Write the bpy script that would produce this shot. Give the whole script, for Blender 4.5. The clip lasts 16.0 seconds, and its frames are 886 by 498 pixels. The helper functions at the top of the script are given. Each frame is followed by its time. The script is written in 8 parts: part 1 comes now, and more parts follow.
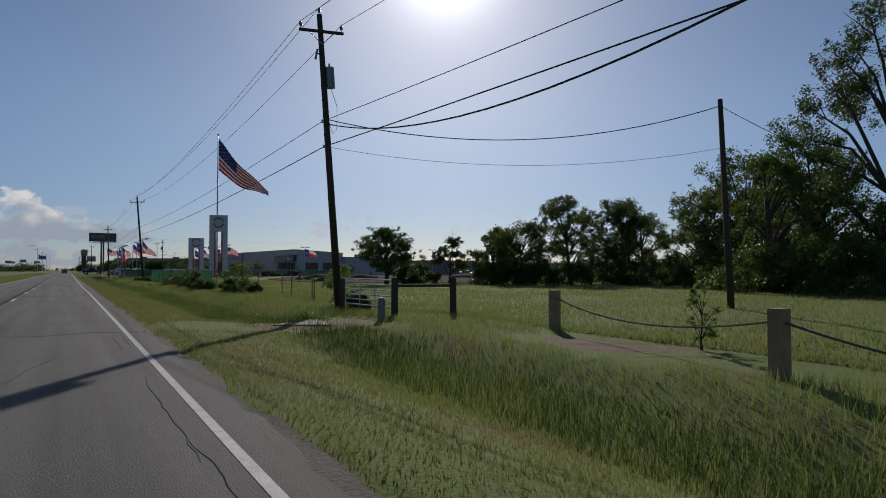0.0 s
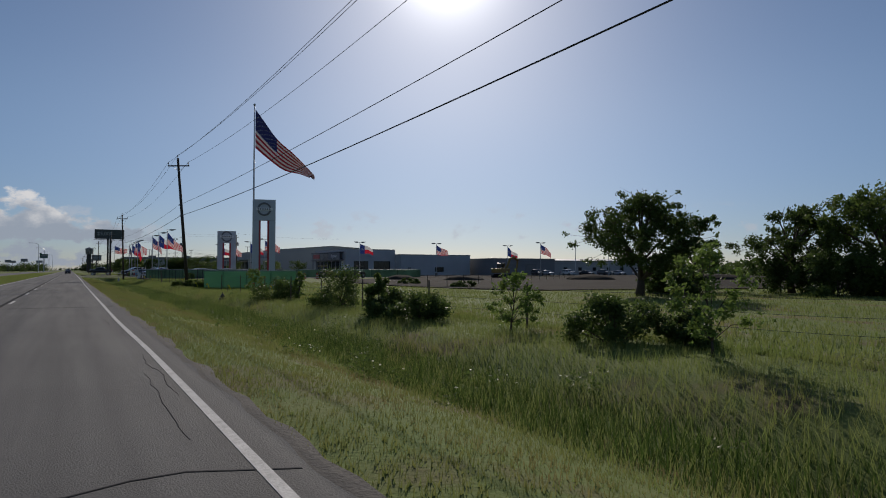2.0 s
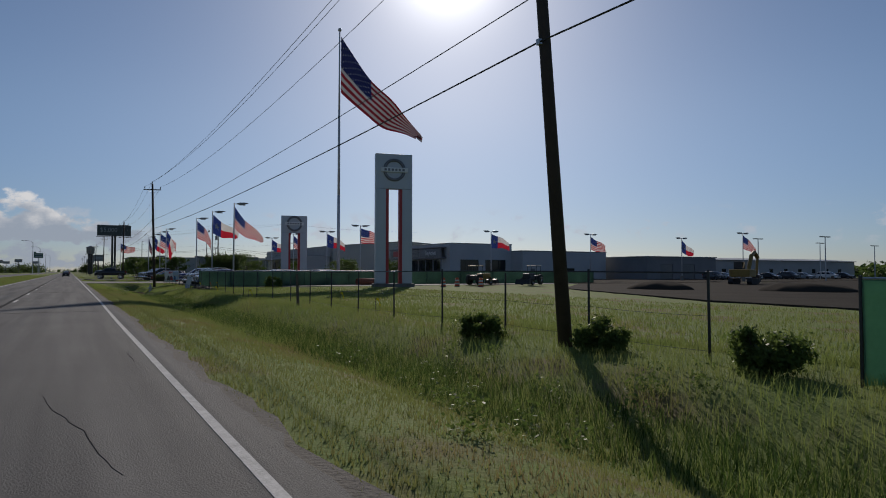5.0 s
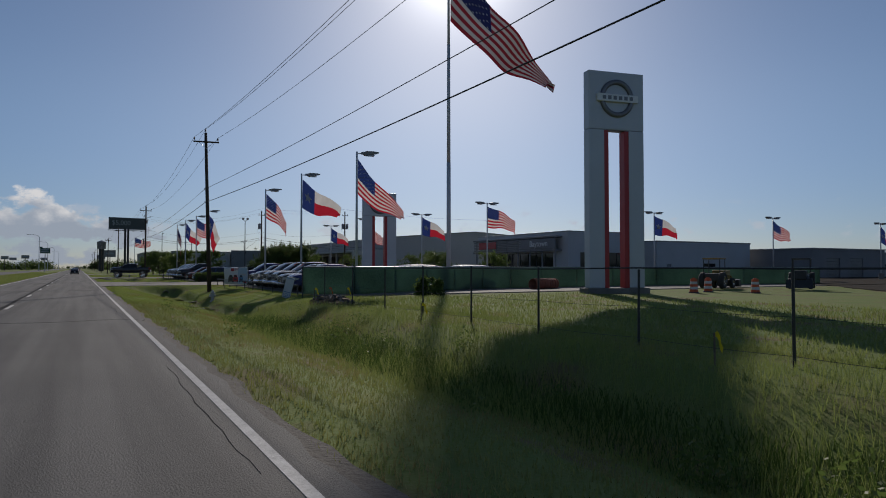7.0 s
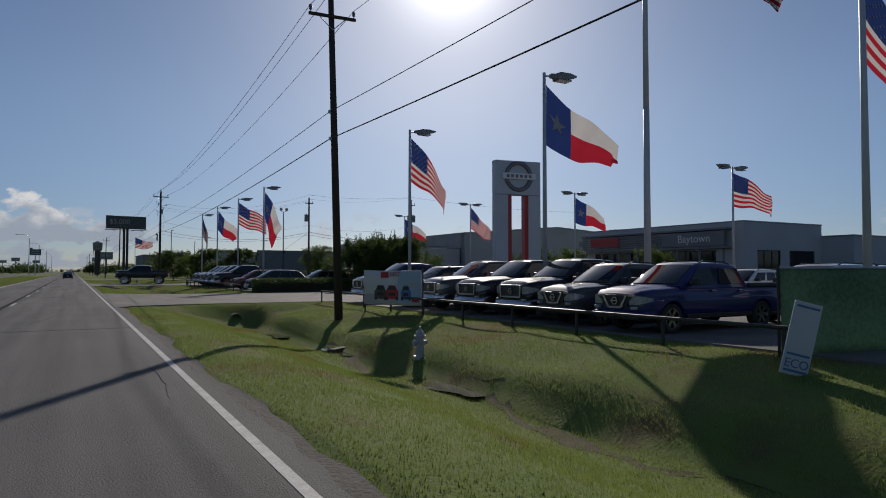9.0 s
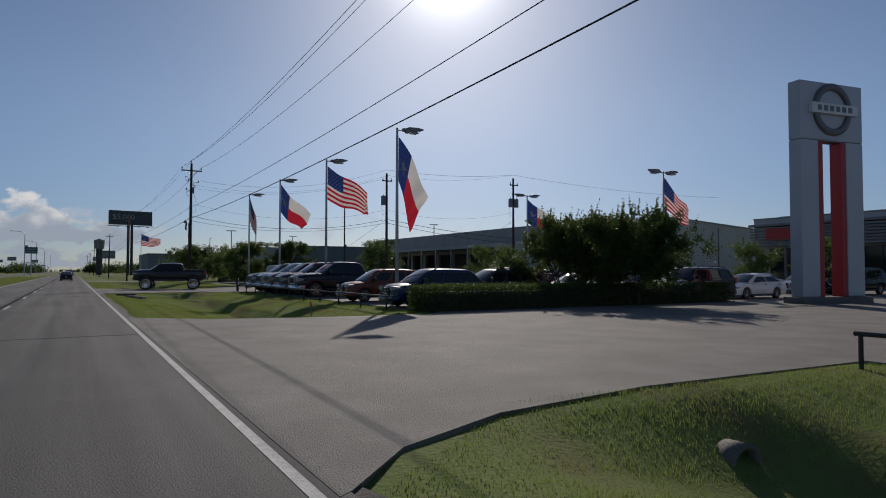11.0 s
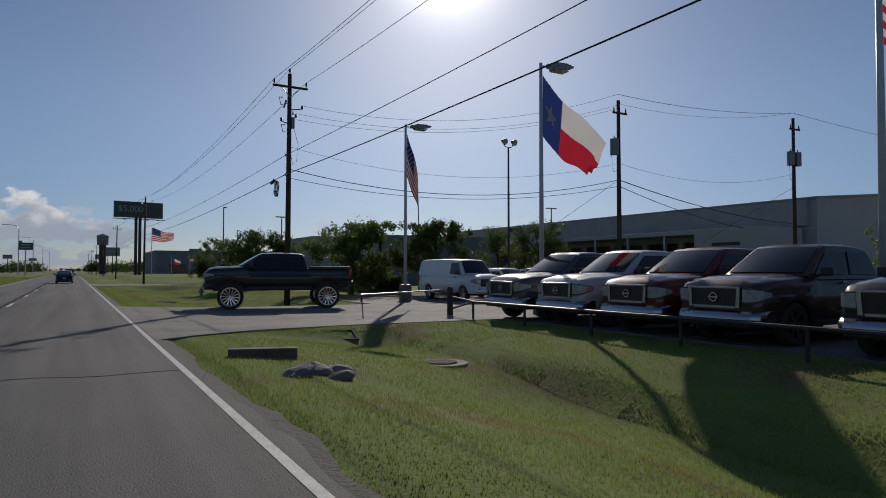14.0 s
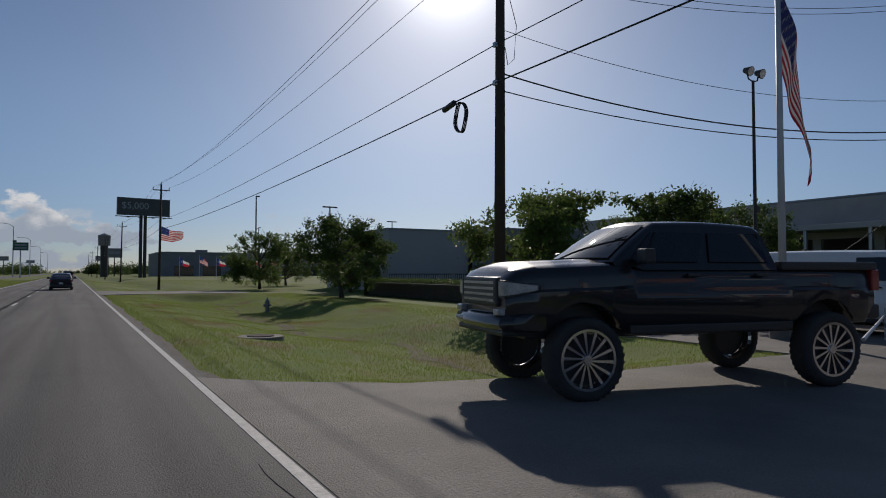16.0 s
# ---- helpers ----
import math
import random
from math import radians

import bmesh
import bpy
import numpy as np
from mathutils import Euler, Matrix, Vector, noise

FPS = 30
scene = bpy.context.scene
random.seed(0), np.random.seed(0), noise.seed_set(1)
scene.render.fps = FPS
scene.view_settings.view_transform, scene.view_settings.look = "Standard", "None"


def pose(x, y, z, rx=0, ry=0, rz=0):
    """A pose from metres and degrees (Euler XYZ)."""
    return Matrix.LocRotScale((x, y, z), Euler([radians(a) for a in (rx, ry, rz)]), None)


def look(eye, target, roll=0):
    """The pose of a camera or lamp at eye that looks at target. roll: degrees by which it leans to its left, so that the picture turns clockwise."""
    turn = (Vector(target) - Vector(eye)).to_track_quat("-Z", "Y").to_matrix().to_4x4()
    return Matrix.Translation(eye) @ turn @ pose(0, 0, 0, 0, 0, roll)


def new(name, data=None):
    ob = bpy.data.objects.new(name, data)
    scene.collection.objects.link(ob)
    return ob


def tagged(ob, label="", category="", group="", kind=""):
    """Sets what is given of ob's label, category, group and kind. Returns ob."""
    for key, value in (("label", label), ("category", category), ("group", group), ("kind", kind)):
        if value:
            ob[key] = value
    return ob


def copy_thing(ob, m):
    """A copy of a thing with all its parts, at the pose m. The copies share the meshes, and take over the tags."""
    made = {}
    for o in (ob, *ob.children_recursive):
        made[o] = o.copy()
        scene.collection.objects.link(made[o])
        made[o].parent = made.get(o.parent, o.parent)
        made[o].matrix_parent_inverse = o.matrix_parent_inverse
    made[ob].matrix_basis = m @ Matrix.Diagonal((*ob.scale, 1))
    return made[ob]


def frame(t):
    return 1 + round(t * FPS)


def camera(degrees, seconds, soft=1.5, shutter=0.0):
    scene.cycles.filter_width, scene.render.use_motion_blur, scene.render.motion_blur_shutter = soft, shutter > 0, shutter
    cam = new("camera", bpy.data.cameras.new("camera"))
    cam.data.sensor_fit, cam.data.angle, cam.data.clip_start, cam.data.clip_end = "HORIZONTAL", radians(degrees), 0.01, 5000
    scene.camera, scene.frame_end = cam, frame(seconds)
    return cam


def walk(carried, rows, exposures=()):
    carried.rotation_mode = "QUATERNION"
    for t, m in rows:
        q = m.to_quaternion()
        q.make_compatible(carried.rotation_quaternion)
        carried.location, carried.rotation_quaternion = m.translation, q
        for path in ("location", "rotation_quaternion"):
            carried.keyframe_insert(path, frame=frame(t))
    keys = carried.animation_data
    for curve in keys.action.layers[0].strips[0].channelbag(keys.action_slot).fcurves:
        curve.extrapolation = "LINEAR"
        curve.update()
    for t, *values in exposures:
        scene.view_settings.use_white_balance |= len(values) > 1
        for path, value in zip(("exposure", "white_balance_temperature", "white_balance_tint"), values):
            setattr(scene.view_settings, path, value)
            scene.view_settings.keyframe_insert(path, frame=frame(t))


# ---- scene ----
cam = camera(68.0, 16.0, soft=1.0)
PATH = [
    (0, pose(0.0, -0.00, 1.55, 91.83, 0, -29.81)),
    (0.5, pose(0.0, 10.02, 1.55, 92.01, 0, -29.57)),
    (1, pose(0.0, 20.07, 1.55, 91.94, 0, -29.47)),
    (1.5, pose(0.0, 30.13, 1.55, 91.83, 0, -29.47)),
    (2, pose(0.0, 40.11, 1.55, 91.81, 0, -29.57)),
    (2.5, pose(0.0, 49.96, 1.55, 91.76, 0, -29.65)),
    (3, pose(0.0, 59.75, 1.55, 91.84, 0, -29.69)),
    (3.5, pose(0.0, 69.51, 1.55, 91.79, 0, -29.78)),
    (4, pose(0.0, 79.20, 1.55, 91.91, 0, -29.82)),
    (4.2, pose(0.0, 83.05, 1.55, 92.02, 0, -29.80)),
    (6.3, pose(0.0, 119.93, 1.55, 91.75, 0, -29.23)),
    (6.5, pose(0.0, 123.28, 1.55, 91.72, 0, -29.14)),
    (7, pose(0.0, 131.68, 1.55, 91.65, 0, -29.03)),
    (7.5, pose(0.0, 139.92, 1.55, 91.70, 0, -29.12)),
    (8, pose(0.0, 147.81, 1.55, 91.84, 0, -29.27)),
    (8.5, pose(0.0, 155.48, 1.55, 91.97, 0, -29.35)),
    (9, pose(0.0, 162.94, 1.55, 91.94, 0, -29.43)),
    (9.5, pose(0.0, 170.00, 1.55, 91.92, 0, -29.38)),
    (9.7, pose(0.0, 172.77, 1.55, 91.92, 0, -29.31)),
    (11.8, pose(0.0, 200.20, 1.55, 91.99, 0, -29.55)),
    (12, pose(0.0, 202.52, 1.55, 92.16, 0, -29.48)),
    (12.5, pose(0.0, 208.37, 1.55, 92.20, 0, -29.35)),
    (13, pose(0.0, 214.19, 1.55, 92.03, 0, -29.34)),
    (13.5, pose(0.0, 219.85, 1.55, 91.81, 0, -29.35)),
    (14, pose(0.0, 225.47, 1.55, 91.84, 0, -29.45)),
    (14.5, pose(0.0, 230.94, 1.55, 91.97, 0, -29.49)),
    (15, pose(0.0, 236.22, 1.55, 91.84, 0, -29.41)),
    (15.5, pose(0.0, 241.46, 1.55, 91.83, 0, -29.47)),
    (16, pose(0.0, 246.60, 1.55, 92.05, 0, -29.50)),
]
EXPOSURES = [(0, -0.77, 6420, 12), (16, -0.77, 6420, 12)]
walk(cam, PATH, EXPOSURES)

# ================= world, sun =================
SUN_EL, SUN_AZ = radians(26.0), radians(30.0)      # azimuth from +y towards +x
world = bpy.data.worlds.new("sky")
scene.world = world
world.use_nodes = True
wn, wl = world.node_tree.nodes, world.node_tree.links
wn.clear()
w_out, w_bg = wn.new("ShaderNodeOutputWorld"), wn.new("ShaderNodeBackground")
sky = wn.new("ShaderNodeTexSky")
sky.sky_type = "NISHITA"
sky.sun_disc = False
sky.sun_elevation, sky.sun_rotation = SUN_EL, SUN_AZ
sky.air_density, sky.dust_density, sky.ozone_density = 0.85, 0.36, 3.25
w_bg.inputs["Strength"].default_value = 0.1
sun_way = Vector((math.sin(SUN_AZ) * math.cos(SUN_EL), math.cos(SUN_AZ) * math.cos(SUN_EL), math.sin(SUN_EL)))


def w_math(op, a, b=None):
    """One arithmetic node of the sky; a and b are sockets or numbers."""
    q = wn.new("ShaderNodeMath")
    q.operation = op
    for i, v in enumerate((a, b)):
        if isinstance(v, (int, float)):
            q.inputs[i].default_value = v
        elif v is not None:
            wl.new(v, q.inputs[i])
    return q.outputs[0]


def w_range(v, a, b, c, d):
    q = wn.new("ShaderNodeMapRange")
    q.interpolation_type = "SMOOTHSTEP"
    wl.new(v, q.inputs["Value"])
    for key, value in zip(("From Min", "From Max", "To Min", "To Max"), (a, b, c, d)):
        q.inputs[key].default_value = value
    return q.outputs["Result"]


def w_mix(blend, fac, a, b):
    q = wn.new("ShaderNodeMix")
    q.data_type, q.blend_type = "RGBA", blend
    for key, v in (("Factor", fac), ("A", a), ("B", b)):
        if isinstance(v, (int, float, tuple)):
            q.inputs[key].default_value = v
        else:
            wl.new(v, q.inputs[key])
    return q.outputs["Result"]


def w_cloud_noise(scale, detail, shift):
    mp, ns = wn.new("ShaderNodeMapping"), wn.new("ShaderNodeTexNoise")
    mp.inputs["Scale"].default_value, mp.inputs["Location"].default_value = (1.0, 1.0, 1.7), shift
    ns.inputs["Scale"].default_value, ns.inputs["Detail"].default_value, ns.inputs["Roughness"].default_value = scale, detail, 0.56
    wl.new(w_tc.outputs["Generated"], mp.inputs["Vector"])
    wl.new(mp.outputs["Vector"], ns.inputs["Vector"])
    return ns.outputs["Fac"]


w_tc, w_sep, w_dot = wn.new("ShaderNodeTexCoord"), wn.new("ShaderNodeSeparateXYZ"), wn.new("ShaderNodeVectorMath")
w_dot.operation = "DOT_PRODUCT"
w_dot.inputs[1].default_value = sun_way
wl.new(w_tc.outputs["Generated"], w_sep.inputs["Vector"])
wl.new(w_tc.outputs["Generated"], w_dot.inputs[0])
up, east = w_sep.outputs["Z"], w_sep.outputs["X"]
# bluish summer haze takes the yellow out of the lowest sky
hazy = w_mix("MULTIPLY", w_range(up, 0.0, 0.26, 1.0, 0.0), sky.outputs["Color"], (0.61, 0.69, 0.85, 1))
# glare of the sun in the haze round it
near_sun = w_math("MAXIMUM", w_dot.outputs["Value"], 0.0)
glare = w_math("ADD", w_math("MULTIPLY", w_math("POWER", near_sun, 420.0), 18.0), w_math("MULTIPLY", w_math("POWER", near_sun, 60.0), 3.2))
lit = w_mix("ADD", 1.0, hazy, w_mix("MULTIPLY", 1.0, glare, (1.0, 0.97, 0.9, 1)))
# a bank of broken cumulus low in one quarter, grey below and bright on top
band = w_math("MULTIPLY", w_range(up, 0.03, 0.055, 0.55, 1.0), w_range(up, 0.062, 0.118, 1.0, 0.0))
band = w_math("MULTIPLY", band, w_range(east, 0.045, 0.125, 1.0, 0.0))
puff = w_cloud_noise(17.0, 8.0, (0.35, 0.4, 0.2))
cover = w_math("MULTIPLY", w_range(w_math("ADD", puff, w_math("MULTIPLY", band, 0.3)), 0.66, 0.75, 0.0, 0.92), w_range(band, 0.0, 0.2, 0.0, 1.0))
bright = w_range(w_math("ADD", up, w_math("MULTIPLY", w_cloud_noise(30.0, 6.0, (1.3, 0.1, 0.6)), 0.1)), 0.1, 0.155, 0.0, 1.0)
cloud = w_mix("MIX", bright, (4.9, 5.6, 6.6, 1), (11.5, 11.3, 11.0, 1))
# faint flat wisps along the whole horizon
wisp = w_math("MULTIPLY", w_range(w_cloud_noise(24.0, 5.0, (3.1, 0.7, 0.2)), 0.56, 0.68, 0.0, 0.5), w_math("MULTIPLY", w_range(up, 0.03, 0.055, 0.0, 1.0), w_range(up, 0.07, 0.1, 1.0, 0.0)))
lit = w_mix("MIX", wisp, lit, (7.6, 7.9, 8.6, 1))
wl.new(w_mix("MIX", cover, lit, cloud), w_bg.inputs["Color"])
wl.new(w_bg.outputs[0], w_out.inputs[0])

sun = new("sun", bpy.data.lights.new("sun", "SUN"))
sun.data.energy, sun.data.angle, sun.data.color = 5.0, radians(0.55), (1.0, 0.91, 0.8)
sun.matrix_world = look((40, 100, 60), Vector((40, 100, 60)) - sun_way)

# ================= materials =================


def surf(name, a, b=None, scale=3.0, rough=0.6, metal=0.0, bump=0.0, fine=40.0, coat=0.0, spread=0.25, through_light=0.0):
    """A principled surface with colour that varies at a coarse and a fine scale, and fine relief."""
    m = bpy.data.materials.new(name)
    m.use_nodes = True
    n, l = m.node_tree.nodes, m.node_tree.links
    bs = n["Principled BSDF"]
    b = b or tuple(c * 0.72 for c in a)
    geo = n.new("ShaderNodeNewGeometry")
    big, small, mixf, mix = n.new("ShaderNodeTexNoise"), n.new("ShaderNodeTexNoise"), n.new("ShaderNodeMix"), n.new("ShaderNodeMix")
    big.inputs["Scale"].default_value, big.inputs["Detail"].default_value = scale, 5
    small.inputs["Scale"].default_value, small.inputs["Detail"].default_value = fine, 4
    mixf.inputs["Factor"].default_value = 0.4
    ramp = n.new("ShaderNodeMapRange")
    ramp.inputs["From Min"].default_value, ramp.inputs["From Max"].default_value = 0.5 - spread, 0.5 + spread
    mix.data_type = "RGBA"
    mix.inputs["A"].default_value, mix.inputs["B"].default_value = (*a, 1), (*b, 1)
    for t in (big, small):
        l.new(geo.outputs["Position"], t.inputs["Vector"])
    l.new(big.outputs["Fac"], mixf.inputs["A"])
    l.new(small.outputs["Fac"], mixf.inputs["B"])
    l.new(mixf.outputs["Result"], ramp.inputs["Value"])
    l.new(ramp.outputs["Result"], mix.inputs["Factor"])
    l.new(mix.outputs["Result"], bs.inputs["Base Color"])
    bs.inputs["Roughness"].default_value, bs.inputs["Metallic"].default_value = rough, metal
    bs.inputs["Coat Weight"].default_value = coat
    bs.inputs["Coat Roughness"].default_value = 0.05
    if bump:
        bp = n.new("ShaderNodeBump")
        bp.inputs["Strength"].default_value, bp.inputs["Distance"].default_value = bump, 0.02
        l.new(small.outputs["Fac"], bp.inputs["Height"])
        l.new(bp.outputs[0], bs.inputs["Normal"])
    if through_light:
        bs.inputs["Specular IOR Level"].default_value = 0.15
        tr, ms, out = n.new("ShaderNodeBsdfTranslucent"), n.new("ShaderNodeMixShader"), n["Material Output"]
        ms.inputs["Fac"].default_value = through_light
        l.new(mix.outputs["Result"], tr.inputs["Color"])
        l.new(bs.outputs[0], ms.inputs[1])
        l.new(tr.outputs[0], ms.inputs[2])
        l.new(ms.outputs[0], out.inputs["Surface"])
    return m


def paint(name):
    """Car paint whose colour is the object's own colour."""
    m = bpy.data.materials.new(name)
    m.use_nodes = True
    n, l = m.node_tree.nodes, m.node_tree.links
    bs, info, geo, ns, mp = n["Principled BSDF"], n.new("ShaderNodeObjectInfo"), n.new("ShaderNodeNewGeometry"), n.new("ShaderNodeTexNoise"), n.new("ShaderNodeMapRange")
    l.new(info.outputs["Color"], bs.inputs["Base Color"])
    ns.inputs["Scale"].default_value = 2.5
    mp.inputs["To Min"].default_value, mp.inputs["To Max"].default_value = 0.4, 0.55
    l.new(geo.outputs["Position"], ns.inputs["Vector"])
    l.new(ns.outputs["Fac"], mp.inputs["Value"])
    l.new(mp.outputs["Result"], bs.inputs["Roughness"])
    bs.inputs["Metallic"].default_value = 0.1
    bs.inputs["Specular IOR Level"].default_value = 0.12
    bs.inputs["Coat Weight"].default_value, bs.inputs["Coat Roughness"].default_value = 0.9, 0.025
    return m


ASPHALT = surf("asphalt", (0.128, 0.124, 0.119), (0.086, 0.084, 0.082), 0.35, 0.85, bump=0.5, fine=55)
# long worn streaks along the lanes
n_, l_ = ASPHALT.node_tree.nodes, ASPHALT.node_tree.links
geo_, map_, str_, mul_ = n_.new("ShaderNodeNewGeometry"), n_.new("ShaderNodeMapping"), n_.new("ShaderNodeTexNoise"), n_.new("ShaderNodeMix")
map_.inputs["Scale"].default_value = (1.1, 0.035, 1.0)
str_.inputs["Scale"].default_value, str_.inputs["Detail"].default_value = 1.6, 4
mul_.data_type, mul_.blend_type = "RGBA", "MULTIPLY"
mul_.inputs["Factor"].default_value = 0.75
rr_ = n_.new("ShaderNodeValToRGB")
rr_.color_ramp.elements[0].position, rr_.color_ramp.elements[1].position = 0.35, 0.65
rr_.color_ramp.elements[0].color, rr_.color_ramp.elements[1].color = (0.55, 0.54, 0.53, 1), (1.12, 1.1, 1.06, 1)
src_ = n_["Principled BSDF"].inputs["Base Color"].links[0].from_socket
for a_, b_ in ((geo_.outputs["Position"], map_.inputs["Vector"]), (map_.outputs["Vector"], str_.inputs["Vector"]), (str_.outputs["Fac"], rr_.inputs["Fac"]), (src_, mul_.inputs["A"]), (rr_.outputs["Color"], mul_.inputs["B"]), (mul_.outputs["Result"], n_["Principled BSDF"].inputs["Base Color"])):
    l_.new(a_, b_)
SHOULDER = surf("worn_asphalt_gravel", (0.115, 0.1, 0.082), (0.05, 0.044, 0.037), 1.2, 0.95, bump=0.9, fine=22)
CONCRETE = surf("concrete", (0.235, 0.218, 0.195), (0.13, 0.121, 0.109), 0.7, 0.85, bump=0.7, fine=48, spread=0.17)
LINE_WHITE = surf("road_paint", (0.62, 0.61, 0.58), (0.3, 0.29, 0.27), 5, 0.75, bump=0.3, fine=30)
SEAL = surf("tar_seal", (0.035, 0.035, 0.035), (0.05, 0.05, 0.05), 3, 0.95)
GRASS = surf("grass_ground", (0.11, 0.17, 0.038), (0.165, 0.18, 0.058), 0.45, 0.95, bump=1.0, fine=16, spread=0.2)
BLADE = surf("grass_blade", (0.165, 0.235, 0.055), (0.25, 0.26, 0.09), 0.5, 0.7, fine=5, through_light=0.45)
LAWN = surf("lawn_blade", (0.2, 0.285, 0.06), (0.28, 0.305, 0.09), 0.5, 0.7, fine=5, through_light=0.4)
VERGE = surf("dry_verge_blade", (0.175, 0.22, 0.055), (0.27, 0.25, 0.09), 0.7, 0.75, fine=4, through_light=0.4)
LAWN_DARK = surf("dark_ditch_blade", (0.05, 0.095, 0.018), (0.085, 0.125, 0.03), 0.5, 0.7, fine=5, through_light=0.4)


def dry_patches(m, colour, lo, hi, scale):
    """Dry brown patches of uneven outline in a grass colour."""
    n, l = m.node_tree.nodes, m.node_tree.links
    geo, flat, ns, rp, mx = n.new("ShaderNodeNewGeometry"), n.new("ShaderNodeMapping"), n.new("ShaderNodeTexNoise"), n.new("ShaderNodeMapRange"), n.new("ShaderNodeMix")
    flat.inputs["Scale"].default_value = (1.0, 0.55, 0.0)
    ns.inputs["Scale"].default_value, ns.inputs["Detail"].default_value, ns.inputs["Roughness"].default_value = scale, 6, 0.6
    rp.inputs["From Min"].default_value, rp.inputs["From Max"].default_value = lo, hi
    rp.inputs["To Max"].default_value = 0.85
    mx.data_type = "RGBA"
    mx.inputs["B"].default_value = (*colour, 1)
    l.new(geo.outputs["Position"], flat.inputs["Vector"])
    l.new(flat.outputs["Vector"], ns.inputs["Vector"])
    l.new(ns.outputs["Fac"], rp.inputs["Value"])
    src = n["Principled BSDF"].inputs["Base Color"].links[0].from_socket
    targets = [k.to_socket for k in list(l) if k.from_socket == src]
    l.new(rp.outputs["Result"], mx.inputs["Factor"])
    l.new(src, mx.inputs["A"])
    for t in targets:
        l.new(mx.outputs["Result"], t)


dry_patches(GRASS, (0.15, 0.11, 0.06), 0.52, 0.64, 0.42)
dry_patches(LAWN, (0.25, 0.19, 0.07), 0.53, 0.68, 0.42)
dry_patches(BLADE, (0.27, 0.24, 0.08), 0.54, 0.72, 0.42)
dry_patches(VERGE, (0.26, 0.2, 0.095), 0.5, 0.64, 0.5)
DIRT = surf("bare_soil", (0.2, 0.14, 0.085), (0.1, 0.07, 0.045), 1.6, 0.95, bump=0.8, fine=14)
MUD = surf("ditch_mud", (0.12, 0.094, 0.06), (0.07, 0.058, 0.038), 1.5, 0.9, bump=0.7, fine=9)
YARD = surf("packed_dark_earth", (0.06, 0.052, 0.042), (0.032, 0.028, 0.024), 0.25, 0.95, bump=0.6, fine=9)
for m_, k_ in ((SEAL, 0.03), (YARD, 0.02), (MUD, 0.1), (DIRT, 0.15), (CONCRETE, 0.25), (ASPHALT, 0.3), (GRASS, 0.1)):
    m_.node_tree.nodes["Principled BSDF"].inputs["Specular IOR Level"].default_value = k_
WOOD_POLE = surf("creosoted_wood", (0.07, 0.05, 0.035), (0.035, 0.026, 0.02), 3, 0.85, bump=0.5, fine=25)
WOOD_GREY = surf("weathered_wood", (0.16, 0.13, 0.1), (0.07, 0.055, 0.04), 4, 0.9, bump=0.6, fine=20)
WIRE = surf("wire_insulation", (0.025, 0.025, 0.025), None, 3, 0.6)
STEEL = surf("galvanised_steel", (0.5, 0.51, 0.52), (0.38, 0.39, 0.4), 4, 0.4, metal=0.8, bump=0.1)
DARK_STEEL = surf("dark_steel", (0.05, 0.05, 0.052), (0.03, 0.03, 0.03), 4, 0.5, metal=0.4)
POLE_PAINT = surf("pale_pole_paint", (0.55, 0.56, 0.58), (0.42, 0.43, 0.45), 2, 0.45)
LAMP_GREY = surf("grey_lamp_casting", (0.26, 0.26, 0.27), (0.2, 0.2, 0.21), 3, 0.5)
PANEL = surf("pale_metal_panel", (0.5, 0.52, 0.55), (0.43, 0.45, 0.48), 0.6, 0.4, metal=0.1)
PANEL_RED = surf("red_panel", (0.42, 0.03, 0.03), (0.34, 0.025, 0.025), 1, 0.4)
RUST_RED = surf("rust_red_steel", (0.22, 0.075, 0.045), (0.12, 0.045, 0.03), 3, 0.8, bump=0.4)
RUSTY = surf("rusty_cast_iron", (0.13, 0.11, 0.095), (0.07, 0.058, 0.05), 6, 0.95, bump=0.4)
RUSTY.node_tree.nodes["Principled BSDF"].inputs["Specular IOR Level"].default_value = 0.1
CHROME = surf("chrome", (0.45, 0.46, 0.5), (0.35, 0.36, 0.4), 3, 0.26, metal=1.0)
SIGN_GREY = surf("emblem_grey", (0.2, 0.2, 0.21), (0.14, 0.14, 0.15), 3, 0.35, metal=0.5)
WALL_GREY = surf("grey_stucco", (0.5, 0.51, 0.52), (0.4, 0.41, 0.42), 0.3, 0.85, bump=0.2)
WALL_DARK = surf("dark_grey_wall", (0.25, 0.25, 0.255), (0.17, 0.17, 0.178), 0.3, 0.85, bump=0.2)
WALL_WHITE = surf("off_white_metal_siding", (0.42, 0.415, 0.405), (0.34, 0.335, 0.325), 0.25, 0.7, bump=0.15)
FASCIA = surf("weathered_fascia", (0.4, 0.39, 0.375), (0.27, 0.262, 0.25), 0.5, 0.85, bump=0.25)
ROOF_METAL = surf("roof_metal", (0.3, 0.31, 0.32), (0.22, 0.23, 0.24), 0.4, 0.5, metal=0.4)
GLASS = surf("dark_window_glass", (0.02, 0.024, 0.028), (0.012, 0.014, 0.016), 0.5, 0.06)
CAR_GLASS = surf("tinted_car_glass", (0.012, 0.014, 0.015), (0.018, 0.02, 0.021), 0.8, 0.015)
FABRIC_GREEN = surf("green_fence_mesh", (0.2, 0.36, 0.25), (0.15, 0.28, 0.19), 0.7, 0.85, fine=12, through_light=0.6)
FABRIC_DARK = surf("dark_green_fence_mesh", (0.2, 0.31, 0.23), (0.09, 0.14, 0.105), 0.35, 0.9, fine=12, through_light=0.55, spread=0.16)
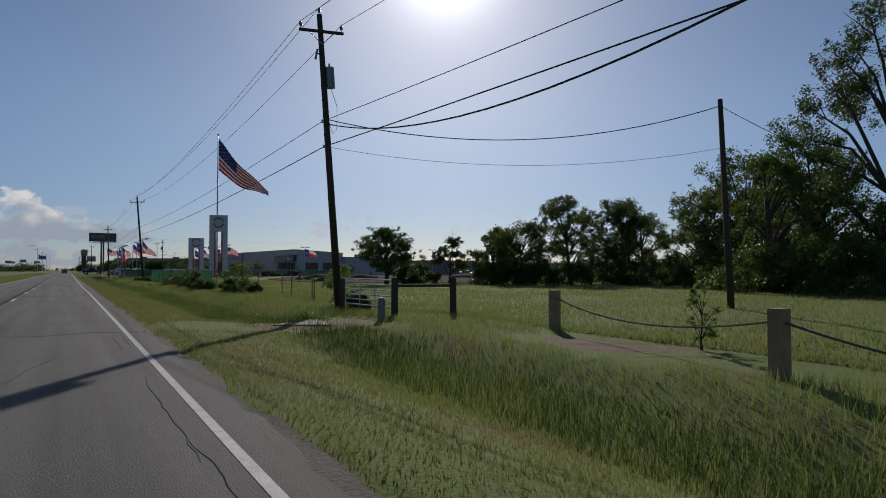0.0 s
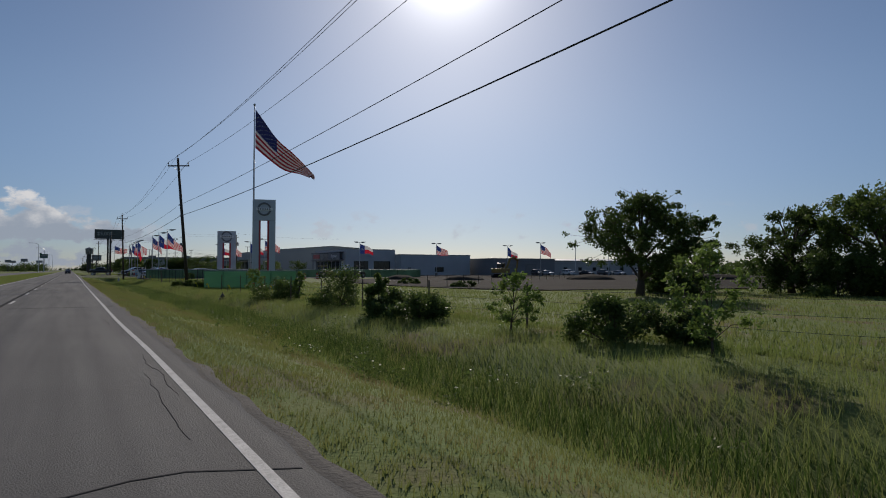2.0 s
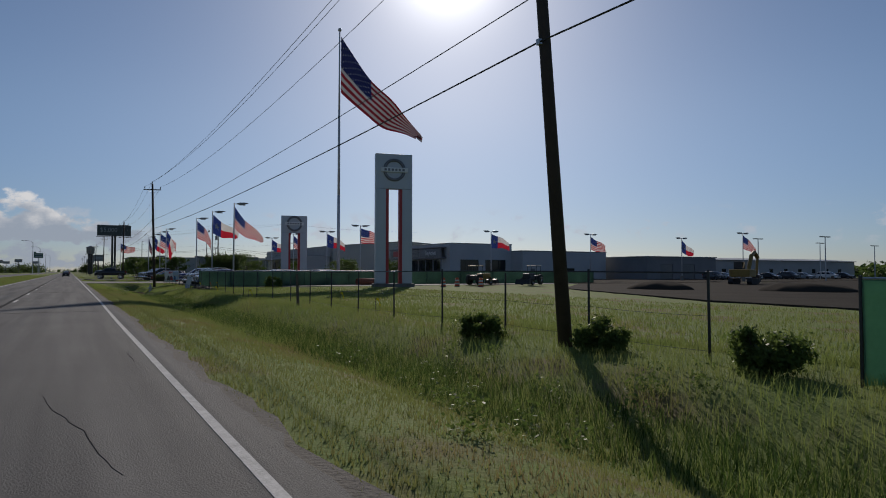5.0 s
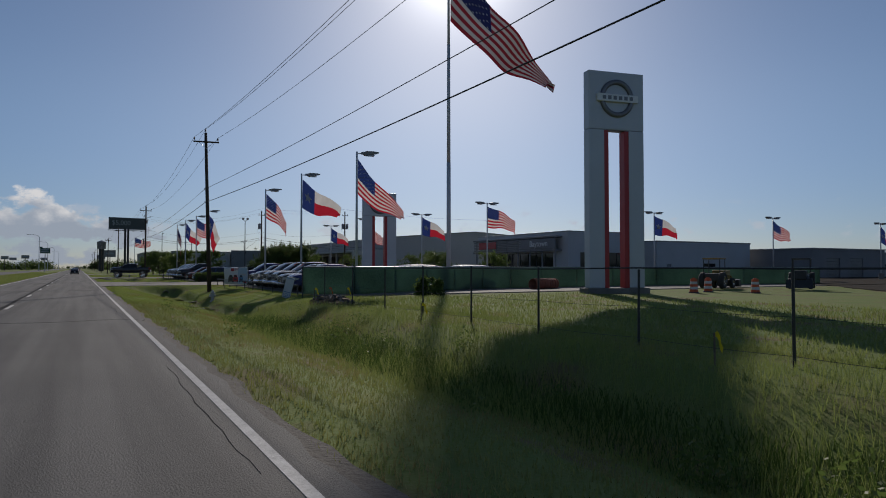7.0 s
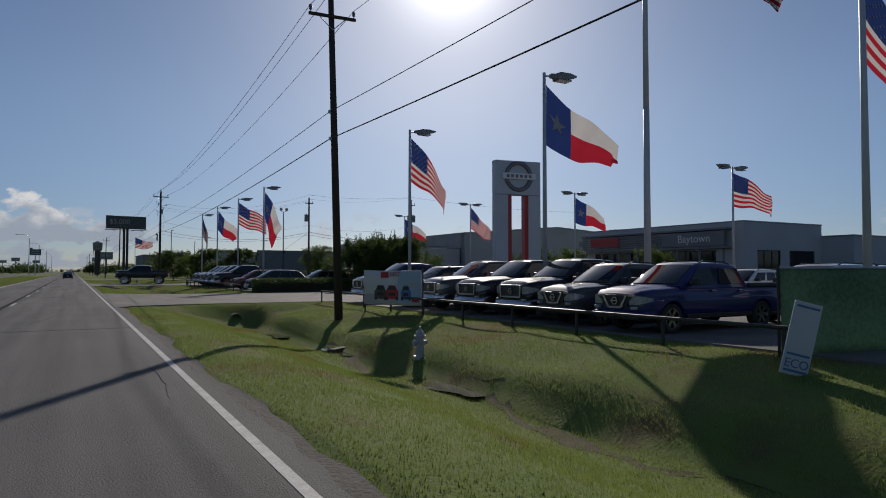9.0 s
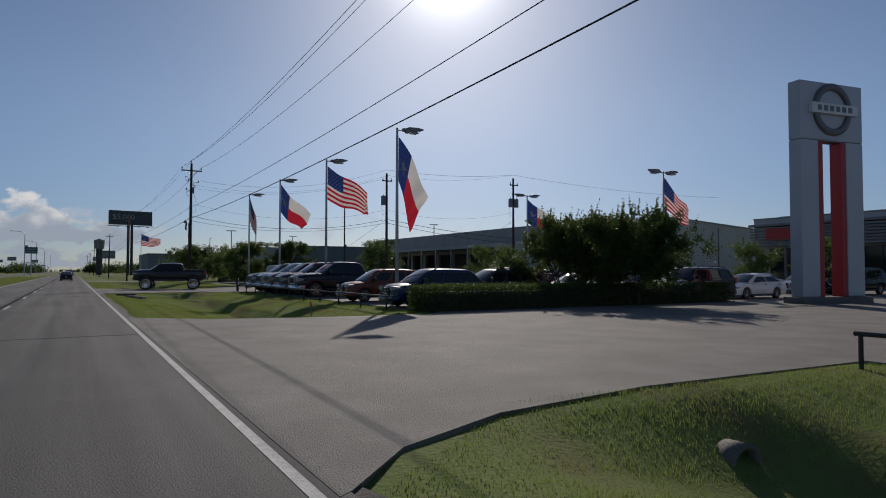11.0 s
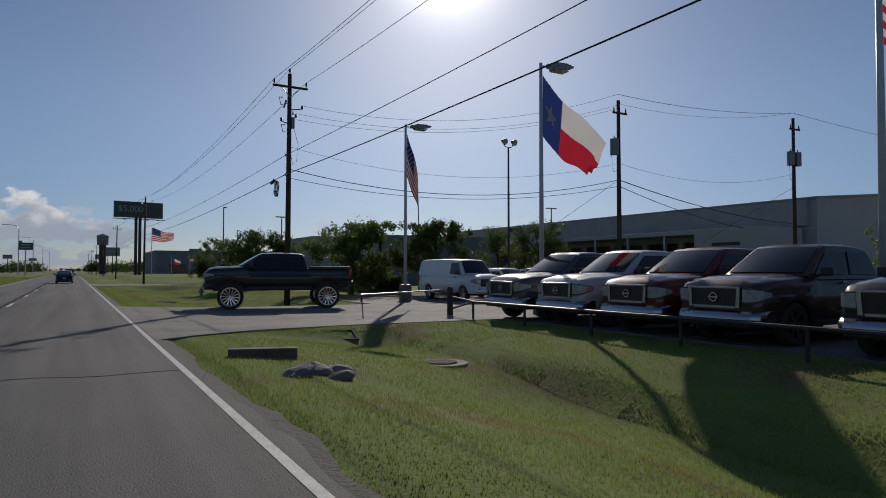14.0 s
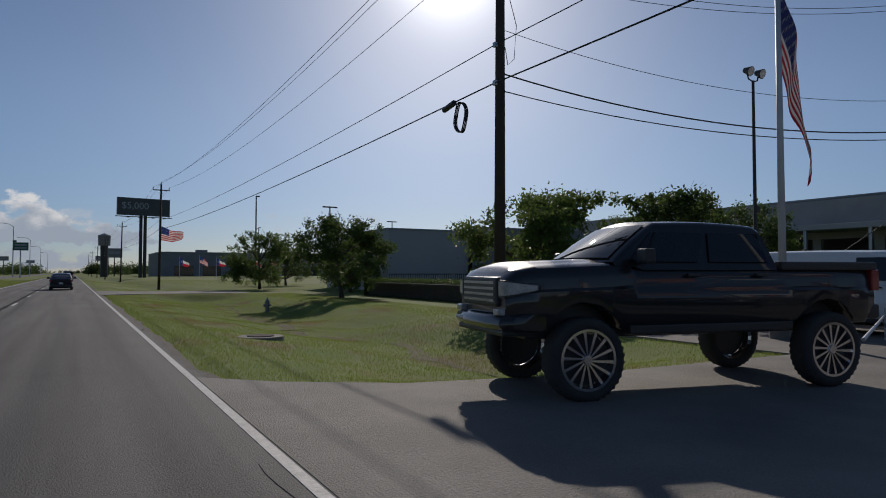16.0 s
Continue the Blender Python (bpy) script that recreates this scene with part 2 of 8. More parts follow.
RUBBER = surf("tyre_rubber", (0.045, 0.044, 0.043), (0.028, 0.027, 0.026), 5, 0.85, bump=0.4)
TRIM = surf("black_trim", (0.03, 0.03, 0.031), None, 5, 0.45)
ALLOY = surf("alloy_wheel", (0.4, 0.4, 0.41), (0.26, 0.26, 0.27), 6, 0.22, metal=0.95)
LAMP_CLEAR = surf("headlamp_lens", (0.5, 0.51, 0.54), (0.2, 0.2, 0.22), 9, 0.18, metal=0.15, coat=1.0)
LAMP_RED = surf("tail_lamp_red", (0.3, 0.01, 0.01), None, 6, 0.15, coat=1.0)
PAINT = paint("car_paint")
FLAG_RED = surf("flag_red", (0.55, 0.03, 0.05), (0.45, 0.02, 0.04), 1, 0.8, through_light=0.42)
FLAG_WHITE = surf("flag_white", (0.75, 0.72, 0.68), (0.6, 0.57, 0.54), 1, 0.8, through_light=0.42)
FLAG_BLUE = surf("flag_blue", (0.035, 0.06, 0.22), (0.025, 0.045, 0.165), 1, 0.8, through_light=0.32)
FLAG_RED_DARK = surf("dark_flag_red", (0.3, 0.03, 0.045), (0.22, 0.022, 0.035), 0.6, 0.9, through_light=0.16)
FLAG_WHITE_DARK = surf("dark_flag_white", (0.56, 0.54, 0.53), (0.45, 0.43, 0.42), 0.6, 0.9, through_light=0.14)
FLAG_NAVY = surf("flag_navy", (0.02, 0.026, 0.095), (0.014, 0.018, 0.07), 1, 0.8, through_light=0.25)
WOOD_TAN = surf("tan_timber", (0.34, 0.25, 0.15), (0.2, 0.14, 0.085), 4, 0.9, bump=0.6, fine=20)
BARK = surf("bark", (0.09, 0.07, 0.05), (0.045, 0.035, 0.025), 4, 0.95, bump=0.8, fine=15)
LEAF = surf("oak_leaf", (0.085, 0.14, 0.03), (0.12, 0.155, 0.042), 0.4, 0.5, fine=3, through_light=0.5)
LEAF_DARK = surf("dark_leaf", (0.062, 0.105, 0.026), (0.09, 0.125, 0.034), 0.4, 0.5, fine=3, through_light=0.45)
LEAF_LIGHT = surf("young_leaf", (0.13, 0.22, 0.045), (0.18, 0.23, 0.06), 0.6, 0.6, fine=3, through_light=0.45)
BLOSSOM = surf("pink_blossom", (0.4, 0.1, 0.1), (0.3, 0.08, 0.07), 2, 0.7, through_light=0.4)
BOARD_DARK = surf("dark_display", (0.05, 0.062, 0.066), (0.035, 0.045, 0.048), 0.4, 0.35)
LETTER = surf("pale_lettering", (0.75, 0.75, 0.74), (0.65, 0.65, 0.64), 3, 0.5)
LETTER_DIM = surf("dim_display_dots", (0.3, 0.33, 0.36), (0.22, 0.24, 0.26), 1, 0.5)
SIGN_GREEN = surf("road_sign_green", (0.02, 0.11, 0.07), (0.018, 0.09, 0.06), 1, 0.45)
BANNER = surf("white_banner_vinyl", (0.72, 0.71, 0.69), (0.6, 0.59, 0.57), 0.8, 0.5)
BANNER_PALE = surf("banner_pale_blue", (0.4, 0.5, 0.58), (0.33, 0.42, 0.5), 1.5, 0.5)
BANNER_GREY = surf("banner_grey", (0.42, 0.4, 0.38), (0.5, 0.48, 0.46), 2, 0.5)
BANNER_RED = surf("banner_red", (0.5, 0.04, 0.04), None, 2, 0.5)
BANNER_BLUE = surf("banner_blue", (0.08, 0.2, 0.38), None, 2, 0.5)
HYDRANT = surf("hydrant_paint", (0.42, 0.43, 0.45), (0.28, 0.28, 0.29), 6, 0.5)
ORANGE = surf("safety_orange", (0.6, 0.1, 0.03), (0.45, 0.07, 0.02), 5, 0.6)
YELLOW = surf("yellow_flagging", (0.6, 0.55, 0.04), None, 5, 0.6, through_light=0.4)
PLASTIC_WHITE = surf("white_plastic", (0.6, 0.6, 0.6), None, 3, 0.5)
WATER = surf("ditch_water", (0.05, 0.05, 0.04), (0.03, 0.03, 0.025), 1, 0.08, bump=0.15, fine=6)

# ================= mesh helpers =================


def thing(name, m, label, category, group="", kind=""):
    """A top-level empty at its base."""
    e = new(name)
    e.empty_display_size = 0.3
    e.matrix_basis = m if isinstance(m, Matrix) else Matrix.Translation(m)
    return tagged(e, label, category, group, kind)


def mesh_of(name, bm, mats, smooth=False):
    me = bpy.data.meshes.new(name)
    bm.normal_update()
    bm.to_mesh(me)
    bm.free()
    for m in mats if isinstance(mats, (list, tuple)) else [mats]:
        me.materials.append(m)
    if smooth:
        for p in me.polygons:
            p.use_smooth = True
    return me


def part(name, bm, mats, parent=None, label="", smooth=False, m=None):
    """Links a bmesh, or a mesh that is shared, as one object under a thing or a part."""
    me = bm if isinstance(bm, bpy.types.Mesh) else mesh_of(name, bm, mats, smooth)
    ob = new(name, me)
    if parent:
        ob.parent = parent
    if m is not None:
        ob.matrix_basis = m
    return tagged(ob, label)


def solo(name, bm, mats, label, category, group="", kind="", smooth=False, m=None):
    return tagged(part(name, bm, mats, None, "", smooth, m), label, category, group, kind)


def box(bm, x0, x1, y0, y1, z0, z1, bevel=0.0):
    r = bmesh.ops.create_cube(bm, size=1.0, matrix=Matrix.Translation(((x0 + x1) / 2, (y0 + y1) / 2, (z0 + z1) / 2)) @ Matrix.Diagonal((x1 - x0, y1 - y0, z1 - z0, 1)))
    if bevel:
        edges = list({e for v in r["verts"] for e in v.link_edges})
        bmesh.ops.bevel(bm, geom=edges, offset=bevel, segments=2, affect="EDGES", profile=0.6)
    return bm


def rod(bm, a, b, r0, r1=None, n=8, caps=True):
    """A tapered round rod from a to b."""
    a, b, r1 = Vector(a), Vector(b), r0 if r1 is None else r1
    d = b - a
    m = Matrix.Translation((a + b) / 2) @ d.to_track_quat("Z", "Y").to_matrix().to_4x4()
    bmesh.ops.create_cone(bm, cap_ends=caps, segments=n, radius1=r0, radius2=r1, depth=d.length, matrix=m)
    return bm


def tube(bm, pts, r, n=6):
    """A round tube along points."""
    pts = [Vector(p) for p in pts]
    rings = []
    for i, p in enumerate(pts):
        d = (pts[min(i + 1, len(pts) - 1)] - pts[max(i - 1, 0)]).normalized()
        side = d.cross(Vector((0, 0, 1)))
        side = side.normalized() if side.length > 1e-3 else Vector((1, 0, 0))
        up = side.cross(d)
        rings.append([bm.verts.new(p + r * (math.cos(k * math.tau / n) * side + math.sin(k * math.tau / n) * up)) for k in range(n)])
    for a, b in zip(rings, rings[1:]):
        for k in range(n):
            bm.faces.new((a[k], a[(k + 1) % n], b[(k + 1) % n], b[k]))
    return bm


def prism(bm, outline, axis, lo, hi):
    """A solid from a closed outline in the plane across an axis ('x', 'y' or 'z')."""
    put = {"x": lambda a, b, c: (c, a, b), "y": lambda a, b, c: (a, c, b), "z": lambda a, b, c: (a, b, c)}[axis]
    lower = [bm.verts.new(put(a, b, lo)) for a, b in outline]
    upper = [bm.verts.new(put(a, b, hi)) for a, b in outline]
    k = len(outline)
    fs = [bm.faces.new(lower), bm.faces.new(upper)] + [bm.faces.new((lower[i], lower[(i + 1) % k], upper[(i + 1) % k], upper[i])) for i in range(k)]
    bmesh.ops.recalc_face_normals(bm, faces=fs)
    return bm


def loft(bm, rings, closed_ends=True):
    rows = [[bm.verts.new(p) for p in ring] for ring in rings]
    fs = []
    for a, b in zip(rows, rows[1:]):
        k = len(a)
        fs += [bm.faces.new((a[i], a[(i + 1) % k], b[(i + 1) % k], b[i])) for i in range(k)]
    if closed_ends:
        fs += [bm.faces.new(rows[0]), bm.faces.new(rows[-1])]
    bmesh.ops.recalc_face_normals(bm, faces=fs)
    return bm


def fast_mesh(name, verts, faces_flat, size, mat):
    """A mesh from numpy arrays: all faces with the same number of corners."""
    me = bpy.data.meshes.new(name)
    count = len(faces_flat) // size
    me.vertices.add(len(verts))
    me.vertices.foreach_set("co", np.asarray(verts, dtype=np.float32).ravel())
    me.loops.add(len(faces_flat))
    me.loops.foreach_set("vertex_index", np.asarray(faces_flat, dtype=np.int32))
    me.polygons.add(count)
    me.polygons.foreach_set("loop_start", np.arange(0, len(faces_flat), size, dtype=np.int32))
    me.update(calc_edges=True)
    me.materials.append(mat)
    return me


def lettering(text, size, m, mat, parent, name="lettering", depth=0.02):
    """Raised letters of the built-in font, turned into a mesh."""
    cu = bpy.data.curves.new("text", "FONT")
    cu.body, cu.size, cu.extrude, cu.align_x, cu.align_y = text, size, depth, "CENTER", "CENTER"
    tmp = new("text", cu)
    me = bpy.data.meshes.new_from_object(tmp.evaluated_get(bpy.context.evaluated_depsgraph_get()))
    bpy.data.objects.remove(tmp)
    bpy.data.curves.remove(cu)
    me.materials.clear()
    me.materials.append(mat)
    return part(name, me, mat, parent, m=m)


# ================= ground, road =================
DRIVES = ((197.0, 212.5), (243.6, 254.6), (300.0, 307.0))


def smooth(a, b, v):
    k = min(1.0, max(0.0, (v - a) / (b - a)))
    return k * k * (3 - 2 * k)


def filled(y):
    """1 where a drive crosses the ditch on fill, 0 elsewhere."""
    k = 0.0
    for a, b in DRIVES:
        k = max(k, smooth(a - 2.6, a - 0.2, y) * (1 - smooth(b + 0.2, b + 2.6, y)))
    k = max(k, 0.75 * smooth(13.5, 17.5, y) * (1 - smooth(22.5, 25, y)), 0.5 * smooth(233.0, 238.0, y) * (1 - smooth(248, 250, y)))
    return k


def land(x, y):
    """The height of the ground."""
    if x < -6.0:
        if x > -14.5:
            return -0.08 - 0.32 * smooth(-6.2, -9.5, x) + 0.32 * smooth(-11, -14.2, x)
        return -0.08
    if x <= 2.0:
        return -0.08
    # a shallow ditch in the field, a deep one with a steep far bank along the lot, a shallow one beyond
    k1, k2, k3 = smooth(158, 169, y), smooth(205, 216, y), smooth(254, 260, y)
    mid = 6.6 + 0.9 * k1 + 0.1 * k2 + 0.8 * k3
    deep = 0.78 + 0.36 * k1 - 0.18 * k2 - 0.26 * k3
    level = -0.22 + 0.1 * k1
    top = 9.4 + 0.6 * k1 + 0.2 * k2 + 2.8 * k3
    wob = 0.5 * noise.noise(Vector((y * 0.06, 3.1, 0)))
    mid, top = mid + wob, top + wob
    edge = -0.05 - 0.06 * smooth(2.0, 3.6, x)
    if x < mid:
        z = edge + (-deep - edge) * smooth(2.8, mid - 0.1, x)
    else:
        # a short steep bank up to a shelf that rises gently to the lot
        shelf = min(1.0, max(0.0, (x - mid - 0.2) / (11.2 - mid)))
        bank = 0.5 * smooth(mid + 0.15, mid + 0.95, x) + 0.5 * shelf
        k4 = k1 * (1 - k3)
        z = -deep + (level + deep) * (bank * k4 + smooth(mid + 0.3, top, x) * (1 - k4))
    z += (0.05 * noise.noise(Vector((x * 0.5, y * 0.4, 0.7))) + 0.025 * noise.noise(Vector((x * 1.7, y * 1.5, 5)))) * smooth(2.2, 3.6, x)
    if y > 164 and 3 < x < 11.5:
        z += 0.16 * noise.noise(Vector((x * 0.42, y * 0.33, 8.7))) * smooth(3.2, 5, x) * (1 - smooth(9.8, 11.4, x)) * smooth(164, 169, y)
    f = filled(y)
    slab = 0.003 - 0.033 * (x - 1.75) / 2.45 if x < 4.2 else -0.03 - 0.02 * (x - 4.2) / 2.8 if x < 7 else -0.05 - 0.025 * (x - 7) / 5.6
    z = z * (1 - f) + f * (slab - 0.025)
    if 12.4 < x and 166.5 < y < 400 or y > 255.5 and x > 16:
        z = min(z, -0.14)
    return z


def spaced(*runs):
    out = []
    for a, b, step in runs:
        k = max(1, round((b - a) / step))
        out += [a + (b - a) * i / k for i in range(k)]
    return out + [runs[-1][1]]


gx = spaced((-3000, -300, 450), (-300, -40, 40), (-40, -15, 5), (-15, -6, 0.75), (-6, 2, 4), (2, 13, 0.42), (13, 30, 1.7), (30, 120, 10), (120, 600, 60), (600, 3200, 400))
gy = spaced((-400, -20, 40), (-20, 0, 4), (0, 165, 1.3), (165, 310, 0.7), (310, 420, 10), (420, 900, 60), (900, 3600, 450))
gv = [(x, y, land(x, y)) for y in gy for x in gx]
gk = len(gx)
gf = [q for j in range(len(gy) - 1) for i in range(gk - 1) for q in (j * gk + i, j * gk + i + 1, (j + 1) * gk + i + 1, (j + 1) * gk + i)]
me = fast_mesh("ground", gv, gf, 4, GRASS)
me.polygons.foreach_set("use_smooth", np.ones(len(me.polygons), dtype=bool))
tagged(new("ground", me), "green roadside grass ground with a drainage ditch", "ground", kind="structure")


def strip(name, edges, ys, z, mat, label, thick=0.12, category="road"):
    """A slab along y between two side lines x0(y), x1(y)."""
    bm = bmesh.new()
    loft(bm, [[(edges(y)[0], y, z), (edges(y)[1], y, z), (edges(y)[1], y, z - thick), (edges(y)[0], y, z - thick)] for y in ys])
    return solo(name, bm, mat, label, category, kind="structure")


def rough_edge(y):
    return 1.73 + 0.08 * noise.noise(Vector((y * 0.9, 0.3, 0))) + 0.12 * noise.noise(Vector((y * 3.1, 7.3, 0)))


road_ys = spaced((-60, -5, 5), (-5, 330, 0.5), (330, 600, 10), (600, 2600, 100))
strip("road", lambda y: (-6.25, rough_edge(y)), road_ys, 0.0, ASPHALT, "grey worn asphalt two-lane carriageway")
strip("road", lambda y: (-24.0, -14.8), spaced((-60, 2600, 60)), 0.0, ASPHALT, "grey asphalt opposite carriageway beyond the grass median")
strip("road_shoulder", lambda y: (1.66, rough_edge(y) + 0.2 + 0.12 * noise.noise(Vector((y * 0.5, 9.3, 0))) + 0.06 * noise.noise(Vector((y * 2.3, 1.3, 0)))), spaced((-5, 330, 0.6)), -0.028, SHOULDER, "crumbling dark gravel edge beside the asphalt")


def edge_line(y):
    return 1.42 + 0.14 * (y - 120) / 130 - 0.09 * smooth(52, 64, y) * (1 - smooth(118, 140, y))


strip("road_marking", lambda y: (edge_line(y) - 0.06 + 0.02 * noise.noise(Vector((y * 2, 0, 0))), edge_line(y) + 0.045 + 0.02 * noise.noise(Vector((y * 2, 5, 0)))), spaced((-60, -5, 5), (-5, 330, 0.5), (330, 600, 10), (600, 2000, 100)), 0.005, LINE_WHITE, "worn white painted edge line on the road", 0.004, "road marking")
strip("road_marking", lambda y: (-5.95, -5.83), spaced((-60, 2000, 40)), 0.005, LINE_WHITE, "worn white painted edge line on the road", 0.004, "road marking")
strip("tar_seam", lambda y: (-2.62 + 0.05 * noise.noise(Vector((y * 0.3, 2, 0))), -2.46 + 0.06 * noise.noise(Vector((y * 0.4, 6, 0)))), spaced((-20, 420, 1.2)), 0.004, SEAL, "dark tar-sealed seam between the lanes", 0.003, "road marking")
bm = box(bmesh.new(), -0.06, 0.06, 0, 3.05, 0, 0.006)
dash = mesh_of("road_marking", bm, LINE_WHITE)
for i in range(48):
    tagged(part("road_marking", dash, None, m=pose(-2.36, 2.5 + 12.2 * i, 0.001)), "worn white lane dash on the asphalt", "road marking", "white lane dashes", "structure")
for i in range(9):
    y0 = 14 + i * 27.5 + 5 * random.random()
    bm = bmesh.new()
    loft(bm, [[(x, y0 + 0.4 * noise.noise(Vector((x * 0.8, i, 0))) + w, 0.0045) for w in (0, 0.028)] + [(x, y0 + 0.4 * noise.noise(Vector((x * 0.8, i, 0))) + w, 0.001) for w in (0.028, 0)] for x in spaced((-6.0, 1.6, 0.4))])
    solo("tar_seam", bm, SEAL, "dark tar-sealed crack across the road", "road marking", "tar seams", "structure")

# fine cracks that wander along the lane and its crumbling edge
rnd = random.Random(44)
for i in range(24):
    y0, run = rnd.uniform(2, 250), rnd.uniform(1.5, 6.0)
    x0, cross = (edge_line(y0) - rnd.uniform(0.1, 0.4), 0.0) if i % 4 else (rnd.uniform(-2.2, 0.8), rnd.uniform(-0.25, 0.25))
    bm = bmesh.new()
    rows = []
    for k in range(17):
        y = y0 + run * k / 16
        x = x0 + cross * run * k / 16 + 0.1 * noise.noise(Vector((y * 0.7, i * 3.1, 0))) + 0.035 * noise.noise(Vector((y * 2.3, i * 3.1, 4)))
        wd = 0.0035 * math.sin(math.pi * (k + 0.5) / 17) * (1 + 0.8 * noise.noise(Vector((y * 5, i, 9)))) + 0.0015
        rows.append([(x - wd, y, 0.0035), (x + wd, y, 0.0035), (x + wd, y, 0.001), (x - wd, y, 0.001)])
    loft(bm, rows)
    solo("asphalt_crack", bm, SEAL, "thin dark crack wandering along the asphalt lane", "road marking", "asphalt cracks", "structure")

# muddy bed of the ditch beside the lot


def ditch_mid(y):
    return min((land(5.5 + 0.1 * q, y), 5.5 + 0.1 * q) for q in range(45))[1]


for a, b in ((167.0, 194.5), (258.0, 297.0)):
    ys = spaced((a, b, 0.5))
    bm = bmesh.new()
    rows = []
    for i, y in enumerate(ys):
        m_ = ditch_mid(y)
        w0, w1 = (max(0.05, 0.22 + 0.4 * noise.noise(Vector((y * 0.45, s_, 2))) + 0.16 * noise.noise(Vector((y * 1.9, s_, 4)))) * min(1, i / 4, (len(ys) - 1 - i) / 4 + 0.02) for s_ in (1.5, 6.5))
        rows.append([bm.verts.new((x, y, land(x, y) + 0.012)) for x in (m_ - w0, m_ - w0 * 0.5, m_, m_ + w1 * 0.5, m_ + w1)])
    for p_, q_ in zip(rows, rows[1:]):
        for i in range(4):
            bm.faces.new((p_[i], p_[i + 1], q_[i + 1], q_[i])).smooth = True
    solo("ditch_bed", bm, MUD, "bare muddy brown bed along the ditch's bottom", "soil", "ditch beds", "structure")

# drives and the dealership's lot
for a, b in DRIVES:
    bm = bmesh.new()
    loft(bm, [[(x, a - w + 0.15 * noise.noise(Vector((x * 0.8, a, 0))), z), (x, b + w, z), (x, b + w, z - 0.15), (x, a - w, z - 0.15)] for x, w, z in ((1.63, 2.3, 0.0045), (1.75, 2.2, 0.003), (2.6, 1.4, -0.01), (4.2, 0.5, -0.03), (7, 0, -0.05), (12.6, 0, -0.075))])
    solo("driveway", bm, CONCRETE, "pale concrete driveway joining the road to the lot", "driveway", "driveways", "structure")
bm = box(bmesh.new(), 12.6, 62, 168.5, 262, -0.3, -0.075)
solo("parking_lot", bm, CONCRETE, "pale concrete dealership parking lot", "pavement", kind="structure")
bm = prism(bmesh.new(), [(31.0, 92.0), (33.5, 84.0), (120, 60.0), (190, 60.0), (190, 168.4), (62.1, 168.4), (44.0, 150.0), (33.0, 124.0), (30.2, 106.0)], "z", -0.4, -0.12)
solo("earth_yard", bm, YARD, "dark bare-earth works yard beyond the field", "ground", kind="structure")
bm = box(bmesh.new(), 62, 190, 168.5, 207, -0.3, -0.078)
solo("parking_lot", bm, YARD, "dark bare-earth yard beside the showroom", "pavement", kind="structure")
# ================= buildings =================


def wall_with_openings(bm, axis, at, thick, lo, hi, z0, z1, holes):
    """A wall across 'x' or 'y' at a place, from lo to hi, in one piece, with openings (lo, hi, z0, z1) that go through it."""
    cuts = sorted({lo, hi, *[v for h in holes for v in h[:2]]})
    levels = sorted({z0, z1, *[v for h in holes for v in h[2:]]})

    def solid(i, j):
        if not (0 <= i < len(cuts) - 1 and 0 <= j < len(levels) - 1):
            return False
        u, v = (cuts[i] + cuts[i + 1]) / 2, (levels[j] + levels[j + 1]) / 2
        return not any(h[0] < u < h[1] and h[2] < v < h[3] for h in holes)

    kept = {}

    def corner(i, j, k):
        if (i, j, k) not in kept:
            d = at + thick * k
            kept[i, j, k] = bm.verts.new((d, cuts[i], levels[j]) if axis == "x" else (cuts[i], d, levels[j]))
        return kept[i, j, k]

    fs = []
    for i in range(len(cuts) - 1):
        for j in range(len(levels) - 1):
            if not solid(i, j):
                continue
            for k in (0, 1):
                fs.append(bm.faces.new((corner(i, j, k), corner(i + 1, j, k), corner(i + 1, j + 1, k), corner(i, j + 1, k))))
            for di, dj, p, q in ((-1, 0, (i, j), (i, j + 1)), (1, 0, (i + 1, j), (i + 1, j + 1)), (0, -1, (i, j), (i + 1, j)), (0, 1, (i, j + 1), (i + 1, j + 1))):
                if not solid(i + di, j + dj):
                    fs.append(bm.faces.new((corner(*p, 0), corner(*q, 0), corner(*q, 1), corner(*p, 1))))
    bmesh.ops.recalc_face_normals(bm, faces=fs)
    return bm


def glazing(parent, axis, at, lo, hi, z0, z1, cols, frame=0.08):
    """A window in an opening: a frame with mullions, and panes."""
    bm = bmesh.new()
    step = (hi - lo) / cols
    bars = [(lo + i * step - frame / 2, lo + i * step + frame / 2) for i in range(1, cols)] + [(lo, lo + frame), (hi - frame, hi)]
    for a, b in bars:
        box(bm, at - 0.06, at + 0.06, a, b, z0, z1) if axis == "x" else box(bm, a, b, at - 0.06, at + 0.06, z0, z1)
    for a, b in ((z0, z0 + frame), (z1 - frame, z1)):
        box(bm, at - 0.055, at + 0.055, lo + frame, hi - frame, a, b) if axis == "x" else box(bm, lo + frame, hi - frame, at - 0.055, at + 0.055, a, b)
    w = part("window", bm, DARK_STEEL, parent)
    for i in range(cols):
        a, b = lo + i * step + frame / 2, lo + (i + 1) * step - frame / 2
        bm = bmesh.new()
        box(bm, at - 0.012, at + 0.012, a, b, z0 + frame, z1 - frame) if axis == "x" else box(bm, a, b, at - 0.012, at + 0.012, z0 + frame, z1 - frame)
        part("pane", bm, GLASS, w)


